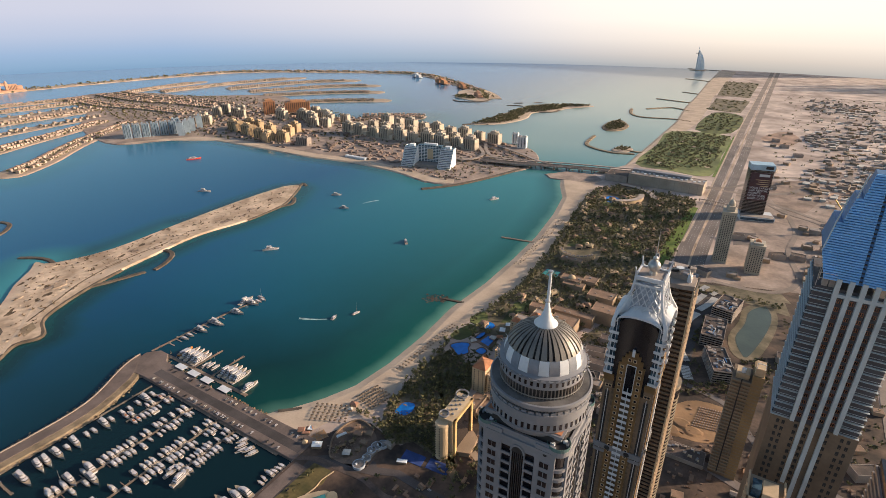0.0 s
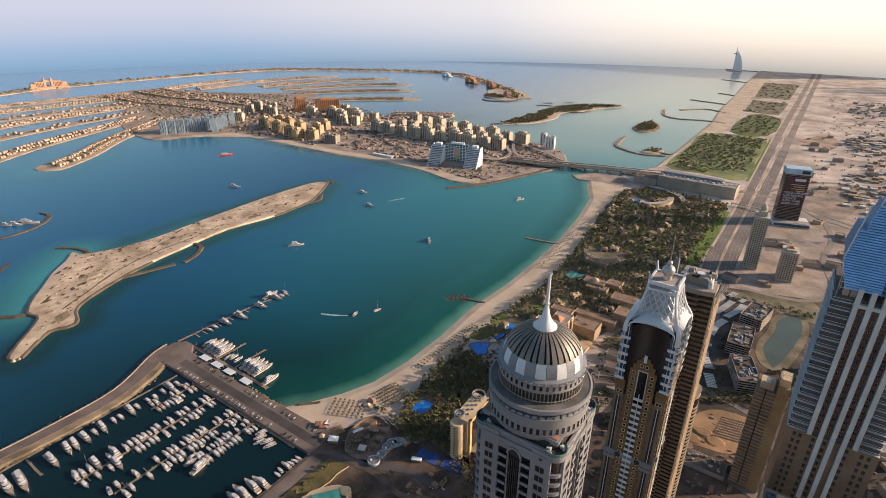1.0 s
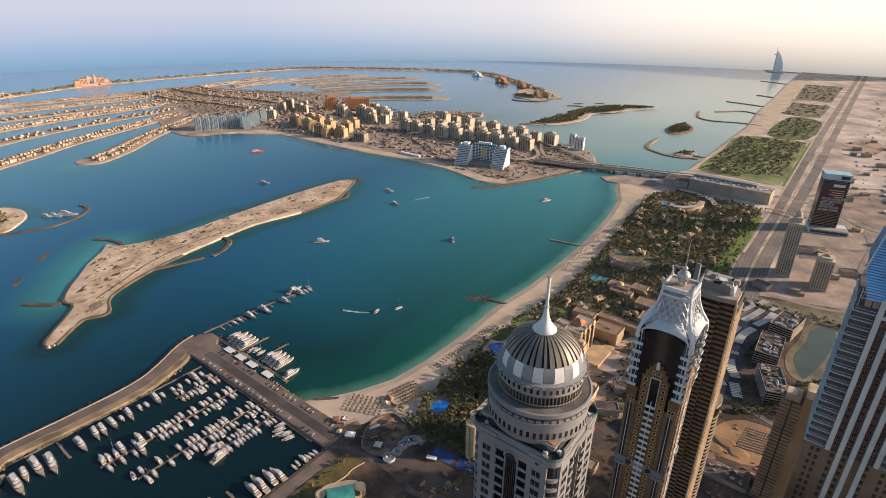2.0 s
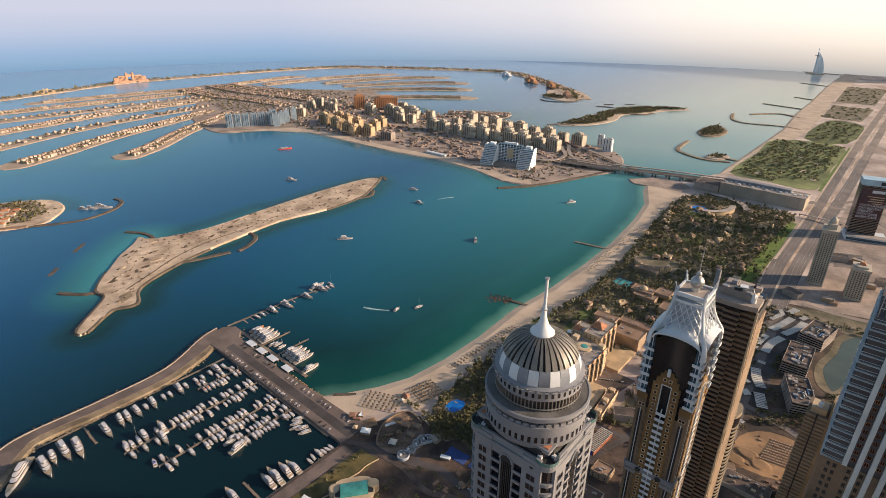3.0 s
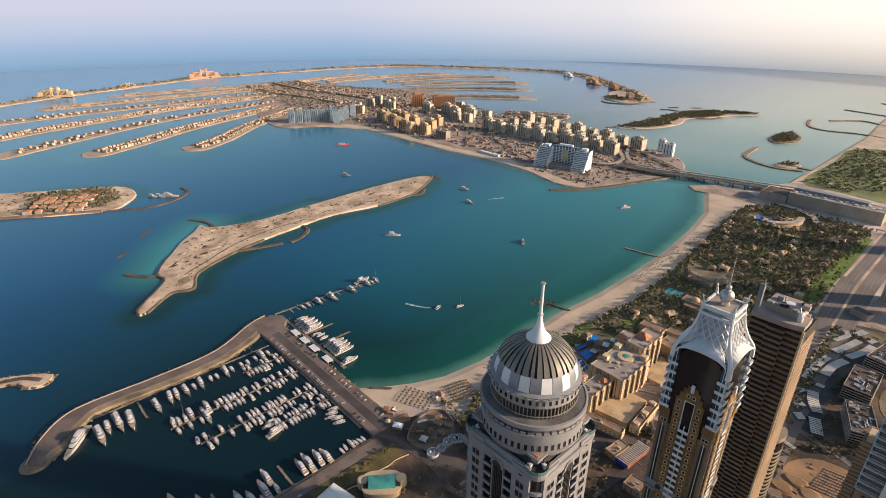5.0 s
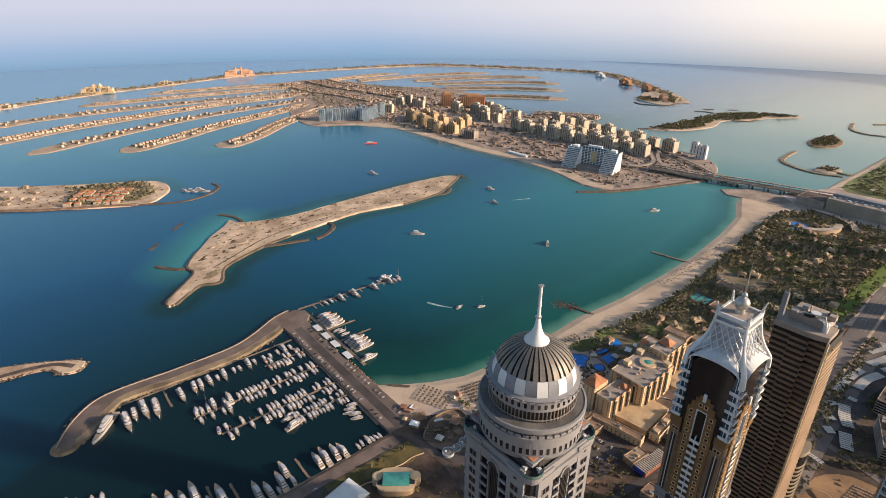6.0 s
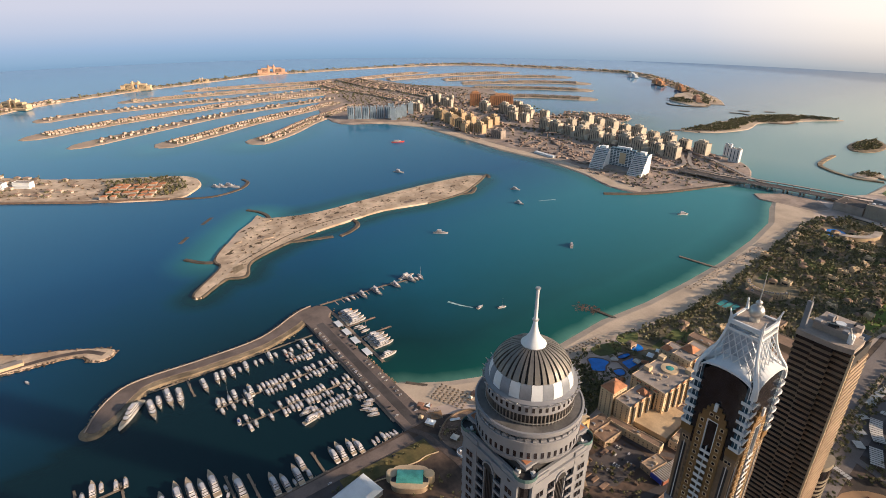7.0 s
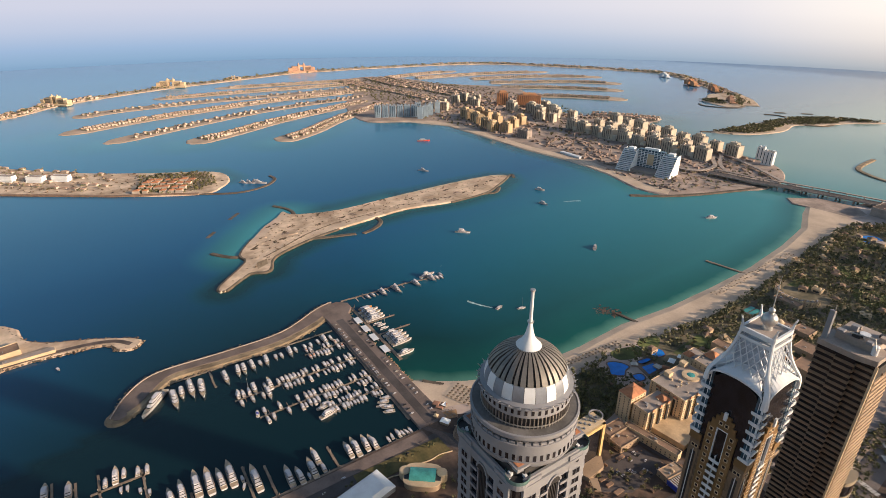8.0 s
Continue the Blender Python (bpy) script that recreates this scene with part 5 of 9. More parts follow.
# ---- harbour ----
def rocks(name, lines, size, count, label, seed, spread=3.0, z=0.4):
    """Loose armour stones along a line, as one object."""
    rng = np.random.default_rng(seed)
    base = np.array([(1, 0, 0), (-1, 0, 0), (0, 1, 0), (0, -1, 0), (0, 0, 1), (0, 0, -1)], float)
    tri = [(0, 2, 4), (2, 1, 4), (1, 3, 4), (3, 0, 4), (2, 0, 5), (1, 2, 5), (3, 1, 5), (0, 3, 5)]
    vs, fs = [], []
    for line in lines:
        seg = [math.dist(a, b) for a, b in zip(line, line[1:])]
        total = sum(seg)
        for d in rng.uniform(0, total, int(count * total / 100)):
            k = 0
            while d > seg[k] and k < len(seg) - 1:
                d -= seg[k]
                k += 1
            a, b = np.array(line[k]), np.array(line[k + 1])
            p = a + (b - a) * min(1, d / seg[k]) + rng.normal(0, spread, 2)
            s = size * rng.uniform(0.5, 1.3)
            q = base * rng.uniform(0.6, 1.2, (6, 1)) * s * np.array([1, 1, 0.7]) + rng.normal(0, 0.15 * s, (6, 3))
            o = len(vs)
            vs += [(p[0] + x, p[1] + y, z + rng.uniform(-0.2, 0.9) * 0.6 + zz) for x, y, zz in q]
            fs += [tuple(i + o for i in t) for t in tri]
    solid(name, Geo().add(vs, fs), M_DARKROCK if "dark" in label else M_ROCK, label, "rocks", kind="stuff")


BW_OUT = smooth_line([(-606, -8), (-640, 10), (-668, 38), (-676, 72), (-674, 147), (-679, 231), (-714, 300), (-722, 330)], 5)
BW_IN = smooth_line([(-594, 2), (-604, 24), (-636, 54), (-648, 78), (-644, 140), (-645, 221), (-664, 281), (-680, 306)], 5)
slab("breakwater", BW_OUT + BW_IN[::-1], -1.2, 2.6, M_ROCK, "curved rock breakwater round the harbour", "breakwater", flare=4.0)
slab("road", [(x + 4, y) for x, y in BW_OUT] + [(x - 10, y) for x, y in BW_IN[::-1]], 1.0, 3.2, M_PIERGROUND, "paved track along the breakwater", "road")
slab("breakwater", [(-603 + 13 * math.cos(math.pi * k / 10), 1 + 13 * math.sin(math.pi * k / 10)) for k in range(20)], -1.2, 2.64, M_ROCK, "rounded rock head of the breakwater", "breakwater", flare=4.0)
slab("road", [(-604 + 8 * math.cos(math.pi * k / 10), 3 + 8 * math.sin(math.pi * k / 10)) for k in range(20)], 1.0, 3.24, M_PIERGROUND, "round turning place at the breakwater's head", "road")
wall = [(x + 3.2, y) for x, y in BW_OUT]
slab("sea_wall", ribbon(wall, 1.2), 1.5, 4.3, M_CONCRETE, "low concrete sea wall on the breakwater", "wall")
slab("pier", [(-668, 303), (-381, 303), (-381, 340), (-470, 338), (-560, 336), (-672, 340), (-686, 352), (-702, 352), (-715, 338), (-712, 312), (-690, 300)], -1.2, 3.0, M_PIERGROUND, "broad paved harbour pier", "pier", flare=2.0)
slab("road", [(-660, 313), (-384, 313), (-384, 325), (-660, 325)], 2.6, 3.06, M_ASPHALT, "asphalt road along the pier", "road")
slab("quay", [(-377, 303), (-377, -400), (-362, -400), (-362, 303)], 0.5, 2.5, M_PIERGROUND, "concrete harbour quay", "quay")
slab("road", [(-366, -400), (-366, 320), (-353, 330), (-340, 345), (-300, 350), (-285, 335), (-335, 322), (-346, 300), (-350, -400)], 1.5, 2.28, M_ASPHALT, "asphalt road behind the quay", "road")
slab("lawn", [(-361, 205), (-358, 313), (-334, 314), (-330, 296), (-338, 272), (-341, 205)], 1.8, 2.5, M_DRYLAWN, "dry strip of lawn beside the road", "lawn")
rocks("armour_rocks", [BW_OUT, BW_IN], 1.7, 190, "brown armour rocks along the breakwater", 3, 2.4)
rocks("armour_rocks", [[(-690, 358), (-672, 341), (-560, 337), (-462, 340)]], 1.4, 120, "brown armour rocks along the pier", 4, 1.6)


def boat_kind(L, beam, style):
    """One motor yacht: hull, deck, cabin, dark window band, flybridge and its details, bow towards +x."""
    t = thing(style["name"], style["label"], "boat", style["group"])
    B = beam / 2
    def half(s):
        return B * (0.88 + 0.12 * min(1, s * 4)) * (1 - max(0, (s - 0.5) / 0.5) ** 2.3)
    st = [k / 9 for k in range(10)]
    f = 0.105 * L if L < 30 else 0.075 * L
    g = Geo()
    for s in st:
        x, b, z = (s - 0.5) * L, max(0.05, half(s)), f * (0.8 + 0.45 * s * s)
        g.v += [(x, -b, z), (x - 0.02 * L * s, -b * 0.72, -0.2), (x - 0.02 * L * s, b * 0.72, -0.2), (x, b, z)]
    for k in range(9):
        o = 4 * k
        g.f += [(o, o + 4, o + 5, o + 1), (o + 1, o + 5, o + 6, o + 2), (o + 2, o + 6, o + 7, o + 3)]
    g.f += [(0, 1, 2, 3)]
    part("hull", g, style["hull"], t)
    d = Geo()
    for s in st:
        x, b, z = (s - 0.5) * L, max(0.04, half(s) * 0.95), f * (0.8 + 0.45 * s * s) - 0.12
        d.v += [(x, -b, z), (x, b, z)]
    d.f = [(2 * k, 2 * k + 2, 2 * k + 3, 2 * k + 1) for k in range(9)]
    part("deck", d, M_DECK, t)
    tiers = style["tiers"]
    z = f * 0.85
    for k in range(tiers):
        s0, s1 = 0.14 + 0.07 * k, 0.70 - 0.10 * k
        w, h = B * (0.80 - 0.12 * k), 0.075 * L if L < 30 else 0.05 * L
        x0, x1 = (s0 - 0.5) * L, (s1 - 0.5) * L
        poly = [(x0, -w), (x1 - 0.25 * w, -w), (x1 + 0.5 * w, -w * 0.45), (x1 + 0.5 * w, w * 0.45), (x1 - 0.25 * w, w), (x0, w)]
        part("cabin" if k == 0 else "upper_cabin", Geo().prism(poly, z, z + h, 0.94), M_HULL, t)
        part("window_band", Geo().prism([(x * 1.0 + 0.02 * (x > 0), y * 1.035) for x, y in poly], z + h * 0.42, z + h * 0.80, 0.97), M_GLASS, t)
        z += h
    if style.get("fly"):
        part("flybridge", Geo().prism([(-0.22 * L, -B * 0.5), (0.02 * L, -B * 0.5), (0.06 * L, 0), (0.02 * L, B * 0.5), (-0.22 * L, B * 0.5)], z, z + 0.05 * L, 1.08), style.get("flymat", M_HULL), t)
        part("radar_arch", Geo().beam((-0.16 * L, -B * 0.5, z), (-0.19 * L, -B * 0.3, z + 0.1 * L), 0.25).beam((-0.16 * L, B * 0.5, z), (-0.19 * L, B * 0.3, z + 0.1 * L), 0.25).beam((-0.19 * L, -B * 0.3, z + 0.1 * L), (-0.19 * L, B * 0.3, z + 0.1 * L), 0.3), M_HULL, t)
    if style.get("mast"):
        part("mast", Geo().lathe([(0.16, f), (0.1, L * 1.35)], 8, 0.06 * L, 0), M_STEEL, t)
        part("boom", Geo().beam((0.06 * L, 0, f + 1.6), (-0.38 * L, 0, f + 1.8), 0.3), M_HULL, t)
    return t


GROUP = "boats moored in the harbour"
def style(name, label, tiers, hull=None, **more):
    return dict(name=name, label=label, group=GROUP, tiers=tiers, hull=hull or M_HULL, **more)


KINDS = {
    "small": boat_kind(10.5, 3.7, style("motorboat", "small white motorboat moored at a dock", 1)),
    "mid": boat_kind(15.5, 5.2, style("motor_yacht", "white motor yacht with flybridge moored at a dock", 1, fly=True)),
    "beige": boat_kind(15.5, 5.0, style("motor_yacht", "white motor yacht with beige canvas flybridge cover", 1, fly=True, flymat=M_SHADE)),
    "blue": boat_kind(13.5, 4.9, style("motor_yacht", "motor yacht with bright blue canvas cover", 1, fly=True, flymat=M_BLUECOVER)),
    "red": boat_kind(13.5, 4.8, style("motor_yacht", "motor yacht with red-brown canvas cover", 1, fly=True, flymat=M_TERRA)),
    "large": boat_kind(27, 7.2, style("large_yacht", "large white motor yacht with two decks", 2, fly=True)),
    "sail": boat_kind(15, 4.0, style("sailing_boat", "white sailing boat with bare mast", 1, mast=True)),
    "super": boat_kind(54, 9.5, style("superyacht", "long white superyacht with three decks beside the breakwater", 3)),
    "big": boat_kind(34, 7.6, style("large_yacht", "long white yacht with three decks at the pier", 3, fly=True)),
    "grand": boat_kind(42, 9.0, style("grand_yacht", "very long white motor yacht with three decks at its berth", 3, fly=True)),
    "dhow": boat_kind(24, 6.5, style("dhow", "orange wooden dhow moored at the pier", 1, hull=M_ORANGE)),
    "tug": boat_kind(46, 11, style("supply_ship", "red-hulled supply ship anchored in the bay", 2, hull=M_RED)),
}
for b in KINDS.values():
    b.matrix_basis = pose(0, 0, -400)
USED = {}


def moor(kind, x, y, rz):
    """The first mooring of a kind moves its model there, later ones copy it."""
    m = pose(x, y, 0.15, 0, 0, rz)
    if kind in USED:
        copy_thing(KINDS[kind], m)
    else:
        KINDS[kind].matrix_basis = m
        USED[kind] = True


def dock(name, x0, y0, x1, y1, w=3.0, label="narrow floating timber dock"):
    t = thing(name, label, "dock", "floating docks", (x0, y0, 0), math.degrees(math.atan2(y1 - y0, x1 - x0)))
    L = math.dist((x0, y0), (x1, y1))
    part("deck", Geo().box(0, -w / 2, 0.35, L, w / 2, 0.75), M_WOOD, t)
    me = Geo().lathe([(0.28, -1), (0.28, 2.6)], 8).mesh("pile", M_CONCRETE)
    for k in range(int(L / 14) + 1):
        part("pile", me, M_CONCRETE, t).matrix_basis = pose(k * 14, (w / 2 + 0.3) * (1 if k % 2 else -1), 0)


rng = random.Random(11)
def berth_row(x, y0, y1, gap=5.8, left=True, right=True, mix=("mid", "mid", "beige", "small", "mid", "small", "mid"), skip=0.12, reach=8.4):
    """Boats on both sides of a dock that runs along y, sterns to the dock."""
    y = y0 + gap / 2
    while y < y1 - 1:
        for side, on in ((-1, left), (1, right)):
            if on and rng.random() > skip:
                k = rng.choice(mix)
                out = rng.random() < 0.75
                moor(k, x + side * (reach + rng.uniform(-0.5, 0.7)), y + rng.uniform(-0.5, 0.5), (0 if (side > 0) == out else 180) + rng.uniform(-3, 3))
        y += gap
        if rng.random() < 0.10:
            y += gap * 0.8


for x, y0, y1 in ((-602, 240, 303), (-556, 130, 303), (-508, 148, 303), (-476, 222, 303)):
    dock("dock", x, y0, x, y1)
    me = Geo().box(0, -0.4, 0.3, 9.5, 0.4, 0.6)
    for y in range(int(y0) + 12, int(y1) - 8, 24):
        for a in (0, 180):
            f = solid("finger_dock", me, M_WOOD, "short timber finger dock between boats", "dock", "finger docks")
            f.matrix_basis = pose(x, y, 0, 0, 0, a)
berth_row(-602, 243, 300, 5.6, mix=("mid", "beige", "small", "mid", "red"))
berth_row(-556, 186, 300, 5.6)
berth_row(-556, 132, 180, 7.0, mix=("mid", "beige", "mid", "large"), skip=0.3, reach=9.5)
berth_row(-508, 196, 300, 5.4)
berth_row(-508, 152, 190, 7.0, mix=("mid", "red", "mid", "beige"), skip=0.25)
berth_row(-476, 226, 300, 4.8, mix=("small", "mid", "small", "mid"), reach=7.2)
moor("blue", -517, 147, 170)
for x, y, k, r in ((-568, 150, "sail", 175), (-570, 137, "mid", 180), (-592, 262, "sail", 4), (-467, 222, "large", 100), (-482, 219, "beige", 85), (-487, 226, "mid", 80)):
    moor(k, x, y, r)
dock("dock", -606, 302, -404, 301, 4.0, "timber walkway along the pier wall")
dock("dock", -381, 299, -381, -120, 3.2, "timber walkway along the quay")
dock("dock", -640, 62, -640, 298, 3.0, "timber walkway under the breakwater")
for y, x1 in ((198, -418), (129, -430), (108, -442), (54, -436)):
    dock("dock", -382, y, x1, y, 2.6)
dock("dock", -489, -34, -489, 20, 3.0)
for y, x0, x1 in ((-26, -516, -479), (-47, -517, -492), (-68, -530, -505), (15, -499, -454), (115, -637, -598)):
    dock("dock", x1, y, x0, y, 2.4)
# quay row: long yachts, then small boats towards the corner
for x, y, k, a in ((-397, 172, "big", 179), (-400, 147, "big", 178), (-394, 157, "large", -179), (-411, 181, "large", 180), (-399, 216, "large", 180), (-399, 225, "big", 178), (-398, 237, "large", 176), (-394, 245, "large", -178),
                   (-391, 183, "mid", 177), (-389, 166, "small", -179), (-391, 269, "small", 173), (-391, 277, "mid", -179), (-389, 282, "small", -173), (-388, 287, "small", -165), (-388, 292, "small", -179), (-389, 263, "small", -179)):
    moor(k, x, y, a)
for x, y, k, a in ((-438, 95, "grand", 179), (-417, 116, "grand", 180), (-437, 84, "big", -178), (-441, 73, "grand", 179), (-444, 61, "grand", 179), (-443, 46, "big", 180), (-440, 35, "large", -177), (-413, 103, "small", -25), (-425, 104, "small", 180),
                   (-406, 28, "large", 180), (-406, 17, "large", 178), (-405, 5, "mid", 180), (-406, -8, "large", 182)):
    moor(k, x, y, a)
# far docks of the basin
for x, y, k, a in ((-504, -10, "large", 176), (-504, -2, "mid", 175), (-498, 11, "mid", 175), (-496, 20, "mid", 175), (-500, -20, "mid", 176), (-508, -53, "large", 178), (-519, -74, "large", 178), (-479, -7, "small", -5), (-478, -1, "small", -3), (-460, 18, "small", -2), (-467, 10, "small", 1)):
    moor(k, x, y, a)
# row under the breakwater, bows outwards
for x, y, k, a in ((-610, 131, "big", 1), (-616, 149, "large", -7), (-616, 157, "large", -4), (-617, 169, "large", 2), (-618, 180, "mid", 0), (-618, 189, "large", -5), (-611, 87, "grand", 0), (-604, 99, "grand", -5), (-600, 65, "grand", 0), (-610, 75, "large", -4),
                   (-620, 203, "mid", -4), (-619, 211, "mid", 2), (-620, 224, "large", -2), (-621, 233, "mid", 0), (-621, 247, "mid", 3), (-620, 256, "mid", -3), (-622, 268, "mid", 0), (-621, 278, "large", 2), (-622, 288, "mid", 0)):
    moor(k, x, y, a)
moor("super", -606, 42, -38)
# bow of the basin: three white yachts side by side
for k, (x, y) in enumerate(((-450, 284), (-444, 279), (-438, 284), (-430, 282), (-455, 290))):
    moor("mid" if k != 1 else "sail", x, y + 4, 250)
# outer pier: long yachts, dhow and boat sheds
dock("dock", -684, 352, -516, 352, 5.0, "pale floating concrete dock on the bay side")
for x, y1 in ((-628, 402), (-590, 408)):
    dock("dock", x, 352, x, y1, 3.2)
for x, y, k in ((-672, 371, "dhow"), (-662, 372, "big"), (-652, 372, "big"), (-642, 372, "big"), (-634, 371, "big"), (-580, 374, "big"), (-571, 375, "big"), (-562, 374, "big"), (-553, 374, "big"), (-526, 366, "large"), (-602, 370, "sail"), (-612, 370, "sail"), (-618, 366, "sail")):
    moor(k, x, y, 90)
for x in (-640, -612, -584, -548):
    s = thing("boat_shed", "white flat-roofed boat shed on the water", "shed", "boat sheds by the pier", (x, 342.5, 0))
    part("roof", Geo().box(-9, -4.6, 4.0, 9, 4.6, 4.5), M_WHITE, s)
    for px, py in ((-8.5, -4.2), (8.5, -4.2), (8.5, 4.2), (-8.5, 4.2), (0, 4.2), (0, -4.2)):
        part("post", Geo().box(px - 0.2, py - 0.2, -0.5, px + 0.2, py + 0.2, 4.0), M_LIGHTGREY, s)
    part("float", Geo().box(-9, -4.6, 0.2, 9, -3.4, 0.8).box(-9, 3.4, 0.2, 9, 4.6, 0.8), M_CONCRETE, s)
    part("back_wall", Geo().box(-9, -4.5, 0.6, 9, -4.3, 4.0), M_DARK, s)
dock("dock", -716, 346, -712, 470, 4.0, "long floating dock in the bay")
dock("dock", -712, 470, -700, 545, 4.0, "long floating dock in the bay")
for x, y, k, r in ((-703, 392, "mid", 10), (-704, 402, "mid", 8), (-702, 420, "large", 6), (-699, 446, "big", 6), (-698, 486, "large", 10), (-716, 520, "big", 96), (-700, 520, "large", 8), (-698, 530, "mid", 8), (-696, 538, "mid", 8), (-705, 543, "sail", 8)):
    moor(k, x, y, r)
for y in (372, 384, 410, 432, 462):
    f = solid("finger_dock", Geo().box(0, -0.7, 0.3, 14, 0.7, 0.6), M_CONCRETE, "pale finger dock of the bay dock", "dock", "finger docks")
    f.matrix_basis = pose(-714, y, 0)
# boats out in the bay
for x, y, k, r in ((-1618, 1065, "tug", 62), (-1296, 867, "big", 35), (-847, 694, "big", 50), (-630, 877, "large", 130), (-971, 1037, "large", 30), (-884, 969, "large", 10), (-595, 1235, "large", 60),
                   (-551, 560, "mid", 100), (-529, 590, "sail", 75), (-760, -60, "small", 20)):
    moor(k, x, y, r)
for k, (x, y, rz) in enumerate(((-558, 551, 38), (-869, 1023, -105))):
    n = 24
    w = Geo()
    for j in range(n + 1):
        u = j / n
        w.v += [(-u * 46, -1.2 - 2.2 * u + 8 * u * u, 0.06), (-u * 46, 1.0 + 0.8 * u + 8 * u * u, 0.06)]
    w.f = [(2 * j, 2 * j + 1, 2 * j + 3, 2 * j + 2) for j in range(n)]
    solid("wake", w, M_FOAM, "pale foam wake on the water", "foam", kind="stuff").matrix_basis = pose(x, y, 0, 0, 0, rz)

# ---- shore, resort and town ----
def scatter(poly, spacing, seed, holes=()):
    """Points strewn over an outline, about one to each square of the spacing."""
    rng = np.random.default_rng(seed)
    xs, ys = [p[0] for p in poly], [p[1] for p in poly]
    gx, gy = np.meshgrid(np.arange(min(xs), max(xs), spacing), np.arange(min(ys), max(ys), spacing))
    px = gx.ravel() + rng.uniform(-0.5, 0.5, gx.size) * spacing
    py = gy.ravel() + rng.uniform(-0.5, 0.5, gx.size) * spacing
    keep = inside(list(poly), px, py)
    for h in holes:
        keep &= ~inside(list(h), px, py)
    return px[keep], py[keep]


def leaf_cloud(px, py, height, width, leaves, leaf, seed, z0=2.0, drop=0.0):
    """Crowns of many small leaf quads, all in one mesh; each tree has its own size and an uneven outline."""
    rng = np.random.default_rng(seed)
    n = len(px)
    size = rng.uniform(0.6, 1.35, n)
    lobes = rng.normal(0, 0.33, (n, 5, 3)) * np.array([width, width, height * 0.45])
    pick = rng.integers(0, 5, (n, leaves))
    c = lobes[np.arange(n)[:, None], pick] + rng.normal(0, 0.20, (n, leaves, 3)) * np.array([width, width, height * 0.5])
    c *= size[:, None, None]
    c[..., 2] = np.abs(c[..., 2] + height * 0.62 * size[:, None]) + 0.4
    c += np.stack([px, py, np.full(n, z0)], 1)[:, None]
    a = rng.normal(size=(n, leaves, 3))
    a /= np.linalg.norm(a, axis=-1, keepdims=True)
    b = np.cross(a, rng.normal(size=(n, leaves, 3)))
    b /= np.linalg.norm(b, axis=-1, keepdims=True)
    s = leaf * rng.uniform(0.6, 1.4, (n, leaves, 1)) * size[:, None, None]
    quad = np.stack([c - a * s - b * s * 0.6, c + a * s - b * s * 0.6, c + a * s * 0.8 + b * s * 0.7, c - a * s * 0.8 + b * s * 0.7], 2).reshape(-1, 3)
    me = bpy.data.meshes.new("leaves")
    k = len(quad) // 4
    me.vertices.add(4 * k)
    me.vertices.foreach_set("co", quad.astype(np.float32).ravel())
    me.loops.add(4 * k)
    me.loops.foreach_set("vertex_index", np.arange(4 * k, dtype=np.int32))
    me.polygons.add(k)
    me.polygons.foreach_set("loop_start", np.arange(0, 4 * k, 4, dtype=np.int32))
    me.update(calc_edges=True)
    return me


def woods(name, poly, spacing, height, width, leaves, leaf, seed, label, material=None, holes=(), z0=2.0):
    px, py = scatter(poly, spacing, seed, holes)
    me = leaf_cloud(px, py, height, width, leaves, leaf, seed, z0)
    me.materials.append(material or M_TREE)
    return tagged(new(name, me), label, "trees", kind="stuff")


def rect(x0, y0, x1, y1):
    return [(x0, y0), (x1, y0), (x1, y1), (x0, y1)]


RESORT = [(-338, 640), (-352, 700), (-338, 790), (-342, 900), (-352, 1020), (-374, 1200), (-394, 1370), (-392, 1470), (-340, 1525), (-140, 1515), (-128, 1440), (-124, 1200), (-118, 1040), (-130, 900), (-170, 800), (-205, 700), (-240, 670)]
GROVE = [(-344, 425), (-350, 470), (-352, 560), (-345, 575), (-282, 560), (-270, 512), (-262, 452), (-240, 450), (-225, 380), (-212, 372), (-218, 388), (-282, 398), (-300, 380), (-330, 396)]
slab("garden_ground", RESORT, 1.2, 2.25, M_SCRUB, "planted resort ground", "ground")
slab("garden_ground", GROVE, 1.2, 2.25, M_SCRUB, "planted hotel garden ground", "ground")
for o in ([(-361, 614), (-356, 645), (-347, 660), (-331, 644), (-341, 612)], [(-358, 672), (-356, 696), (-346, 706), (-332, 684), (-341, 662)]):
    slab("lawn", smooth_line(o, 4, True), 1.4, 2.4, M_LAWN, "hotel lawn behind the beach", "lawn")
slab("lawn", [(-310, 690), (-318, 760), (-285, 800), (-262, 770), (-270, 700)], 1.4, 2.4, M_LAWN, "resort lawn among trees", "lawn")
slab("lawn", [(-325, 1040), (-330, 1110), (-300, 1120), (-290, 1060)], 1.4, 2.4, M_LAWN, "resort lawn near the beach", "lawn")
slab("lawn", [(-150, 1010), (-128, 1000), (-122, 1200), (-124, 1450), (-140, 1450), (-150, 1250)], 1.4, 2.4, M_LAWNBRIGHT, "bright green verge beside the highway", "lawn")
slab("golf_course", [(-366, 1800), (-362, 2105), (-362, 2385), (-150, 2413), (-138, 2060), (-138, 1775), (-260, 1772)], 1.4, 2.3, M_GOLF, "green golf course", "lawn", step=3)
slab("lawn", [(-132, 1770), (-122, 1770), (-122, 2420), (-136, 2420)], 1.4, 2.36, M_LAWNBRIGHT, "bright green verge beside the highway", "lawn")
slab("park", [(-286, 2480), (-150, 2480), (-140, 2900), (-270, 2950)], 1.4, 2.3, M_LAWN, "green park by the sea", "lawn", step=3)

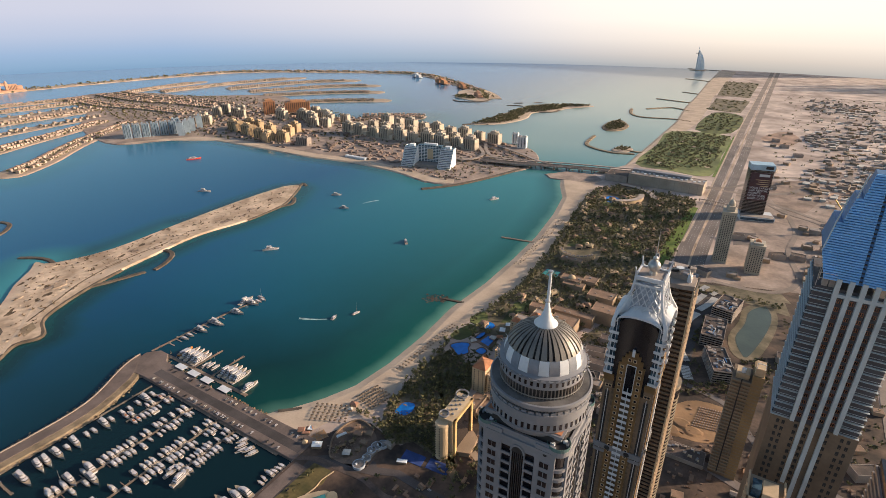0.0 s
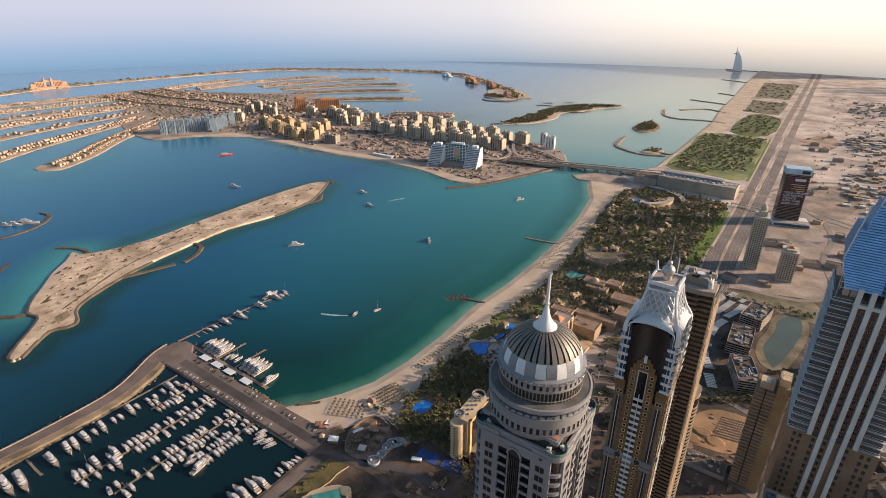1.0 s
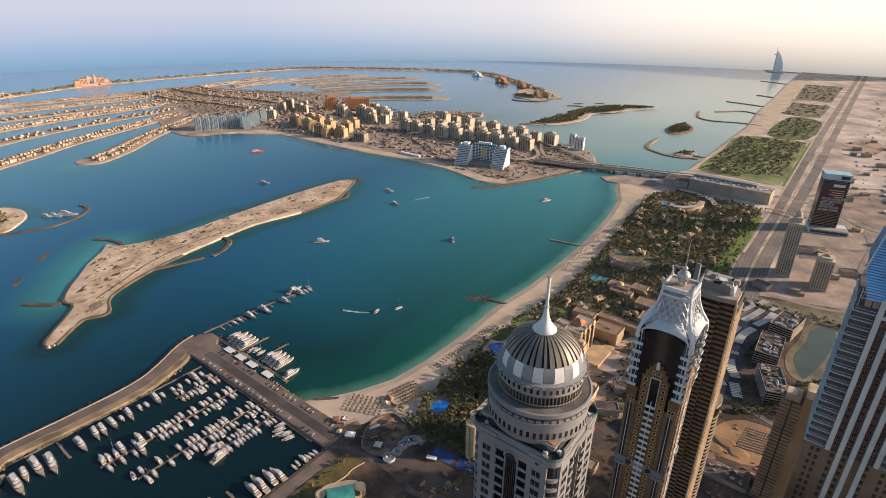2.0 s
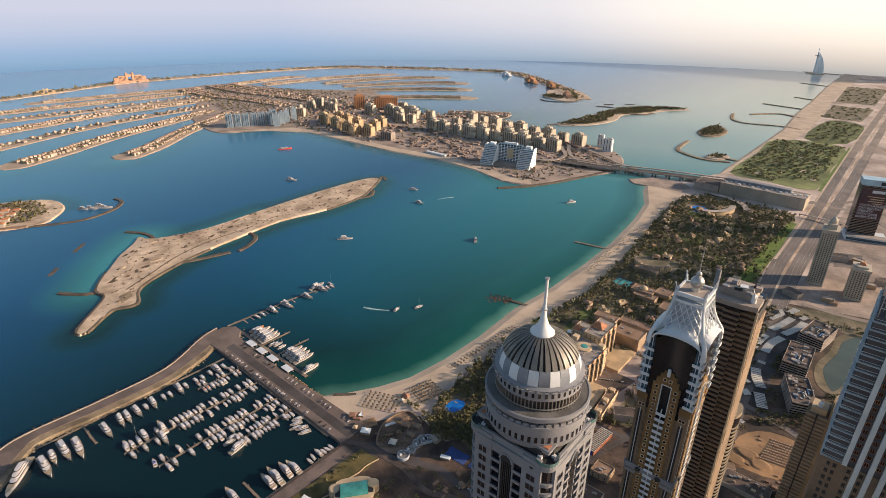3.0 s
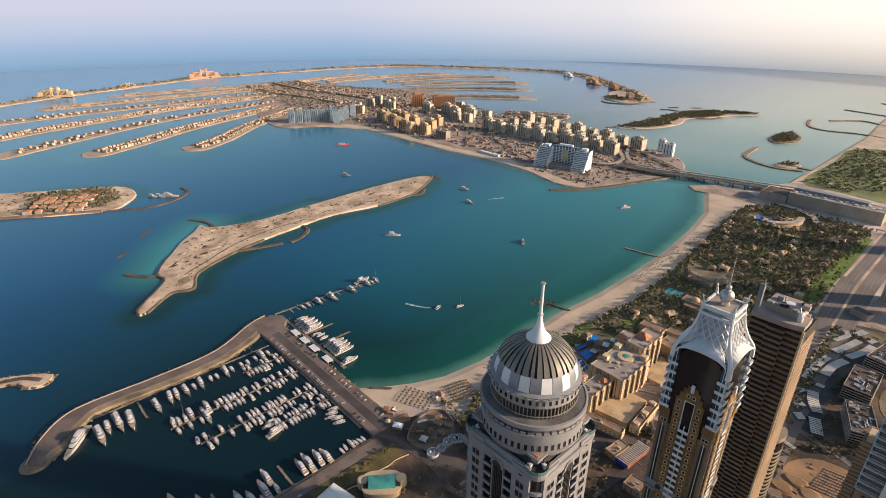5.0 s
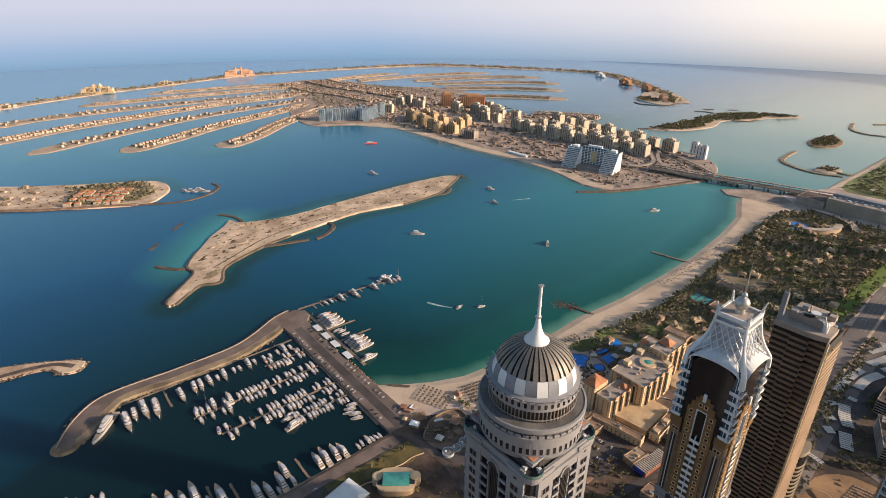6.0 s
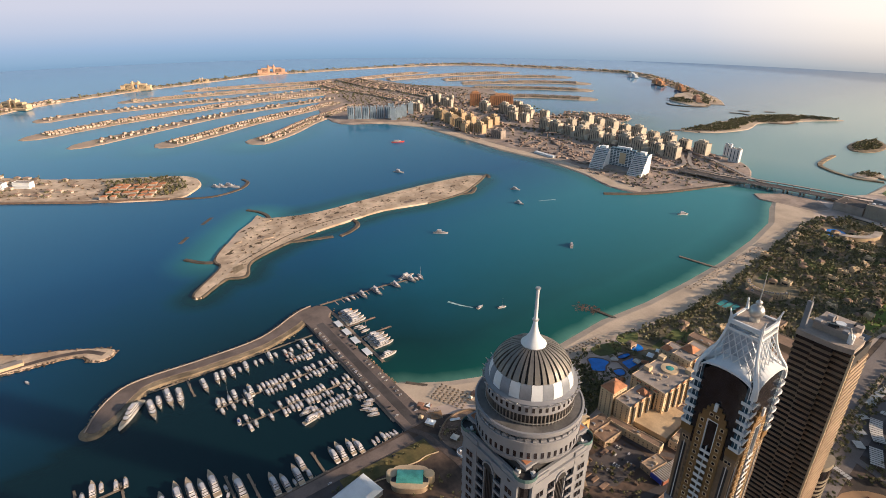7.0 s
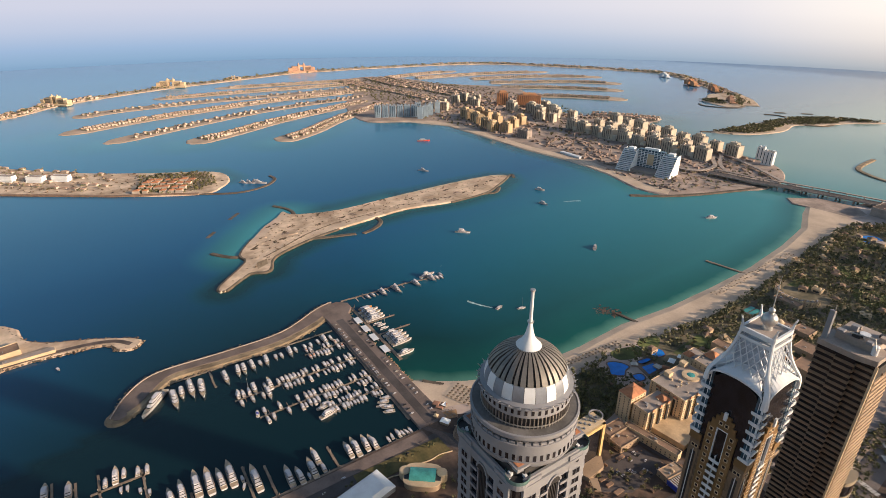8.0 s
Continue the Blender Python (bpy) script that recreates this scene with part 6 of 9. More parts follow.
for k, (x, y, q) in enumerate(((-300, 1850, 9), (-250, 1900, 7), (-200, 1960, 10), (-290, 2020, 8), (-180, 2080, 9), (-240, 2150, 8), (-290, 2220, 10), (-200, 2280, 8), (-160, 1880, 7), (-270, 2340, 9))):
    slab("bunker", [(x + q * math.cos(a) * (1 + 0.3 * math.sin(2 * a + k)), y + 1.6 * q * math.sin(a)) for a in [math.pi * 2 * j / 12 for j in range(12)]], 1.5, 2.42, M_SAND, "pale sand bunker on the golf course", "bunker", kind="")

# villas and hotel wings of the resort
def villa_kind(name, label, w, d, h, dome):
    t = thing(name, label, "villa", "resort houses among the trees")
    part("house_body", Geo().box(-w / 2, -d / 2, 0, w / 2, d / 2, h), M_CREAM, t)
    if dome:
        part("parapet", Geo().box(-w / 2 - 0.2, -d / 2 - 0.2, h, w / 2 + 0.2, -d / 2 + 0.3, h + 0.9).box(-w / 2 - 0.2, d / 2 - 0.3, h, w / 2 + 0.2, d / 2 + 0.2, h + 0.9).box(-w / 2 - 0.2, -d / 2, h, -w / 2 + 0.3, d / 2, h + 0.9).box(w / 2 - 0.3, -d / 2, h, w / 2 + 0.2, d / 2, h + 0.9), M_CREAM, t)
        part("turret", Geo().box(-w * 0.45, -d * 0.1, h, -w * 0.15, d * 0.3, h + 3.2), M_CREAM, t)
        part("dome", Geo().lathe([(2.4 * math.cos(a), h + 0.3 + 2.4 * math.sin(a)) for a in (0, 0.4, 0.8, 1.2, 1.5)], 14, w * 0.2, 0), M_CREAM, t)
    else:
        part("roof", Geo().prism([(-w / 2 - 0.6, -d / 2 - 0.6), (w / 2 + 0.6, -d / 2 - 0.6), (w / 2 + 0.6, d / 2 + 0.6), (-w / 2 - 0.6, d / 2 + 0.6)], h, h + 2.6, 0.35), M_ROOFTAN, t)
    part("loggia", Geo().box(-w * 0.3, -d / 2 - 0.1, 0.6, w * 0.3, -d / 2 + 0.1, h * 0.6), M_DARK, t)
    return t


V = [villa_kind("villa", "low tan-roofed resort villa among trees", 14, 11, 6.0, False), villa_kind("villa", "flat-roofed cream villa with small dome", 16, 12, 7.0, True), villa_kind("villa", "small tan-roofed garden house", 10, 9, 5.0, False)]
rng = random.Random(5)
spots, k = [], 0
px, py = scatter(RESORT, 38, 21)
for x, y in zip(px, py):
    if 830 < y < 1040 and x < -215 or y > 1495 or x > -150:
        continue
    spots.append((x, y))
for j, (x, y) in enumerate(spots[:90]):
    m = pose(x, y, 2.2, 0, 0, rng.choice((0, 20, -30, 60, 90)))
    v = V[j % 3]
    if j < 3:
        v.matrix_basis = m
    else:
        copy_thing(v, m)


def block(name, label, x0, y0, x1, y1, h, wall, roofmat=None, category="building", storeys=True, rz=0.0, group="", units=2):
    """A plain-walled building with parapet, roof, plant and rows of window openings."""
    cx, cy, w, d = (x0 + x1) / 2, (y0 + y1) / 2, abs(x1 - x0), abs(y1 - y0)
    t = thing(name, label, category, group, (cx, cy, 2.0), rz)
    par = Geo().box(-w / 2, -d / 2, 0, w / 2, d / 2, h)
    for a in ((-w / 2, -d / 2, w / 2, -d / 2 + 0.5), (-w / 2, d / 2 - 0.5, w / 2, d / 2), (-w / 2, -d / 2 + 0.5, -w / 2 + 0.5, d / 2 - 0.5), (w / 2 - 0.5, -d / 2 + 0.5, w / 2, d / 2 - 0.5)):
        par.box(a[0], a[1], h, a[2], a[3], h + (1.1 if h > 6 else 0.35))
    part("body", par, wall, t)
    part("roof", Geo().box(-w / 2 + 0.5, -d / 2 + 0.5, h, w / 2 - 0.5, d / 2 - 0.5, h + 0.3), roofmat or M_CONCRETE, t)
    r = random.Random(int(cx * 3 + cy))
    for _ in range(units):
        x, y, s = r.uniform(-w * 0.38, w * 0.38), r.uniform(-d * 0.38, d * 0.38), r.uniform(0.8, 2.2)
        part("roof_unit", Geo().box(x - s, y - s * 0.7, h + 0.3, x + s, y + s * 0.7, h + 0.3 + r.uniform(0.8, 2.4)), (M_LIGHTGREY, M_CONCRETE, M_CREAM)[_ % 3], t)
    if storeys and h > 6 and cy < 700:
        n = int((h - 1) / 3.5)
        me_f = Geo().box(-0.75, -d / 2 - 0.04, 0, 0.75, -d / 2 + 0.05, 1.8).mesh("window", M_DARK)
        me_s = Geo().box(w / 2 - 0.05, -0.75, 0, w / 2 + 0.04, 0.75, 1.8).mesh("window", M_DARK)
        nx, ny = max(1, int(w / 5.4)), max(1, int(d / 5.4))
        for q in range(n):
            for j in range(nx):
                part("window", me_f, M_DARK, t).matrix_basis = pose(-w / 2 + w * (j + 0.5) / nx, 0, 1.2 + 3.5 * q)
            for j in range(ny):
                part("window", me_s, M_DARK, t).matrix_basis = pose(0, -d / 2 + d * (j + 0.5) / ny, 1.2 + 3.5 * q)
    return t


def hip(t, x0, y0, x1, y1, z, h, mat, name="hip_roof"):
    part(name, Geo().prism([(x0, y0), (x1, y0), (x1, y1), (x0, y1)], z, z + h, 0.15), mat, t, "terracotta hipped roof")


# courtyard hotel beside the pools
def bays(t, face, along, at, h, n, step, start):
    """Projecting window bays with small tiled caps along one side of a wing."""
    for k in range(n):
        v = start + step * k
        x0, y0, x1, y1 = (at, v - 2.6, at + 2.2, v + 2.6) if face == "x" else (v - 2.6, at - 2.2, v + 2.6, at)
        part("bay", Geo().box(x0, y0, 0, x1, y1, h), M_CREAM, t)
        part("bay_glass", Geo().box(x0 + 0.9, y0 - 0.05, 4, x1 + 0.06, y1 - 1.2, h - 2) if face == "x" else Geo().box(x0 + 1.2, y0 - 0.06, 4, x1 - 1.2, y1, h - 2), M_DARK, t)
        hip(t, x0 - 0.3, y0 - 0.3, x1 + 0.3, y1 + 0.3, h, 1.6, M_TERRA, "bay_cap")


HOTEL = "wings of the courtyard hotel"
h = block("hotel_wing", "cream hotel block with terracotta hipped roof", -270, 518, -251, 545, 36, M_CREAM, category="hotel", group=HOTEL, units=3)
hip(h, -10, -14, 10, 14, 37, 6, M_TERRA)
h = block("hotel_wing", "cream hotel wing with window bays facing the courtyard", -249, 520, -228, 566, 30, M_CREAM, category="hotel", group=HOTEL, units=5)
bays(h, "x", 1, 10.5, 32, 3, 14, -15)
hip(h, -4, 8, 9, 21, 31, 4, M_TERRA)
h = block("hotel_wing", "large cream hotel block with shallow roof dome", -262, 568, -214, 636, 36, M_CREAM, category="hotel", group=HOTEL, units=12)
part("roof_dome", Geo().lathe([(8 * math.cos(a), 36.3 + 3.0 * math.sin(a)) for a in (0, 0.3, 0.6, 0.9, 1.2, 1.5)], 28, -1, 14), M_POOLGREEN, h, "shallow green glass dome", smooth=True)
part("dome_ring", Geo().lathe([(11, 36), (11, 38.4), (8, 38.6)], 28, -1, 14), M_CREAM, h)
bays(h, "x", 1, 24, 38, 4, 14, -24)
bays(h, "y", 1, -34, 34, 3, 12, -12)
for x, y in ((-20, 26), (18, 28), (-18, -8)):
    part("stair_turret", Geo().box(x - 4, y - 4, 36, x + 4, y + 4, 42), M_CREAM, h)
h = block("hotel_wing", "tall cream hotel wing with terracotta turret", -252, 640, -226, 690, 44, M_CREAM, category="hotel", group=HOTEL, units=5)
hip(h, -12, -8, 6, 10, 46, 6, M_TERRA)
part("turret", Geo().box(-10, -6, 44, 4, 8, 46), M_CREAM, h)
bays(h, "x", 1, 13, 44, 3, 15, -16)
part("entrance_canopy", Geo().box(13, -26, 6, 26, -14, 7), M_CREAMSTONE, h)
for x, y in ((24.5, -25), (24.5, -15), (16, -25)):
    part("canopy_post", Geo().box(x - 0.5, y - 0.5, 0, x + 0.5, y + 0.5, 6), M_CREAMSTONE, h)
h = block("hotel_arcade", "low cream arcade along the street", -246, 508, -180, 518, 10, M_CREAM, M_ROOFTAN, category="hotel", units=3, rz=9)
h = block("hotel_arcade", "low cream arcade with small turrets beside the courtyard", -184, 534, -172, 592, 10, M_CREAM, M_ROOFTAN, category="hotel", units=3, rz=5)
for y in (-24, 0, 24):
    part("turret", Geo().box(-3, y - 3, 10, 3, y + 3, 14), M_CREAM, h)
slab("courtyard", [(-228, 530), (-186, 536), (-190, 592), (-214, 592), (-214, 568), (-228, 566)], 1.5, 9.0, M_COURTGOLD, "raised stone-paved hotel courtyard", "terrace")
slab("courtyard", rect(-226, 640, -196, 700), 1.5, 6.0, M_COURTGOLD, "raised stone-paved hotel forecourt", "terrace")
slab("forecourt_drive", [(-212, 596), (-178, 600), (-170, 640), (-196, 640), (-212, 632)], 1.5, 2.4, M_PAVING, "paved drive in front of the hotel", "pavement")
# hall with a slatted roof, and its neighbours
t = thing("slatted_hall", "low red hall with white slatted roof and a sign", "building", loc=(-157, 500, 2), rz=-4)
part("body", Geo().box(-7, -21, 0, 7, 21, 6), M_BRICKRED, t)
for k in range(15):
    part("slat", Geo().box(-7.4, -20.5 + 2.9 * k, 6, 7.4, -19.5 + 2.9 * k, 6.8), M_SHADE, t)
part("sign", Geo().box(-8, -23.2, 2, 6, -22.8, 8), M_BLUECOVER, t, "plain blue sign panel")
part("sign_post", Geo().box(-7.5, -23.0, 0, -7.0, -22.6, 2).box(5.0, -23.0, 0, 5.5, -22.6, 2), M_STEEL, t)
block("annex", "low tan building with pale flat roof", -180, 480, -166, 506, 7, M_CREAMSTONE, M_CREAMSTONE, units=3, rz=-6)
for x0, y0, x1, y1, hh in ((-236, 705, -196, 735, 20), (-190, 770, -140, 800, 22), (-282, 735, -246, 752, 18), (-246, 748, -180, 764, 16), (-268, 855, -230, 872, 10), (-240, 880, -215, 905, 12), (-215, 830, -170, 858, 14), (-310, 960, -268, 975, 9)):
    t = block("resort_wing", "tan resort wing with flat roof", x0, y0, x1, y1, hh, M_CREAMSTONE, M_ROOFTAN, "hotel", group="resort wings")
t = block("resort_wing", "tan resort wing with large round dome", -278, 868, -240, 892, 12, M_CREAMSTONE, M_ROOFTAN, "hotel", group="resort wings")
part("dome", Geo().lathe([(7 * math.cos(a), 12 + 6 * math.sin(a)) for a in (0, 0.3, 0.6, 0.9, 1.2, 1.5)], 24), M_CREAM, t, smooth=True)
t = block("resort_wing", "tan hotel wing with terracotta turret beside the domed tower", -282, 662, -262, 690, 26, M_CREAM, category="hotel", group="resort wings")
hip(t, -10, -14, 2, 0, 27, 5, M_TERRA)
for k in range(11):
    a = radians(200 + 14 * k)
    t = block("crescent_wing", "curved cream resort wing with arches", -4, -4, 4, 4, 9, M_CREAM, M_ROOFTAN, "hotel", storeys=True, rz=math.degrees(a) + 90, group="curved resort wing")
    t.matrix_basis = pose(-292 + 34 * math.cos(a), 1015 + 34 * math.sin(a), 2.2, 0, 0, math.degrees(a) + 90)

# slab hotel with a framed glass front
t = thing("glass_fronted_hotel", "tan hotel slab with golden frame round dark glass", "hotel", loc=(-241, 425, 2), rz=2)
part("body", Geo().box(-9, -24, 0, 9, 24, 52), M_CREAM, t)
part("glass_front", Geo().box(8.8, -18, 6, 9.4, 18, 48), M_GLASS, t)
part("golden_frame", Geo().box(9, -22, 0, 11.5, -18, 52).box(9, 18, 0, 11.5, 22, 52).box(9, -22, 48, 11.5, 22, 52), M_FRAME, t, "golden stone frame")
part("end_drum", Geo().lathe([(8, 0), (8, 47), (7, 48)], 28, -3, -26), M_CREAM, t)
part("roof_ring", Geo().lathe([(8, 52), (8, 54), (7, 54), (7, 52)], 28, -3, 22, cap=False), M_LIGHTGREY, t)
part("roof_ring", Geo().lathe([(6, 52), (6, 54), (5, 54), (5, 52)], 24, -5, -18, cap=False), M_LIGHTGREY, t)
for k in range(14):
    part("roof_unit", Geo().box(-6 + 4 * (k % 3), -20 + 3 * k, 52, -3.4 + 4 * (k % 3), -18.4 + 3 * k, 53.6), M_LIGHTGREY, t)
part("terrace", Geo().prism([(9, -20), (26, -14), (24, 12), (9, 24)], 0, 6), M_CREAMSTONE, t)
part("canopy", Geo().prism([(26, -14), (40, -22), (44, -16), (30, -6)], 4.5, 5.4), M_CREAMSTONE, t)
me = Geo().box(-0.7, -0.1, 0, 0.7, 0.1, 1.6).mesh("window", M_DARK)
for k in range(12):
    part("window", me, M_DARK, t).matrix_basis = pose(-7.5, -32.9, 5 + 3.5 * k)
    part("window", me, M_DARK, t).matrix_basis = pose(-2.0, -34.0, 5 + 3.5 * k)
block("annex", "low tan hotel annex with roof well", -256, 474, -240, 506, 10, M_CREAMSTONE, M_ROOFTAN, "building", units=3)
block("annex", "low tan hotel annex with flat roof", -240, 472, -223, 504, 8, M_CREAMSTONE, M_ROOFTAN, "building", units=3)
block("annex", "low tan street building with plant on its roof", -142, 452, -122, 470, 8, M_CREAMSTONE, M_ROOFTAN, "building", units=4)
block("annex", "low pale street building with flat roof", -136, 410, -116, 432, 7, M_CONCRETE, M_PAVING, "building", units=4)
slab("car_park", [(-226, 440), (-220, 500), (-184, 502), (-180, 440), (-205, 405)], 1.2, 2.3, M_ASPHALT, "asphalt car park in front of the hotels", "car park")
slab("street", ribbon([(-258, 509), (-215, 506), (-186, 512), (-166, 528), (-130, 530), (-100, 520)], 7), 1.2, 2.34, M_ASPHALT, "asphalt street between hotels", "road")
slab("street", ribbon([(-335, 322), (-270, 350), (-205, 345), (-130, 360), (-78, 385)], 10), 1.2, 2.3, M_ASPHALT, "asphalt street behind the harbour", "road")
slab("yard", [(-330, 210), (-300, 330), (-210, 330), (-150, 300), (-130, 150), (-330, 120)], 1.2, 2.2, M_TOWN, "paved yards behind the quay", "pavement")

# pools and courts
def pool(outline, label):
    o = smooth_line(outline, 5, True)
    slab("pool_deck", offset(ccw(o), 2.2), 1.2, 2.5, M_PAVING, "paved pool surround", "terrace")
    slab("pool", o, 1.5, 2.56, M_POOL, label, "swimming pool", kind="")


pool([(-346, 592), (-336, 606), (-324, 609), (-321, 598), (-315, 588), (-326, 576), (-335, 584)], "bright blue free-form hotel swimming pool")
pool([(-325, 660), (-334, 670), (-325, 681), (-314, 676), (-316, 664)], "bright blue round hotel swimming pool")
slab("pool_deck", [(-320, 620), (-316, 650), (-292, 644), (-290, 612)], 1.2, 2.5, M_GARDEN, "paved pool surround", "terrace")
slab("pool", [(-313, 624), (-310, 644), (-297, 640), (-297, 619)], 1.5, 2.56, M_POOL, "bright blue square hotel swimming pool", "swimming pool", kind="")
pool([(-324, 630), (-322, 646), (-317, 648), (-318, 632)], "bright blue hotel swimming pool")
pool([(-307, 598), (-303, 610), (-294, 606), (-296, 596)], "bright blue hotel swimming pool")
pool([(-331, 428), (-331, 448), (-318, 453), (-313, 440), (-318, 428)], "bright blue garden swimming pool")
slab("pool_deck", rect(-322, 884, -288, 918), 1.2, 2.6, M_PAVING, "paved pool terrace", "terrace")
for x in (-316, -306, -296):
    slab("pool", rect(x - 4, 888, x + 4, 914), 1.5, 2.72, M_POOLGREEN, "pale green resort swimming pool", "swimming pool", kind="")
pool([(-352, 1392), (-345, 1416), (-328, 1424), (-312, 1410), (-318, 1392), (-334, 1398)], "pale blue free-form resort swimming pool")
pool([(-336, 1376), (-322, 1384), (-308, 1380), (-316, 1370)], "small blue resort swimming pool")
for n, (r, label) in enumerate(((56, "curved cream hotel wing with balconies round the pool"), (88, "curved pale terrace wing behind the resort pool"))):
    t = thing("curved_hotel", label, "hotel", loc=(-326, 1432, 2))
    a0, a1 = ((-78, 22), (8, 98))[n]
    for z0, z1, r0, r1, mat, nm in ((0, 9 - 4 * n, r, r + 13, M_SANDSTONE, "wing"), (9 - 4 * n, 10.2 - 4 * n, r - 0.8, r + 13.8, M_VILLA, "roof"), (3, 5.6, r - 0.15, r, M_DARK, "window_band")):
        arc = [radians(a0 + (a1 - a0) * k / 14) for k in range(15)]
        part(nm, Geo().prism([(r1 * math.cos(a), r1 * math.sin(a)) for a in arc] + [(r0 * math.cos(a), r0 * math.sin(a)) for a in reversed(arc)], z0, z1), mat, t)
for x in (-267, -236):
    slab("tennis_court", [(x - 13, 369 + (x + 267) * 0.12), (x + 13, 371 + (x + 267) * 0.12), (x + 11, 386 + (x + 267) * 0.12), (x - 15, 384 + (x + 267) * 0.12)], 1.5, 2.5, M_COURT, "blue hard tennis court", "tennis court", kind="")

# beach parasols, groynes, jetty
par = solid("parasol", Geo().lathe([(0.07, 0), (0.07, 1.9)], 6, cap=False).lathe([(1.75, 1.9), (0.9, 2.4), (0.1, 2.8)], 10), M_THATCH, "thatched beach parasol on the sand", "parasol", "beach parasols")
first = True
def parasols(a, b, rows, n, gap=7.0, jitter=0.5):
    global first
    a, b = Vector(a), Vector(b)
    d = (b - a)
    side = Vector((-d.y, d.x)).normalized()
    for r in range(rows):
        for k in range(n):
            p = a + d * (k / max(1, n - 1)) + side * (r * gap)
            m = pose(p.x + rng.uniform(-jitter, jitter), p.y + rng.uniform(-jitter, jitter), 2.15)
            if first:
                par.matrix_basis, first = m, False
            else:
                copy_thing(par, m)


parasols((-412, 362), (-372, 380), 6, 8, 5.5)
parasols((-388, 424), (-380, 456), 6, 10, -6.0)
parasols((-374, 500), (-368, 640), 2, 22, 5.5)
parasols((-372, 900), (-384, 1180), 2, 30, 8, 2.5)
# beach bar, tents and the walled restaurant garden behind the beach
t = thing("beach_bar", "brown timber beach bar with slatted roofs and a white sail", "beach bar", loc=(-402, 344, 2.15), rz=38)
for x, y, w, d, h in ((-5, 0, 9, 8, 3.4), (4.5, 1.5, 8, 6, 3.0), (1, -5.5, 10, 4, 2.8)):
    part("roof", Geo().prism(rect(x - w / 2, y - d / 2, x + w / 2, y + d / 2), h, h + 0.9, 0.82), M_BRICKBROWN, t)
    part("body", Geo().box(x - w / 2 + 0.7, y - d / 2 + 0.6, 0, x + w / 2 - 0.7, y + d / 2 - 0.6, h), M_WOOD, t)
part("sail", Geo().add([(2, -2, 4.4), (9, -3, 4.0), (6, 5, 5.2), (5.4, 0.6, 3.9)], [(0, 1, 3), (1, 2, 3), (2, 0, 3)]), M_WHITE, t, "white stretched sail canopy")
slab("terrace", [(-391, 340), (-378, 338), (-373, 352), (-386, 358)], 1.4, 2.3, M_ORANGESAND, "tan timber terrace beside the beach bar", "terrace")
for x, y, w, d, h, rz, mat, label in ((-373, 333, 12, 9, 4.2, 30, M_BRIGHTWHITE, "white tent with a peaked roof beside the road"), (-388, 329, 6, 6, 3.2, 30, M_CREAM, "cream kiosk at the end of the pier"),
                                      (-275, 365, 12, 5, 3.0, 22, M_BRIGHTWHITE, "white flat-topped site cabin"), (-380, 401, 6, 5, 3.0, 15, M_SHADE, "pale pavilion on the beach"),
                                      (-383, 411, 10, 8, 3.0, 15, M_BRICKBROWN, "brown-roofed pavilion on the beach"), (-297, 668, 9, 12, 3.4, 20, M_BRIGHTWHITE, "white pavilion beside the hotel pool"), (-295, 687, 10, 9, 3.4, 20, M_BRIGHTWHITE, "white pavilion beside the hotel pool")):
    t = thing("pavilion", label, "pavilion", "pavilions near the beach", (x, y, 2.2), rz)
    part("body", Geo().box(-w / 2 + 0.5, -d / 2 + 0.5, 0, w / 2 - 0.5, d / 2 - 0.5, h - 0.4), M_CREAMSTONE, t)
    part("roof", Geo().prism(rect(-w / 2, -d / 2, w / 2, d / 2), h - 0.4, h + (0.2 if "flat" in label else 2.0), 0.94 if "flat" in label else 0.25), mat, t)
slab("restaurant_garden", smooth_line([(-351, 330), (-366, 353), (-367, 378), (-356, 392), (-334, 388), (-318, 376), (-306, 360), (-306, 336), (-325, 330)], 4, True), 1.4, 2.3, M_GARDEN, "brown paved restaurant garden behind the beach", "ground")
solid("garden_wall", Geo().prism(ccw(ribbon(smooth_line([(-344, 328), (-353, 332), (-367, 355), (-367, 380), (-356, 393), (-334, 389)], 6), 1.6)), 2.0, 4.4), M_BROWN, "curved brown wall round the restaurant garden", "wall", kind="structure")
for x, y, w, d, h, rz, mat, label in ((-359, 360, 13, 3.4, 2.9, 66, M_WHITE, "long white-roofed garden bar"), (-336, 342, 9, 9, 3.2, 25, M_SHADE, "square pale canopy over garden tables"), (-348, 347, 10, 3, 2.4, 55, M_THATCH, "dark pergola in the restaurant garden"),
                                      (-344, 372, 11, 8, 3.4, 20, M_ROOFTAN, "low brown-roofed restaurant in the garden"), (-333, 379, 9, 8, 3.4, 20, M_BROWN, "low dark-roofed restaurant in the garden"), (-352, 380, 8, 7, 3.0, 40, M_ROOFTAN, "small brown-roofed kiosk in the garden"),
                                      (-329, 364, 9, 6, 3.0, 10, M_BROWN, "small dark-roofed kiosk in the garden"), (-342, 358, 6, 5, 2.8, 60, M_THATCH, "thatched shelter in the restaurant garden"), (-327, 351, 6, 5, 2.8, 15, M_THATCH, "thatched shelter in the restaurant garden")):
    t = thing("garden_shelter", label, "shelter", "shelters in the restaurant garden", (x, y, 2.3), rz)
    for sx in (-1, 1):
        for sy in (-1, 1):
            part("post", Geo().box(sx * (w / 2 - 0.6) - 0.12, sy * (d / 2 - 0.6) - 0.12, 0, sx * (w / 2 - 0.6) + 0.12, sy * (d / 2 - 0.6) + 0.12, h), M_WOOD, t)
    part("roof", Geo().prism(rect(-w / 2, -d / 2, w / 2, d / 2), h, h + 1.2, 0.35 if w == d else 0.8), mat, t)
tables = Geo()
rt = random.Random(18)
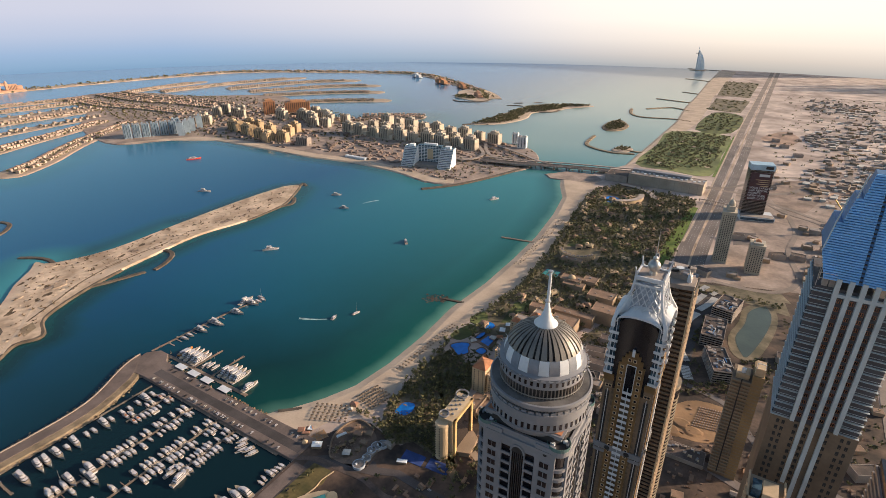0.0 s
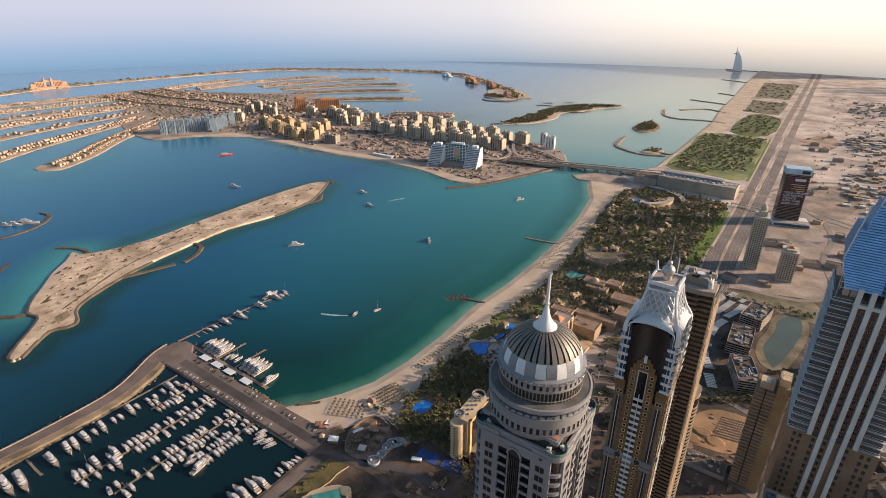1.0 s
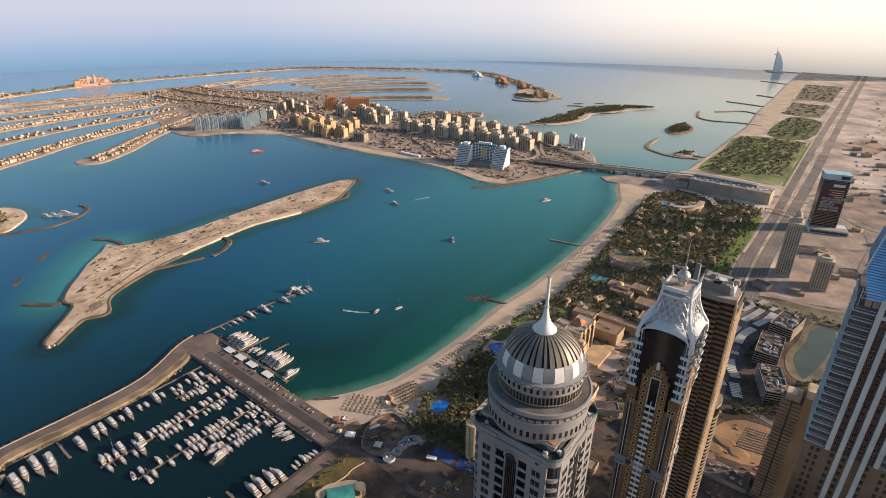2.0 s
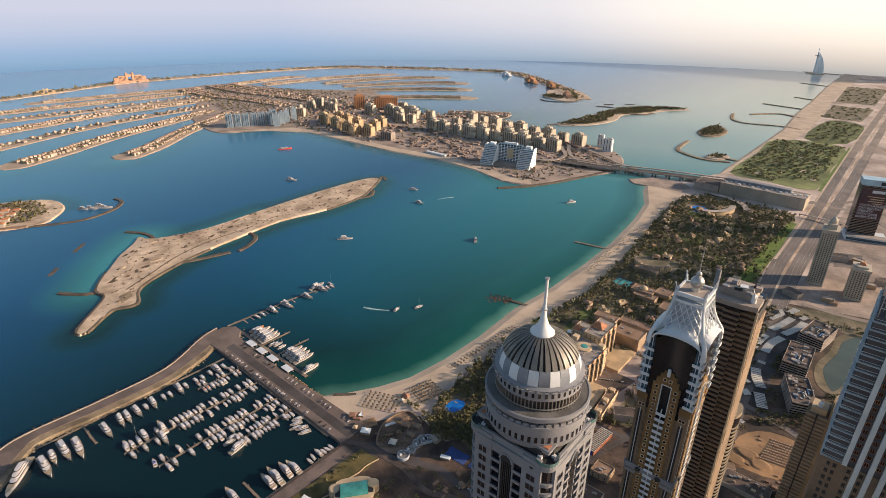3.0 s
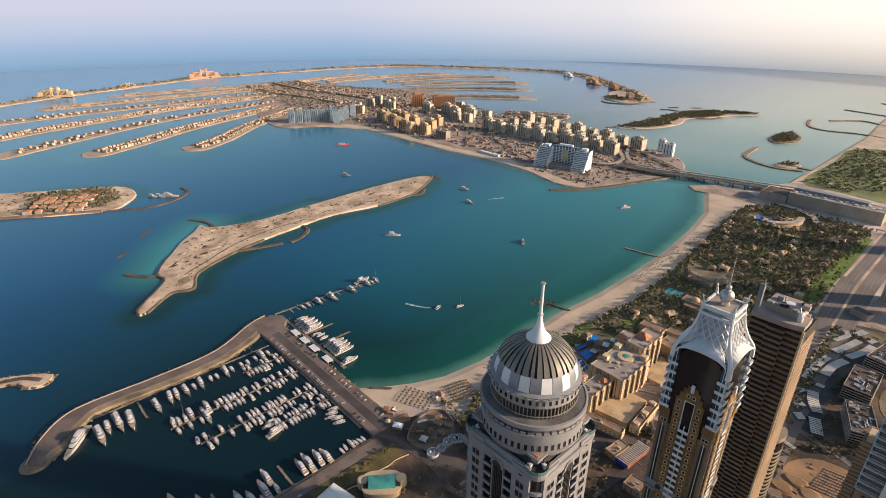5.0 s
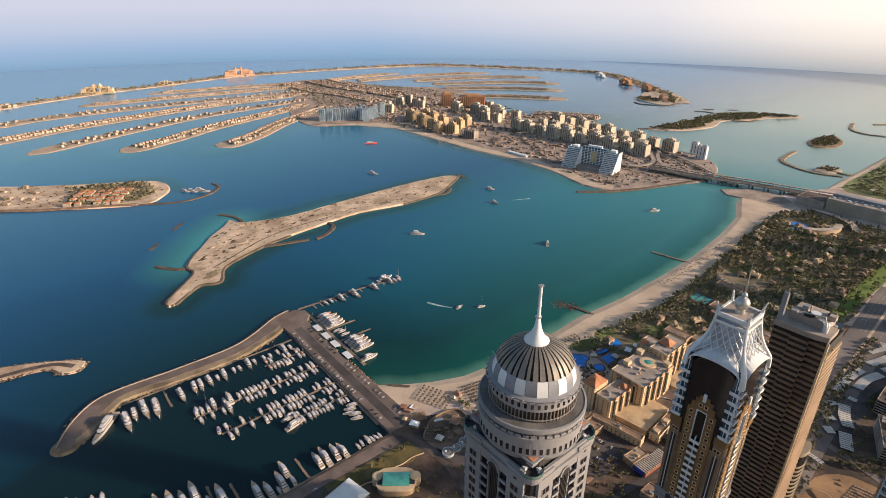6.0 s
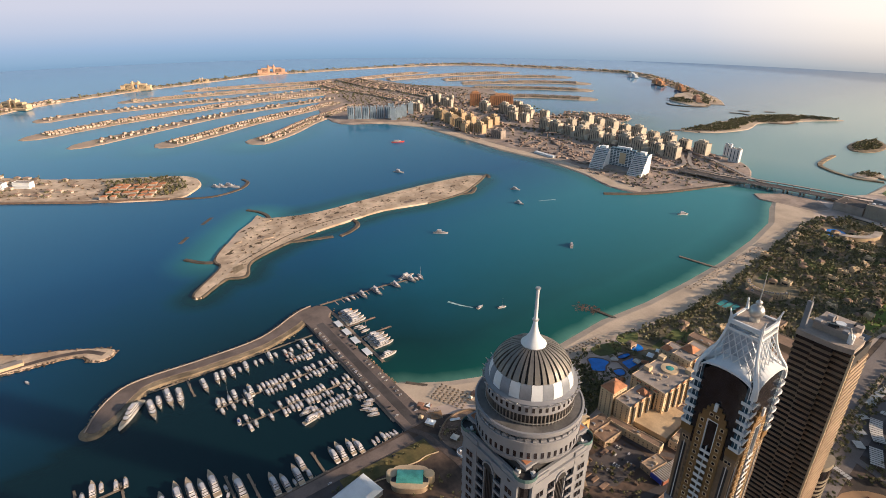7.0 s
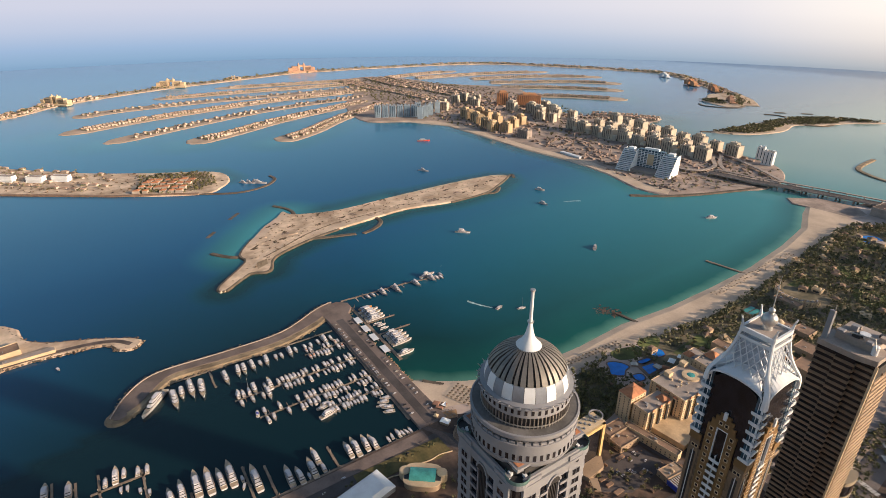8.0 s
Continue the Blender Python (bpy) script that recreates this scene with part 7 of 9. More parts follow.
for k in range(130):
    x, y = rt.choice(((rt.gauss(-352, 5), rt.gauss(341, 5)), (rt.gauss(-338, 7), rt.gauss(350, 8)), (rt.gauss(-381, 5), rt.gauss(347, 4))))
    tables.lathe([(0.1, 2.3), (0.1, 3.0), (0.8, 3.02), (0.8, 3.1)], 6, x, y)
solid("garden_tables", tables, M_WOOD, "small tables in the restaurant gardens", "tables", kind="stuff")
t = thing("round_restaurant", "grey restaurant with round white-rimmed terraces", "building", loc=(-313, 352, 2.1), rz=0)
for x, y, r in ((0, -16, 7), (1, -4, 5), (-1, 8, 5.5), (0, 16, 6.5), (4, 22, 6)):
    part("terrace_rim", Geo().lathe([(r, 0), (r, 3.6), (r - 0.6, 3.6), (r - 0.6, 3)], 28, x, y, cap=False), M_LATTICECORE, t)
    part("roof", Geo().lathe([(r - 0.7, 2.4), (r - 0.7, 3)], 28, x, y), M_FINGREY, t)
for k in range(11):
    part("roof_unit", Geo().box(-3 + (k * 37 % 5), -19 + 3.9 * k, 2.9, -1.2 + (k * 37 % 5), -17.2 + 3.9 * k, 4.6), (M_WHITE, M_CONCRETE, M_LIGHTGREY)[k % 3], t)
part("body", Geo().prism(rect(-4, -14, 5, 20), 0, 2.95), M_CONCRETE, t)
part("kitchen_block", Geo().box(6, 22, 0, 16, 31, 5.5), M_CONCRETE, t)
slab("street", ribbon(smooth_line([(-384, 306), (-358, 319), (-322, 322), (-297, 324), (-262, 318), (-235, 330), (-170, 352)], 6), 7), 1.2, 2.33, M_PAVING, "paved street behind the quay", "road")
solid("lawn_wall", Geo().prism(ccw(ribbon(smooth_line([(-331, 315), (-334, 300), (-333, 288), (-335, 272), (-331, 255), (-336, 240), (-339, 205)], 6), 0.9)), 2.0, 3.2), M_CREAM, "low cream wall between lawn and hall", "wall", kind="structure")
t = thing("waterfront_hall", "waterfront hall with curved green glass roof", "building", loc=(-314, 265, 2.0), rz=-38)
part("body", Geo().prism([(15 * math.cos(a) * abs(math.cos(a)) ** -0.45, 20 * math.sin(a) * abs(math.sin(a)) ** -0.35) for a in [math.pi * (2 * k + 1) / 32 for k in range(32)]], 0, 8), M_CREAMSTONE, t)
part("roof_edge", Geo().prism([(16 * math.cos(a) * abs(math.cos(a)) ** -0.45, 21 * math.sin(a) * abs(math.sin(a)) ** -0.35) for a in [math.pi * (2 * k + 1) / 32 for k in range(32)]], 8, 9), M_CREAM, t)
for y in (-16.5, 16.5):
    part("sunken_roof", Geo().box(-7, y - 3, 9, 7, y + 3, 9.3), M_DARK, t)
vault = Geo()
for k in range(11):
    a = math.pi * k / 10
    vault.v += [(-9 * math.cos(a), -14, 9 + 4 * math.sin(a)), (-9 * math.cos(a), 14, 9 + 4 * math.sin(a))]
vault.f = [(2 * k, 2 * k + 2, 2 * k + 3, 2 * k + 1) for k in range(10)] + [tuple(range(0, 22, 2)), tuple(range(21, 0, -2))]
part("green_roof", vault, M_POOLGREEN, t, "barrel roof of green glass")
for y in (-20, 20):
    part("end_drum", Geo().lathe([(6, 0), (6, 10), (5, 10.5)], 24, -4, y), M_CREAM, t)
t = thing("white_hall", "large white tensioned-roof hall behind the quay", "hall", loc=(-326, 196, 2.0), rz=12)
part("roof", Geo().prism(rect(-16, -36, 16, 36), 7, 11, 0.72), M_WHITE, t)
part("body", Geo().box(-15.5, -35.5, 0, 15.5, 35.5, 7), M_LIGHTGREY, t)
for a, b, lab in (((-386, 717), (-432, 709), "short dark rock groyne on the beach"), ((-385, 1026), (-466, 1013), "timber jetty into the bay"), ((-458, 352), (-436, 372), "short rock groyne beside the pier")):
    slab("jetty", ribbon([a, b], 5), -1, 1.6, M_DARKROCK if "rock" in lab else M_WOOD, lab, "jetty", kind="")
rocks("armour_rocks", [[(-424, 713), (-436, 706), (-447, 702), (-455, 692)]], 2.6, 620, "dark rocks at the end of the groyne", 8, 6.0, -0.9)
for line in ([(-605, 2135), (-590, 1990), (-543, 1934), (-467, 1905), (-400, 1925)], [(-470, 1990), (-440, 1965), (-380, 1960)], [(-636, 2843), (-600, 2700), (-530, 2645), (-411, 2673), (-330, 2650)], [(-571, 2884), (-469, 2988), (-380, 2930)],
             [(-520, 3600), (-430, 3560)], [(-760, 5050), (-480, 5000)], [(-620, 4300), (-450, 4230)], [(-600, 3250), (-415, 3200)]):
    slab("groyne", ribbon(smooth_line(line, 5), 12), -1.5, 3.0, M_ROCK, "dark rock groyne in the sea", "groyne", flare=3)
ISLE = [(-1125, 2066), (-1122, 2200), (-1112, 2400), (-1098, 2600), (-1015, 2742), (-930, 2792), (-826, 2814), (-840, 2780), (-905, 2680), (-952, 2545), (-1008, 2460), (-978, 2310), (-1020, 2150)]
slab("wooded_island", ISLE, -1.5, 2.4, M_SAND, "low island with trees", "island", flare=6, step=4)
woods("island_trees", offset(ccw(ISLE), -9), 10, 8, 7, 24, 1.6, 31, "dark trees covering the island", M_TREE,
      holes=[[(-1016, 2290), (-970, 2290), (-970, 2470), (-1025, 2470)], [(-930, 2660), (-890, 2660), (-880, 2720), (-925, 2720)], [(-1110, 2330), (-1085, 2330), (-1085, 2380), (-1110, 2380)]])
for line in ([(-1200, 2590), (-1165, 2612), (-1119, 2610)], [(-1198, 2672), (-1165, 2700)], [(-1116, 2744), (-1084, 2772)], [(-985, 2500), (-935, 2540), (-925, 2600)], [(-1150, 2040), (-1120, 2075), (-1060, 2105)]):
    slab("groyne", ribbon(smooth_line(line, 5), 9), -1.5, 2.6, M_DARKROCK, "low rock breakwater round the wooded island", "groyne", flare=3)
ISLET = [(-630, 2325), (-633, 2454), (-597, 2507), (-542, 2409), (-543, 2300), (-589, 2258)]
slab("wooded_island", ISLET, -1.5, 2.4, M_ROCK, "small rocky islet with trees", "island", flare=5, step=4)
woods("island_trees", offset(ccw(ISLET), -8), 9, 8, 5, 26, 1.3, 32, "dark trees on the islet")
slab("wooded_island", [(-480, 1935), (-430, 1940), (-425, 2000), (-470, 2010)], -1.5, 2.4, M_SAND, "small islet behind the groyne", "island", flare=5, step=4)
woods("island_trees", [(-476, 1940), (-434, 1944), (-430, 1996), (-468, 2004)], 8, 7, 4, 24, 1.2, 33, "trees on the small islet")

# highway and roads inland
# labels with dusty get the asphalt whose colour is paled for haze
def road(line, width, label, z=2.4):
    slab("road", ribbon(smooth_line(line, 6), width), 1.2, z, M_HAZEROAD if "dusty" in label else M_HIGHWAY, label, "road")


road([(-69, 490), (-86, 700), (-98, 1000), (-108, 1200), (-108, 1500), (-112, 1900), (-114, 2250)], 26, "asphalt carriageway of the coast highway")
road([(-114, 2250), (-116, 2600), (-116, 3600), (-116, 5200)], 24, "dusty far carriageway of the coast highway, paled for haze")
road([(-38, 490), (-56, 700), (-70, 1000), (-76, 1200), (-74, 1500), (-72, 1900), (-73, 2250)], 26, "asphalt carriageway of the coast highway")
road([(-73, 2250), (-74, 2600), (-76, 3600), (-78, 5200)], 24, "dusty far carriageway of the coast highway, paled for haze")
slab("median", ribbon(smooth_line([(-53, 490), (-71, 700), (-84, 1000), (-92, 1200), (-91, 1500), (-92, 1900), (-95, 2600), (-96, 3600), (-97, 5200)], 6), 4), 1.2, 2.55, M_DRY, "sandy median strip of the highway", "verge")
for line in ([(-118, 1200), (-118, 1500), (-122, 1900), (-129, 2600), (-129, 3600)],):
    slab("pavement", ribbon(smooth_line(line, 6), 5), 1.2, 2.5, M_SAND, "pale footpath along the highway", "pavement")
LANES = Geo()
for base in (-1, 1):
    for lane in (-1, 0, 1):
        for k in range(130):
            y = 1000 + 12 * k
            if y < 2500:
                x = (-108 if base < 0 else -75) + lane * 6.2 + (0 if y > 1200 else (1200 - y) * 0.05)
                LANES.box(x - 0.14, y, 2.405, x + 0.14, y + 5, 2.43)
solid("lane_marks", LANES, M_WHITE, "white dashed lane marks on the highway", "road marking", kind="stuff")
road([(-130, 1655), (-60, 1640), (60, 1700), (180, 1900), (420, 2050), (900, 2100)], 16, "dusty road curving inland, paled for haze", 2.45)
road([(-60, 1560), (40, 1580), (160, 1500), (300, 1480), (700, 1500)], 12, "dusty road curving inland, paled for haze", 2.47)
road([(60, 1560), (90, 1400), (80, 1250), (100, 1120), (60, 1040), (-40, 1030)], 11, "dusty road round the apartment towers, paled for haze", 2.49)
road([(-60, 690), (-20, 680), (30, 660), (70, 600), (160, 560)], 9, "asphalt road past the offices", 2.46)
road([(-70, 560), (0, 545), (80, 520), (200, 500)], 12, "asphalt road below the towers", 2.5)
road([(200, 700), (210, 1200), (220, 1800), (236, 2700)], 14, "straight dusty inland road, paled for haze", 2.43)
for k in range(9):
    road([(130, 1700 + 260 * k), (600, 1730 + 262 * k), (1500, 1760 + 270 * k)], 9, "dusty inland street, paled for haze", 2.51)
road([(-135, 1634), (-64, 1695), (-4, 1812), (58, 1879), (122, 1903), (201, 1917), (330, 1900)], 12, "dusty ramp curving away from the highway, paled for haze", 2.53)
road([(-20, 1625), (6, 1603), (63, 1528), (120, 1495), (190, 1440)], 9, "dusty lane past the banner tower, paled for haze", 2.55)
slab("field", smooth_line([(8, 1770), (70, 1845), (128, 1868), (143, 1701), (101, 1545), (45, 1590)], 4, True), 1.2, 2.3, M_SITE, "brown trampled field inland", "ground")
slab("field", [(160, 1890), (204, 1885), (330, 1870), (320, 1720), (197, 1715), (162, 1672)], 1.2, 2.33, M_ROOFBROWN, "reddish fenced building yard", "ground")
slab("field", smooth_line([(-41, 2452), (32, 2625), (90, 2510), (53, 2342), (-6, 2368)], 5, True), 1.2, 2.3, M_ROOFBROWN, "reddish round field inland", "ground")
slab("car_lot", [(-28, 1321), (14, 1338), (16, 1266), (-23, 1238)], 1.2, 2.4, M_HIGHWAY, "grey paved lot behind the stone tower", "ground")
slab("sand_lot", [(-35, 622), (-9, 654), (36, 652), (30, 612), (14, 579), (-29, 576)], 1.3, 2.35, M_ORANGESAND, "orange sand building lot", "ground", step=3)
lot = solid("lot_piles", Geo().box(-12, 622, 2.3, -9, 625, 3.6), M_SITE, "rows of short concrete piles in the sand", "piles", kind="stuff")
gp = Geo()
for i in range(14):
    for j in range(9):
        x, y = -8 + 2.9 * i + 0.5 * j, 600 + 5 * j + 0.5 * i
        if -10 < x < 32 and 594 < y < 646:
            gp.box(x, y, 2.3, x + 1.3, y + 2.4, 3.3)
lot.data = gp.mesh("lot_piles", M_SITE)
for x0, y0, z in ((-28, 580, 1.2), (-20, 598, 1.6), (-6, 590, 1.0)):
    slab("sand_mound", [(x0 + 9 * math.cos(a) * (1 + 0.3 * math.sin(3 * a + x0)), y0 + 7 * math.sin(a)) for a in [math.pi * 2 * k / 14 for k in range(14)]], 2.0, 2.4 + z, M_ORANGESAND, "low heap of orange sand", "ground", flare=4, kind="")
block("parking_deck", "long low parking deck with planted roof strips", -31, 532, 14, 556, 5, M_CONCRETE, M_PAVING, "car park", storeys=False, units=14)
slab("car_park", [(-72, 700), (-78, 965), (-10, 985), (-8, 900), (-34, 860), (-30, 700)], 1.2, 2.32, M_ASPHALT, "asphalt car park with canopies", "car park")
slab("lawn", [(-70, 990), (80, 1010), (90, 960), (0, 975)], 1.3, 2.3, M_SCRUB, "dry scrub beside the car park", "lawn")
slab("lawn", [(-60, 1005), (70, 1050), (90, 1010), (-50, 990)], 1.3, 2.28, M_SCRUB, "dry scrub beside the road", "lawn")
slab("bank", [(22, 955), (55, 990), (72, 945), (68, 875), (48, 790), (20, 792), (8, 840), (18, 900)], 1.3, 2.4, M_SCRUB, "sandy bank of the pond", "ground", step=3)
slab("pond", [(30, 942), (51, 974), (63, 940), (58, 881), (40, 800), (30, 801), (18, 843), (27, 895)], 1.5, 2.52, M_POND, "still grey-green pond", "water", step=4)

# long mall at the head of the bridge
t = block("mall", "long beige mall with blank wall and rooftop plant", -330, 1560, -130, 1612, 30, M_MALL, M_CONCRETE, "shopping mall", storeys=False, rz=-2)
for k in range(10):
    part("panel_joint", Geo().box(-94 + 20 * k, -26.3, 0, -93 + 20 * k, -26, 30), M_CONCRETE, t)
for k in range(18):
    part("roof_light", Geo().box(-95 + 11 * k, -12 + 8 * (k % 3), 30, -89 + 11 * k, -6 + 8 * (k % 3), 32.5), M_WHITE, t)
part("attic", Geo().box(-98, 6, 30, 60, 24, 37), M_LIGHTGREY, t)
block("parking_deck", "layered concrete parking deck beside the mall", -395, 1560, -332, 1620, 20, M_CONCRETE, M_PAVING, "car park", rz=-2)
slab("road", ribbon([(-132, 1510), (-90, 1508), (-38, 1496)], 4), 7.5, 9.0, M_CONCRETE, "footbridge over the highway", "bridge")
for x, y in ((-130, 1510), (-91, 1508), (-45, 1497)):
    solid("bridge_pier", Geo().box(x - 1, y - 1, 2, x + 1, y + 1, 7.5), M_CONCRETE, "concrete pier of the footbridge", "bridge pier", "footbridge piers")

# causeway bridge to the palm island
BR = smooth_line([(-300, 1668), (-401, 1640), (-545, 1606), (-690, 1560), (-800, 1540)], 8)
t = thing("causeway_bridge", "long low concrete road bridge to the island", "bridge")
part("deck", Geo().prism(ccw(ribbon(BR, 30)), 9.5, 11.5), M_CONCRETE, t)
part("roadway", Geo().prism(ccw(ribbon(BR, 26)), 11.5, 11.6), M_ASPHALT, t)
for s in (-1, 1):
    part("parapet", Geo().prism(ccw(ribbon([(x + s * 3.5, y + s * 14.4) for x, y in BR], 0.8)), 11.5, 12.8), M_CONCRETE, t)
part("rail_deck", Geo().prism(ccw(ribbon([(x + 7, y + 26) for x, y in BR], 8)), 14.5, 16.5), M_CONCRETE, t, "monorail beam deck")
for k in range(1, len(BR) - 1, 2):
    x, y = BR[k]
    for s in (-8, 8):
        part("pier", Geo().box(x - 1.5 + s * 0.25, y - 3 + s, -2, x + 1.5 + s * 0.25, y + 3 + s, 9.5), M_CONCRETE, t)
    part("rail_pier", Geo().box(x + 6, y + 24, -2, x + 8, y + 28, 14.5), M_CONCRETE, t)
for k, line in enumerate(([(-900, 1720), (-877, 1684), (-831, 1619), (-827, 1551), (-860, 1514), (-960, 1510)], [(-640, 1560), (-720, 1540), (-800, 1500), (-900, 1510), (-1100, 1560), (-1400, 1560), (-1700, 1520), (-2100, 1500)],
                          [(-930, 1800), (-885, 1744), (-850, 1680), (-795, 1611), (-701, 1552), (-620, 1575)], [(-1000, 1800), (-860, 1760), (-730, 1696), (-640, 1640), (-560, 1612)], [(-760, 1470), (-700, 1500), (-660, 1555)])):
    flat = k in (1, 4)
    slab("flyover", ribbon(smooth_line(line, 8), 24 if k == 1 else 12), 2.0 if flat else 7.0, 3.2 if flat else 9.2, M_HAZEROAD if k == 1 else M_CONCRETE, "curving concrete road ramp on the island", "road")
    if not flat:
        for j, (x, y) in enumerate(smooth_line(line, 3)):
            solid("ramp_pier", Geo().box(x - 1.4, y - 1.4, 2, x + 1.4, y + 1.4, 7), M_CONCRETE, "concrete pier under a road ramp", "bridge pier", "road ramp piers")
slab("groyne", ribbon(smooth_line([(-806, 1204), (-751, 1277), (-709, 1368), (-671, 1483), (-650, 1550)], 6), 9), -1.5, 3.2, M_DARKROCK, "dark rock edge at the tip of the island", "groyne", flare=3)
slab("headland", [(-568, 1526), (-539, 1496), (-497, 1502), (-414, 1508), (-400, 1560), (-440, 1600), (-520, 1590)], -1.5, 2.3, M_ISLEGROUND, "paved headland under the bridge", "ground", flare=4)

# woods of the shore
HOLES = [rect(-362, 655, -328, 708), rect(-340, 655, -286, 695), rect(-360, 1362, -300, 1432), rect(-282, 1380, -240, 1462), rect(-336, 1492, -304, 1535), rect(-250, 1188, -212, 1214), rect(-300, 1265, -262, 1290), rect(-336, 972, -252, 1056), rect(-325, 880, -285, 922), rect(-280, 515, -196, 640)]
woods("resort_trees", RESORT, 9.4, 6.0, 4.8, 30, 1.0, 41, "dense olive green resort trees and palms", M_HAZETREE, holes=[[(-310, 690), (-318, 760), (-285, 800), (-262, 770), (-270, 700)], [(-148, 1000), (-128, 1000), (-122, 1460), (-138, 1460)]] + HOLES)
woods("resort_palms", RESORT, 15, 9.5, 4.0, 20, 1.2, 42, "date palms among the resort houses", M_PALM, z0=4.0, holes=HOLES)
woods("garden_trees", GROVE, 6.0, 7.0, 4.6, 40, 0.85, 43, "dense dark garden trees behind the beach", holes=[rect(-334, 425, -310, 456)])
woods("beach_palms", [(-352, 465), (-357, 522), (-360, 604), (-352, 690), (-338, 790), (-330, 897), (-337, 1019), (-356, 1201), (-372, 1380), (-364, 1380), (-346, 1201), (-328, 1019), (-320, 897), (-326, 790), (-340, 690), (-350, 604), (-346, 522), (-342, 465)], 8, 8.5, 3.8, 24, 1.0, 44, "row of palms behind the beach", M_PALM, z0=3.5)
woods("golf_trees", [(-360, 1810), (-356, 2100), (-356, 2380), (-152, 2400), (-142, 1880), (-260, 1785)], 17, 5, 8, 26, 1.6, 45, "scattered trees on the golf course", M_HAZETREE)
for o, seed in (([(-310, 3020), (-160, 3010), (-150, 3420), (-320, 3440)], 47), ([(-330, 3560), (-160, 3560), (-160, 4300), (-360, 4280)], 49)):
    slab("park", o, 1.4, 2.3, M_SCRUB, "planted ground of the hotels along the far shore", "lawn")
    woods("park_trees", o, 44, 5, 9, 22, 1.9, seed, "scattered trees of the far shore hotels", M_HAZETREE)
woods("park_trees", [(-286, 2480), (-150, 2480), (-140, 2900), (-270, 2950)], 27, 6, 8, 26, 1.7, 46, "scattered trees in the seaside park", M_HAZETREE)
woods("street_trees", [(-352, 40), (-352, 316), (-345, 316), (-345, 40)], 9, 5.5, 2.8, 40, 0.6, 47, "row of small street trees behind the quay", M_PALM)
woods("street_trees", [(-250, 410), (-205, 412), (-150, 395), (-110, 330), (-230, 352)], 11, 6, 4, 44, 0.7, 48, "small trees beside the car park")
woods("street_trees", [(-60, 985), (80, 1005), (80, 975), (-50, 965)], 10, 5, 4, 26, 0.9, 49, "low scrub trees beside the road")
woods("inland_scrub", [(20, 1700), (1400, 1750), (1800, 3800), (0, 3800)], 58, 4, 9, 9, 1.7, 50, "scattered dusty inland scrub, paled for haze", M_HAZETREE)
tree = thing("tree", "small leafy tree beside the car park", "tree", "car park trees", (-235, 470, 2.3))
part("trunk", Geo().lathe([(0.3, 0), (0.22, 1.6), (0.15, 3.2)], 8).beam((0, 0, 2.0), (1.2, 0.6, 4.0), 0.14).beam((0, 0, 2.3), (-1.0, 0.9, 4.2), 0.14).beam((0, 0, 2.2), (0.1, -1.3, 4.0), 0.14), M_TRUNK, tree)
me = leaf_cloud(np.zeros(1), np.zeros(1), 5.5, 4.2, 190, 0.5, 60, 0.6)
me.materials.append(M_TREE)
part("crown", me, M_TREE, tree)
for x, y in ((-228, 462), (-222, 478), (-210, 470), (-196, 452), (-188, 470), (-205, 432), (-214, 424), (-222, 438), (-176, 500), (-186, 488), (-232, 500), (-244, 486), (-160, 480), (-150, 404), (-168, 412), (-186, 402), (-205, 398), (-140, 385)):
    copy_thing(tree, pose(x, y, 2.3, 0, 0, x * 7 % 360))


# cars
def car_kind(name, label, paint):
    t = thing(name, label, "car", "cars parked and on the roads")
    part("body", Geo().prism([(-2.2, -0.9), (1.9, -0.9), (2.2, -0.6), (2.2, 0.6), (1.9, 0.9), (-2.2, 0.9)], 0.35, 0.95, 0.97).box(-1.2, -0.62, 1.5, 0.45, 0.62, 1.56), paint, t)
    part("cabin", Geo().prism(rect(-1.7, -0.8, 0.9, 0.8), 0.95, 1.5, 0.8), M_GLASS, t)
    w = Geo().lathe([(0.33, -0.95), (0.33, 0.95)], 10).moved(pose(0, 0, 0.33, 90, 0, 0)).mesh("wheel_pair", M_DARK)
    for x in (-1.4, 1.4):
        part("wheel_pair", w, M_DARK, t).matrix_basis = pose(x, 0, 0)
    return t


CARS = [car_kind("car", "white car on the asphalt", M_HULL), car_kind("car", "silver car on the asphalt", M_STEEL), car_kind("car", "dark car on the asphalt", M_DARK), car_kind("car", "pale grey car on the asphalt", M_SHADE)]
spots = []
for k in range(12):
    for r in range(4):
        spots.append((-222 + 3.1 * k + r * 2, 446 + 13 * r + 0.4 * k, 90 + 8))
for k in range(14):
    spots.append((-66 + rng.uniform(-4, 30), 700 + 19 * k, 70))
for k in range(16):
    spots.append((-250 + 11 * k, 346 + rng.choice((-3, 3)), 5))
for k in range(8):
    spots.append((-210 + 4 * k, 612 + 2 * k, 20))
for k in range(88):
    spots.append((-655 + 3.0 * k, 307.5 if k % 3 else 331.5, 90))
for k in range(50):
    spots.append((rng.choice((-113, -107, -101, -79, -73, -67)), 1000 + 30 * k + rng.uniform(-10, 10), 90))
for k in range(12):
    spots.append((rng.choice((-363, -356)), 20 + 25 * k, 90))
used = set()
for x, y, a in spots:
    if rng.random() < 0.52:
        continue
    j = rng.choice((0, 0, 0, 1, 1, 2, 2, 3))
    m = pose(x + rng.uniform(-0.4, 0.4), y + rng.uniform(-0.4, 0.4), 3.07 if 300 < y < 340 and x < -384 else 2.42, 0, 0, a + rng.choice((0, 180)))
    if j in used:
        copy_thing(CARS[j], m)
    else:
        CARS[j].matrix_basis = m
        used.add(j)

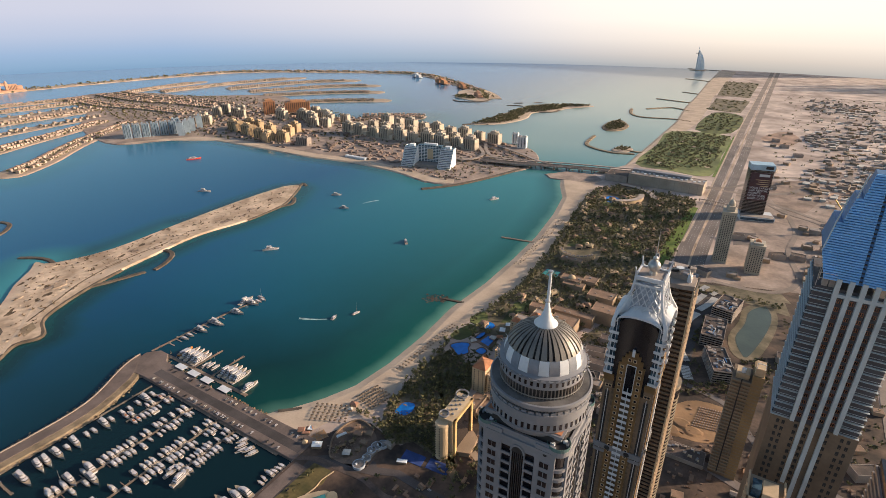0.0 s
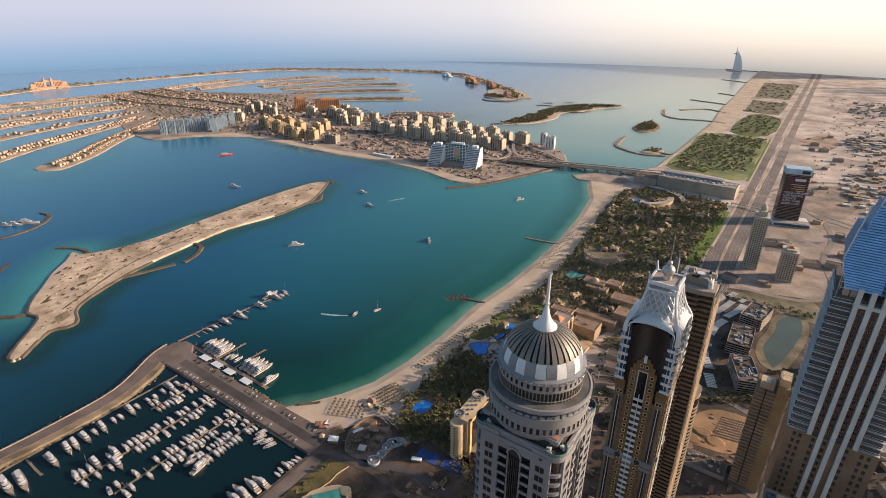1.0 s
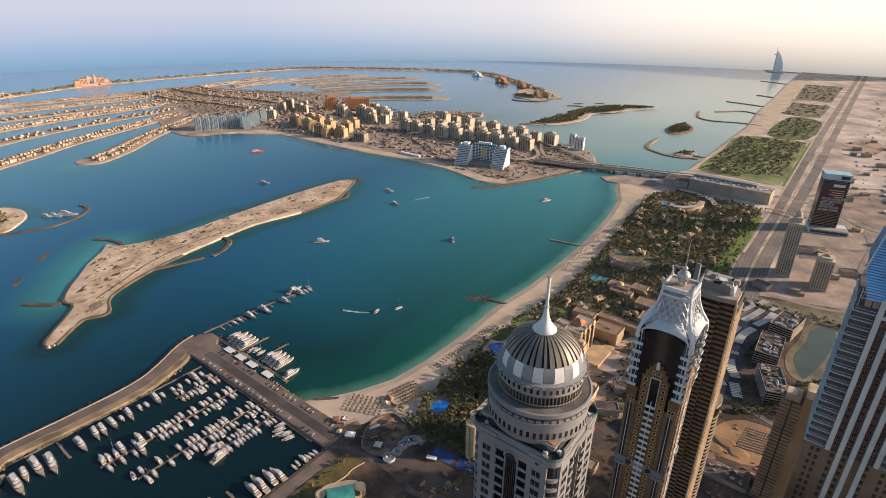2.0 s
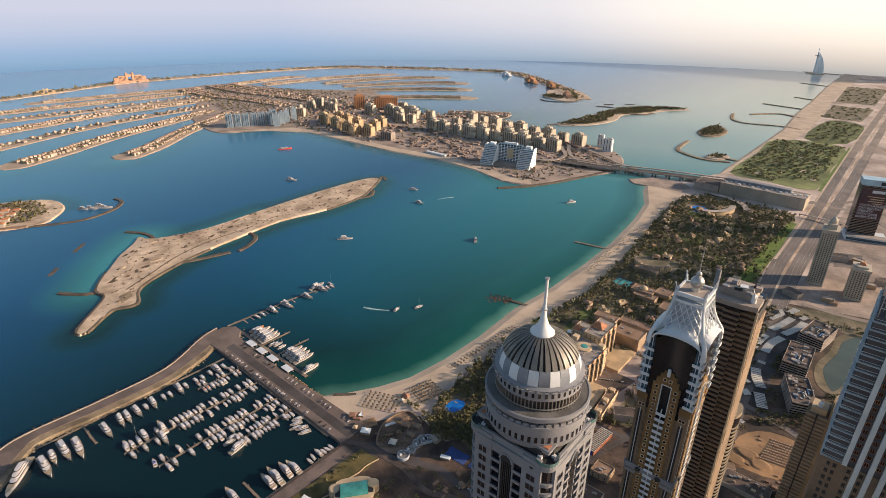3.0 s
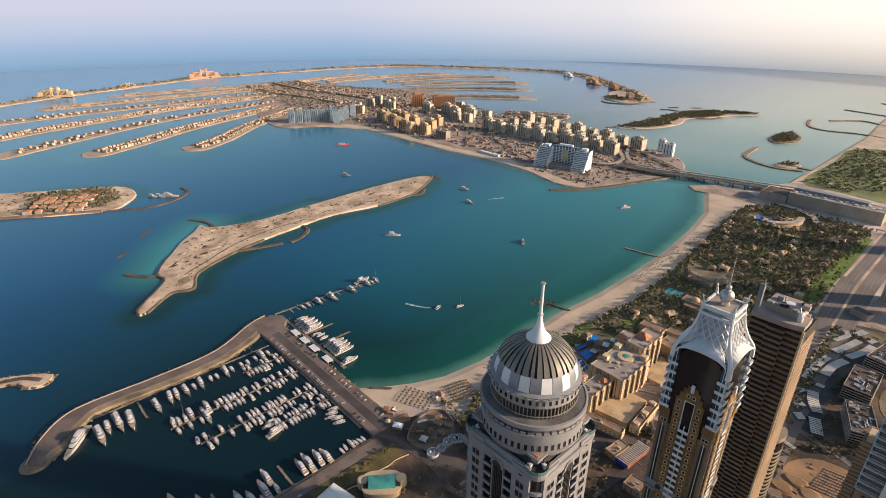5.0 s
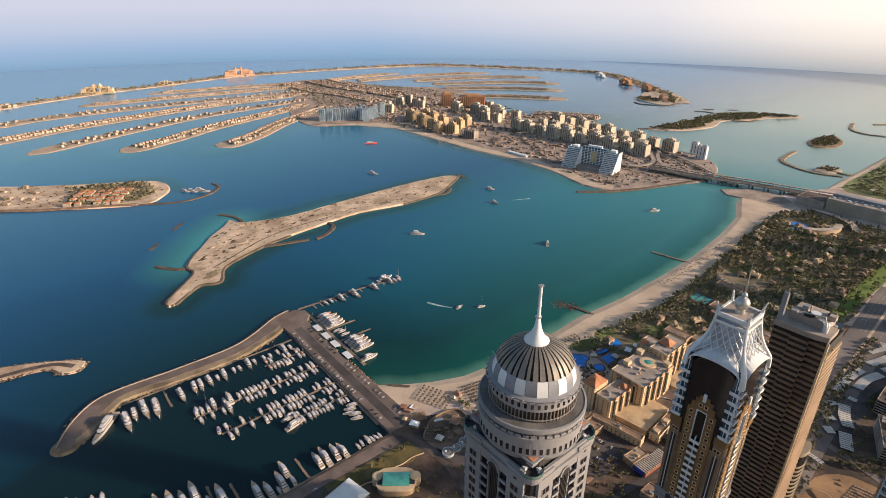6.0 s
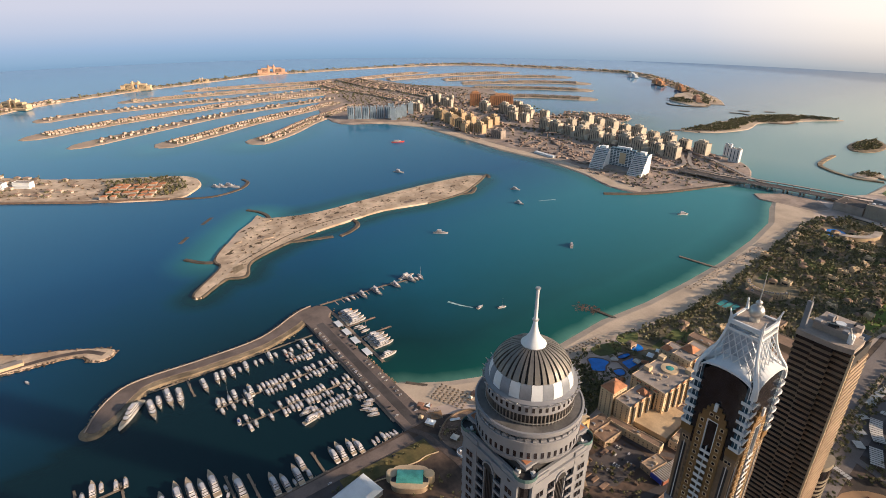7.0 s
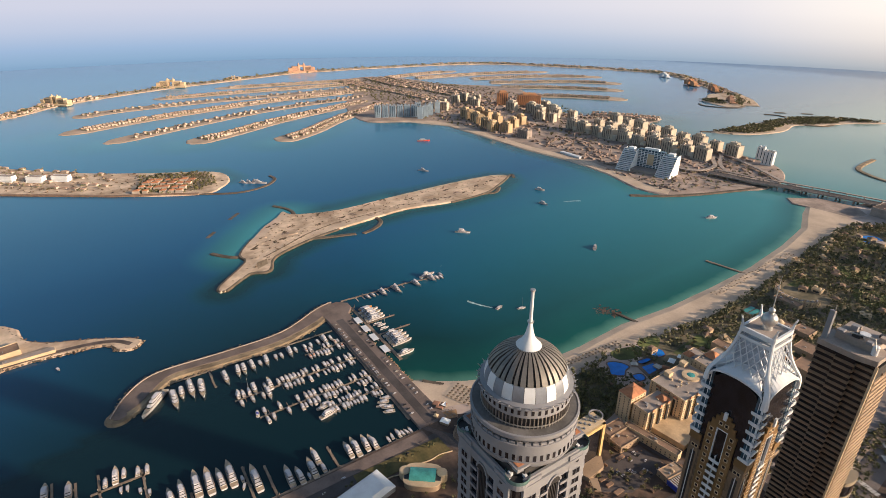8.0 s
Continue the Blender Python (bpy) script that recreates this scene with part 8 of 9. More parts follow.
# low inland buildings and building-site clutter
LOW = [block("inland_building", "low dusty inland building with flat roof", -9, -7, 9, 7, 7, M_CREAMSTONE, M_CONCRETE, "building", storeys=False, group="low inland buildings", units=0),
       block("inland_building", "pale low inland building with flat roof", -14, -8, 14, 8, 10, M_CONCRETE, M_PAVING, "building", storeys=False, group="low inland buildings", units=0),
       block("inland_building", "small dusty inland house", -6, -5, 6, 5, 5, M_CREAMSTONE, M_ROOFTAN, "building", storeys=False, group="low inland buildings", units=0)]
spots = [(-10, 1070), (-60, 1052), (0, 1065), (40, 1180), (60, 1210), (130, 1345), (112, 1300), (96, 1225), (120, 1190), (140, 1250), (150, 1300), (110, 1390), (104, 1420), (150, 1420), (30, 1250), (10, 1290), (-20, 1280), (-30, 560), (60, 1490)]
px, py = scatter([(30, 1700), (420, 1720), (700, 2600), (1000, 3900), (20, 3900), (-20, 2700), (-30, 1800)], 105, 72)
spots += list(zip(px, py))[:44]
for j, (x, y) in enumerate(spots):
    m = pose(x, y, 2.0, 0, 0, rng.choice((0, 6, 15, -20, 30)))
    if j < 3:
        LOW[j].matrix_basis = m
    else:
        copy_thing(LOW[j % 3], m)
c = thing("tower_crane", "yellow crane on an inland building site", "crane", loc=(176, 1440, 2))
part("mast", Geo().box(-1.5, -1.5, 0, 1.5, 1.5, 46), M_YELLOW, c)
part("jib", Geo().beam((0, 0, 44), (-26, 10, 74), 2.0), M_YELLOW, c)
part("counter_jib", Geo().beam((0, 0, 44), (12, -4, 46), 2.4), M_YELLOW, c)

# small buildings, sheds and stacks between the towers
r = random.Random(77)
def shed(label, w, d, h, wall, roof):
    t = thing("shed", label, "shed", "sheds in the yards")
    part("body", Geo().box(-w / 2, -d / 2, 0, w / 2, d / 2, h), wall, t)
    x, y, z = w / 2 + 0.4, d / 2 + 0.4, h + 1.3
    part("gable_roof", Geo().add([(-x, -y, h), (x, -y, h), (x, y, h), (-x, y, h), (-x, 0, z), (x, 0, z)], [(0, 1, 5, 4), (2, 3, 4, 5), (1, 2, 5), (3, 0, 4), (3, 2, 1, 0)]), roof, t)
    part("door", Geo().box(-0.6, -d / 2 - 0.05, 0, 0.6, -d / 2 + 0.02, 2.1), M_DARK, t)
    return t


LOW.append(shed("small corrugated shed with pale gable roof", 9, 6, 3.2, M_CONCRETE, M_CONCRETE))
LOW.append(shed("small shed with tan gable roof", 7, 5, 3.0, M_CREAMSTONE, M_ROOFTAN))
LOW[3].matrix_basis, LOW[4].matrix_basis = pose(-200, 250, 2), pose(-180, 300, 2, 0, 0, 12)
for k, (x, y) in enumerate([(r.uniform(-330, -70), r.uniform(150, 350)) for _ in range(42)] + [(r.uniform(-170, -70), r.uniform(360, 700)) for _ in range(26)] + [(r.uniform(-20, 190), r.uniform(380, 525)) for _ in range(24)] + [(r.uniform(80, 190), r.uniform(600, 980)) for _ in range(22)] + [(r.uniform(-160, -125), r.uniform(560, 800)) for _ in range(8)]):
    if abs(x + 50) < 32 and abs(y - 148) < 32 or x < -255 or abs(x + 41) < 26 and abs(y - 284) < 26 or abs(x + 46) < 34 and abs(y - 430) < 46 or abs(x - 48) < 28 and abs(y - 275) < 46 or abs(x - 30) < 26 and abs(y - 549) < 28 or -172 < x < -110 and 410 < y < 535:
        continue
    m = pose(x, y, 2.0, 0, 0, r.choice((0, 0, 8, -15, 30)))
    copy_thing(LOW[3 + k % 2] if y < 350 and x < -70 else LOW[k % 5], m)
slab("street", ribbon(smooth_line([(-165, 360), (-150, 480), (-128, 560), (-112, 700), (-106, 800)], 6), 8), 1.2, 2.36, M_ASPHALT, "asphalt service street between hotels and highway", "road")
slab("lawn", [(-190, 700), (-130, 690), (-120, 800), (-165, 790)], 1.4, 2.3, M_SCRUB, "dry planted ground behind the hotel", "lawn")
slab("lawn", [(-168, 545), (-140, 548), (-122, 640), (-160, 640)], 1.4, 2.3, M_SCRUB, "dry planted ground beside the hotel", "lawn")
site2 = Geo()
for k in range(1100):
    x, y = r.choice(((r.uniform(-335, -60), r.uniform(120, 560)), (r.uniform(-330, -120), r.uniform(130, 350)), (r.uniform(-20, 200), r.uniform(350, 640))))
    if x < -262 and 200 < y < 400:
        continue
    s, h, q = r.uniform(0.4, 2.6), r.uniform(0.6, 2.4), r.choice((0.15, 0.5, 1.0, 3.0))
    site2.box(x - s, y - s * q, 2.1, x + s, y + s * q * 0.6, 2.1 + h)
solid("yard_clutter", site2, M_ROOFTAN, "stacks, sheds and walls in the yards", "yard clutter", kind="stuff")
woods("street_trees", [(-330, 120), (-60, 120), (-60, 350), (-250, 350), (-300, 330)], 17, 5.5, 3.4, 40, 0.65, 81, "scattered yard and street trees")
woods("street_trees", [(-384, 404), (-372, 414), (-340, 404), (-318, 418), (-296, 408), (-292, 374), (-312, 384), (-334, 393), (-360, 397)], 6.5, 5.0, 3.6, 40, 0.65, 82, "trees behind the restaurant garden")
woods("street_trees", [(-364, 340), (-366, 385), (-335, 388), (-322, 345), (-345, 332)], 13, 3.6, 2.4, 36, 0.5, 84, "few small trees in the restaurant garden")
woods("street_trees", [(70, 500), (200, 520), (200, 960), (75, 960), (90, 700)], 17, 5.0, 4.0, 30, 0.8, 83, "dusty trees beside the pond road")
woods("street_trees", [(-175, 540), (-110, 545), (-105, 800), (-165, 800), (-195, 700), (-165, 640)], 11, 6, 4.5, 40, 0.8, 84, "dense trees between the hotel and the highway")
woods("street_trees", [(-105, 380), (-75, 380), (-85, 560), (-115, 560)], 12, 5.5, 4, 40, 0.7, 85, "street trees along the service road")
woods("street_trees", [(-215, 440), (-180, 440), (-176, 400), (-130, 330), (-110, 420), (-176, 480)], 12, 5.5, 4, 44, 0.65, 86, "small trees round the car park")
woods("street_trees", [(-60, 640), (-78, 700), (-84, 980), (-72, 990), (-62, 800), (-50, 660)], 6.5, 5.5, 4.2, 40, 0.75, 87, "roadside trees beside the car park")
woods("street_trees", [(-30, 690), (-10, 700), (-30, 780), (-22, 880), (-34, 890), (-40, 800)], 9, 5, 3.5, 36, 0.7, 88, "trees between the car park and the offices")
woods("garden_trees", [(-352, 562), (-354, 610), (-336, 616), (-326, 660), (-300, 660), (-284, 640), (-282, 565), (-310, 560)], 6.5, 6.0, 4.0, 40, 0.75, 89, "dark garden trees round the pools",
      holes=[rect(-350, 572, -312, 612), rect(-326, 594, -288, 652), rect(-338, 656, -310, 684), rect(-364, 612, -330, 664)])
for k, (x, y) in enumerate(((-300, 640), (-292, 648), (-322, 618), (-288, 590))):
    t = thing("pavilion", "small pale-roofed pool pavilion among trees", "pavilion", "pool pavilions", (x, y, 2.3), 25 * k)
    part("body", Geo().box(-4, -3, 0, 4, 3, 2.8), M_CREAMSTONE, t)
    part("roof", Geo().prism(rect(-5, -4, 5, 4), 2.8, 4.4, 0.4), (M_SHADE, M_TERRA)[k % 2], t)
# low-rise quarters inland, too many to count
for seed, mat, h0 in ((301, M_CREAMSTONE, 5), (302, M_CONCRETE, 7), (303, M_SHADE, 4)):
    rq = random.Random(seed)
    quarter = Geo()
    for k in range(520):
        cx, cy = rq.choice(((160, 1150), (330, 1350), (120, 1850), (330, 2050), (560, 2300), (160, 2500), (420, 2850), (800, 2900), (250, 3400), (700, 3600)))
        x, y, s = cx + rq.gauss(0, 90), cy + rq.gauss(0, 120), rq.uniform(3, 11)
        if x > 110 and (y > 1080):
            quarter.box(x - s, y - s * rq.uniform(0.5, 1.2), 2, x + s, y + s * 0.8, 2 + h0 * rq.uniform(0.5, 1.6))
    solid("low_quarter", quarter, mat, "dusty low-rise houses of the inland quarters", "buildings", kind="stuff")
woods("inland_trees", [(110, 1100), (520, 1150), (900, 2600), (1000, 3800), (140, 3800), (110, 2000)], 64, 5, 5, 14, 1.6, 304, "dusty street trees of the inland quarters, paled for haze", M_HAZETREE)
for o in ([(-300, 1140), (-310, 1200), (-270, 1230), (-250, 1170)], [(-230, 1080), (-250, 1130), (-200, 1150), (-190, 1090)], [(-220, 1280), (-240, 1340), (-180, 1360), (-170, 1300)], [(-330, 1330), (-345, 1400), (-300, 1420), (-290, 1350)]):
    slab("lawn", smooth_line(o, 4, True), 1.4, 2.42, M_LAWN, "resort lawn among palms", "lawn")
for line in ([(-330, 930), (-270, 960), (-210, 1040), (-160, 1180), (-150, 1440)], [(-345, 1100), (-270, 1120), (-200, 1220), (-170, 1400)], [(-370, 1300), (-280, 1260), (-210, 1230)]):
    slab("path", ribbon(smooth_line(line, 6), 5), 1.4, 2.46, M_SITE, "sandy path through the resort garden", "path")
woods("street_trees", [(-32, 656), (0, 668), (40, 690), (20, 720), (-14, 690), (-28, 690)], 7, 5, 4, 40, 0.75, 305, "trees beside the office road")
woods("street_trees", [(-60, 560), (-36, 562), (-34, 640), (-56, 650)], 8, 5, 4, 40, 0.75, 306, "trees beside the sand lot")
woods("street_trees", [(24, 690), (70, 700), (84, 800), (60, 800), (30, 780)], 9, 5, 4, 36, 0.8, 307, "trees on the bank of the pond")
slab("planting", [(-60, 560), (-36, 562), (-33, 640), (-50, 690), (-66, 700), (-70, 640)], 1.4, 2.3, M_TOWN, "bare brown planting ground", "ground")

# ---- palm-shaped island and outer islands ----
def house_row(line, offs, gap, w, d, h, seed, name, label, keep=0.9, roof=None):
    """Small hip-roofed houses along a line, too many to count, with their garden trees."""
    r = np.random.default_rng(seed)
    walls, roofs, px, py = Geo(), Geo(), [], []
    acc = 0.0
    for (x0, y0), (x1, y1) in zip(line, line[1:]):
        L = math.dist((x0, y0), (x1, y1))
        ux, uy = (x1 - x0) / L, (y1 - y0) / L
        while acc < L:
            for o in offs:
                s = r.uniform(0.75, 1.2)
                cx, cy = x0 + ux * acc - uy * o + r.normal(0, 1.0), y0 + uy * acc + ux * o + r.normal(0, 1.0)
                if r.random() > keep:
                    continue
                q = [(cx + ux * a * w * s / 2 - uy * b * d * s / 2, cy + uy * a * w * s / 2 + ux * b * d * s / 2) for a, b in ((-1, -1), (1, -1), (1, 1), (-1, 1))]
                hh = h * r.uniform(0.8, 1.25)
                walls.prism(q, 2.0, 2.2 + hh)
                roofs.prism(q, 2.2 + hh, 2.2 + hh + 2.2, 0.35, 0.5)
                for _ in range(6):
                    px.append(cx + r.normal(0, 7))
                    py.append(cy + r.normal(0, 7))
            acc += gap
        acc -= L
    solid(name, walls, M_VILLA, label, "houses", kind="stuff")
    solid("villa_roofs", roofs, roof or M_ROOFBROWN, "tan roofs of the waterfront villas", "roofs", kind="stuff")
    me = leaf_cloud(np.array(px), np.array(py), 5, 3.2, 8, 1.5, seed, 2.2)
    me.materials.append(M_HAZETREE)
    tagged(new("garden_trees", me), "garden trees between the villas", "trees", kind="stuff")


for k, (spine, w) in enumerate(FRONDS):
    line = smooth_line(spine, 8)
    line = line[3:]
    dense = k not in (2, 4)
    house_row(line, (-w * 0.2, w * 0.2), 14.5 if dense else 30, 11, 11, 7.0, 100 + k, "waterfront_villas", "rows of cream villas on a palm branch", 0.95 if dense else 0.6)
    slab("road", ribbon(line, 7), 1.5, 2.45, M_ASPHALT, "narrow road along a palm branch", "road")
house_row(smooth_line([(-3230, 1560), (-2900, 1560), (-2600, 1620), (-2350, 1650)], 8), (-120, -90, -60, 60, 90, 120, 160, 200), 19, 14, 13, 7, 140, "villa_quarter", "dense cream villas at the crown of the island", 0.9)
house_row(smooth_line([(-1390, 2090), (-1500, 2040), (-1620, 1950)], 6), (-14, 14, 40), 18, 14, 13, 9, 141, "waterfront_villas", "rows of cream houses on a side spur", 0.95)


def apartment(name, label, w, d, h, wall, group, glass=None, stepped=False):
    t = thing(name, label, "apartment block", group)
    part("core", Geo().box(-w / 2 + 0.6, -d / 2 + 0.6, 0, w / 2 - 0.6, d / 2 - 0.6, h - 0.5), glass or M_GLASS, t)
    bay = max(3, int(w / 6))
    pw = 0.6 if glass is M_GLASSBLUE else 0.85
    face = Geo()
    for k in range(bay + 1):
        x = -w / 2 + w * k / bay
        face.box(x - pw, -d / 2 - 0.2, 0, x + pw, d / 2 + 0.2, h)
    side = max(2, int(d / 6))
    for k in range(side + 1):
        y = -d / 2 + d * k / side
        face.box(-w / 2 - 0.2, y - pw, 0, w / 2 + 0.2, y + pw, h)
    for k in range(int(h / 3.8)):
        face.box(-w / 2, -d / 2, 3.8 * k, w / 2, d / 2, 3.8 * k + (0.9 if glass is M_GLASSBLUE else 1.15))
    part("roof", Geo().box(-w / 2, -d / 2, h - 0.6, w / 2, d / 2, h), M_CONCRETE, t)
    # projecting bays with dark glazed columns between them
    nb, blue = max(2, round(w / 9.5)), glass is M_GLASSBLUE
    for k in range(nb):
        x, up = -w / 2 + w * (k + 0.5) / nb, 2.5 if k % 2 else 0.0
        face.box(x - w / nb * 0.27, -d / 2 - 2.2, 0, x + w / nb * 0.27, -d / 2, h + up)
    column = Geo()
    for k in range(nb):
        x = -w / 2 + w * (k + 0.5) / nb
        column.box(x - 1.1, -d / 2 - 2.35, 4, x + 1.1, -d / 2 - 2.1, h - 2)
    for k in range(1, nb):
        x = -w / 2 + w * k / nb
        column.box(x - 1.7, -d / 2 - 0.35, 3, x + 1.7, -d / 2, h - 1.5)
    ny = max(2, round(d / 8))
    for k in range(ny):
        y = -d / 2 + d * (k + 0.5) / ny
        column.box(w / 2, y - 1.3, 3, w / 2 + 0.35, y + 1.3, h - 1.5)
    part("glazing", column, glass or M_DARK, t)
    tagged(part("facade", face, wall, t), kind="stuff")
    if stepped:
        part("upper_storey", Geo().box(-w * 0.28, -d * 0.32, h, w * 0.28, d * 0.32, h + 8), wall, t)
        part("roof_pavilion", Geo().prism(rect(-4, -4, 4, 4), h + 8, h + 12, 0.2), wall, t)
    for sx in (-0.33, 0.33):
        part("roof_house", Geo().box(sx * w - 3, -3, h, sx * w + 3, 3, h + 4), wall, t)
    return t


GA, GB, GC = "apartment blocks of the island", "beach apartment blocks", "glass-fronted towers"
A1 = apartment("apartment_block", "pale beige apartment block with many bays", 34, 24, 36, M_PALEBEIGE, GA)
A2 = apartment("apartment_block", "pale beige apartment slab with stepped roof", 46, 26, 40, M_PALEBEIGE, GA, stepped=True)
A3 = apartment("beach_apartments", "golden beige apartment block with stepped roof", 40, 24, 34, M_SANDSTONE, GB, stepped=True)
A4 = apartment("glass_apartments", "tall blue-glass apartment slab with white piers", 26, 20, 50, M_BLUEPANEL, GC, M_GLASSBLUE)
done = set()
def place(ob, x, y, rz=0.0):
    m = pose(x, y, 2.3, 0, 0, rz)
    if ob.name in done:
        copy_thing(ob, m)
    else:
        ob.matrix_basis = m
        done.add(ob.name)


# three rows of joined blocks along the trunk
for k in range(9):
    place(A2 if k % 2 == 0 else A1, -872 - 68 * k, 1788 + 9 * k, -8)
for k in range(10):
    place(A2 if k % 3 != 1 else A1, -905 - 60 * k, 1668 - 3.5 * k + (8 if k % 2 else 0), -4)
for k in range(8):
    place(A1, -946 - 66 * k, 1732 + 3 * k, -6)
for k in range(9):
    x, y = -935 - 60 * k, 1652 - 3.5 * k
    solid("link_block", Geo().box(x - 9, y, 2.3, x + 9, y + 22, 20), M_PALEBEIGE, "low beige block linking two apartment blocks", "apartment block", "linking blocks")
for k, (x, y) in enumerate(((-1690, 1780), (-1750, 1820), (-1640, 1740), (-1590, 1790), (-1720, 1720), (-1660, 1670), (-1800, 1750), (-1830, 1860), (-1880, 1700), (-1600, 1680))):
    place(A1 if k % 2 else A2, x, y, 10)
for k, (x, y, r) in enumerate(((-1555, 1400, 8), (-1600, 1370, 95), (-1610, 1480, 5), (-1660, 1385, 20), (-1720, 1400, 60), (-1775, 1420, 15), (-1830, 1430, 70), (-1880, 1440, 10), (-1700, 1470, 0), (-1790, 1490, 0), (-1850, 1500, 15), (-1640, 1545, 0))):
    place(A3, x, y, r)
for k, (x, y, r) in enumerate(((-2085, 1120, 60), (-2070, 1148, 60), (-2055, 1176, 60), (-2040, 1204, 60), (-2026, 1232, 60), (-2012, 1260, 62), (-1965, 1262, 140), (-1985, 1300, 145), (-2005, 1338, 145), (-2050, 1300, 60), (-2030, 1390, 145))):
    place(A4, x, y, r)
for k, (x, y) in enumerate(((-2080, 1400), (-2110, 1440), (-2060, 1450), (-2140, 1490), (-2050, 1620), (-2110, 1640), (-2190, 1600), (-2230, 1680), (-2150, 1700))):
    place(A1, x, y, 30)
t = apartment("brick_hotel", "large red-brown hotel with many bays", 110, 40, 52, M_REDBROWN, "", stepped=True)
tagged(t, category="hotel")
t.matrix_basis = pose(-1935, 1850, 2.3, 0, 0, 50)
t2 = apartment("brick_hotel", "orange-brown hotel wing with stepped roof", 50, 40, 58, M_REDBROWN, "", stepped=True)
tagged(t2, category="hotel")
t2.matrix_basis = pose(-2030, 1765, 2.3, 0, 0, 50)
b = apartment("unfinished_block", "grey unfinished concrete apartment block", 46, 26, 30, M_CONCRETE, "", M_DARK)
b.matrix_basis = pose(-1450, 1400, 2.3, 0, 0, 10)
# beach hotel: two wings that step down towards the sea, joined by a taller block
t = thing("terraced_hotel", "white and blue glass hotel with wings stepping down seawards", "hotel", loc=(-925, 1432, 2.3), rz=14)
for sgn in (-1, 1):
    for k in range(12):
        y0 = -52 + 3.6 * k
        part("terrace_storey", Geo().box(sgn * 56 - 19, y0, 4.0 * k, sgn * 56 + 19, 16, 4.0 * k + 2.5), M_WHITE, t)
    part("wing_glass", Geo().add([(sgn * 56 + x, y, z) for x in (-18.3, 18.3) for y, z in ((-49, 0), (15.5, 0), (15.5, 47), (-8, 47))],
                                 [(3, 2, 1, 0), (4, 5, 6, 7), (0, 4, 7, 3), (3, 7, 6, 2), (1, 2, 6, 5)]), M_GLASSBLUE, t)
    for k in range(2):
        x = sgn * 56 + (19.2 if k else -19.6)
        part("side_wall", Geo().add([(x + d, y, z) for d in (0, 0.4) for y, z in ((-52, 0), (16.5, 0), (16.5, 49), (-9, 49))],
                                    [(3, 2, 1, 0), (4, 5, 6, 7), (0, 4, 7, 3), (3, 7, 6, 2), (1, 2, 6, 5)]), M_BRIGHTWHITE, t)
    part("roof_house", Geo().box(sgn * 56 - 8, -4, 47, sgn * 56 + 8, 12, 53), M_BRIGHTWHITE, t)
part("link_block", Geo().box(-37, 0, 0, 37, 16, 52), M_GLASSBLUE, t)
for k in range(12):
    part("link_storey", Geo().box(-36.5, -0.5, 4.2 * k, 36.5, 0.1, 4.2 * k + 1.5), M_WHITE, t)
for k in range(9):
    part("link_pier", Geo().box(-37 + 9.1 * k, -0.8, 0, -35.6 + 9.1 * k, 0.2, 52), M_BRIGHTWHITE, t)
# opening made as a solid panel, coloured like the golden sky behind
part("gold_panel", Geo().box(-8, -1.2, 14, 10, -0.9, 42), M_CREAM, t, "golden panel painted as sky seen through the middle block")
part("podium", Geo().box(-36, -40, 0, 36, 0, 6), M_CONCRETE, t)
part("roof_house", Geo().box(-20, 3, 52, 20, 12, 57), M_BRIGHTWHITE, t)
t.scale = (1.08, 1.0, 1.15)
t = apartment("white_tower", "white slab tower at the tip of the island", 30, 22, 42, M_WHITE, "", M_GLASSBLUE)
t.matrix_basis = pose(-762, 1790, 2.3, 0, 0, 10)
t = apartment("white_tower", "lower white slab beside the white tower", 20, 18, 38, M_WHITE, "", M_GLASSBLUE)
t.matrix_basis = pose(-812, 1840, 2.3, 0, 0, 10)
# building-site sheds and plant on the near side of the trunk
r = random.Random(9)
site = Geo()
for k in range(170):
    x, y = r.uniform(-1390, -990), r.uniform(1370, 1560)
    s, h = r.uniform(3, 11), r.uniform(2, 6)
    site.box(x - s, y - s * 0.5, 2.3, x + s, y + s * 0.5, 2.3 + h)
solid("site_clutter", site, M_SITE, "sheds and stacks on a building site", "building site", kind="stuff")
tip = Geo()
for k in range(260):
    x, y = r.uniform(-1000, -650), r.uniform(1310, 1720)
    if inside(offset(ccw(TRUNK), -14), np.array([x]), np.array([y]))[0] and not (-1010 < x < -840 and 1370 < y < 1470):
        s, h = r.uniform(1.5, 6), r.uniform(1.5, 4.5)
        tip.box(x - s, y - s * r.uniform(0.3, 1.0), 2.3, x + s, y + s * 0.5, 2.3 + h)
solid("tip_clutter", tip, M_SITE, "sheds, stacks and kiosks at the island's tip", "building site", kind="stuff")
woods("island_trees", [(-990, 1330), (-760, 1310), (-670, 1540), (-700, 1760), (-860, 1700), (-900, 1500)], 24, 5, 4, 20, 1.2, 95, "sparse trees at the tip of the island", M_HAZETREE)
solid("long_shed", Geo().prism(rect(-1215, 1352, -1130, 1366), 2.4, 8), M_WHITE, "long white beach shed", "shed")
for k, (x, y) in enumerate(((-1080, 1440), (-1180, 1450), (-1270, 1470))):
    c = thing("tower_crane", "slender tower crane on the island site", "crane", "island cranes", (x, y, 2.3), 30 * k)
    part("mast", Geo().box(-0.8, -0.8, 0, 0.8, 0.8, 42), M_SITE, c)
    part("jib", Geo().beam((-12, 0, 42), (34, 0, 42), 1.2), M_SITE, c)
town = Geo()
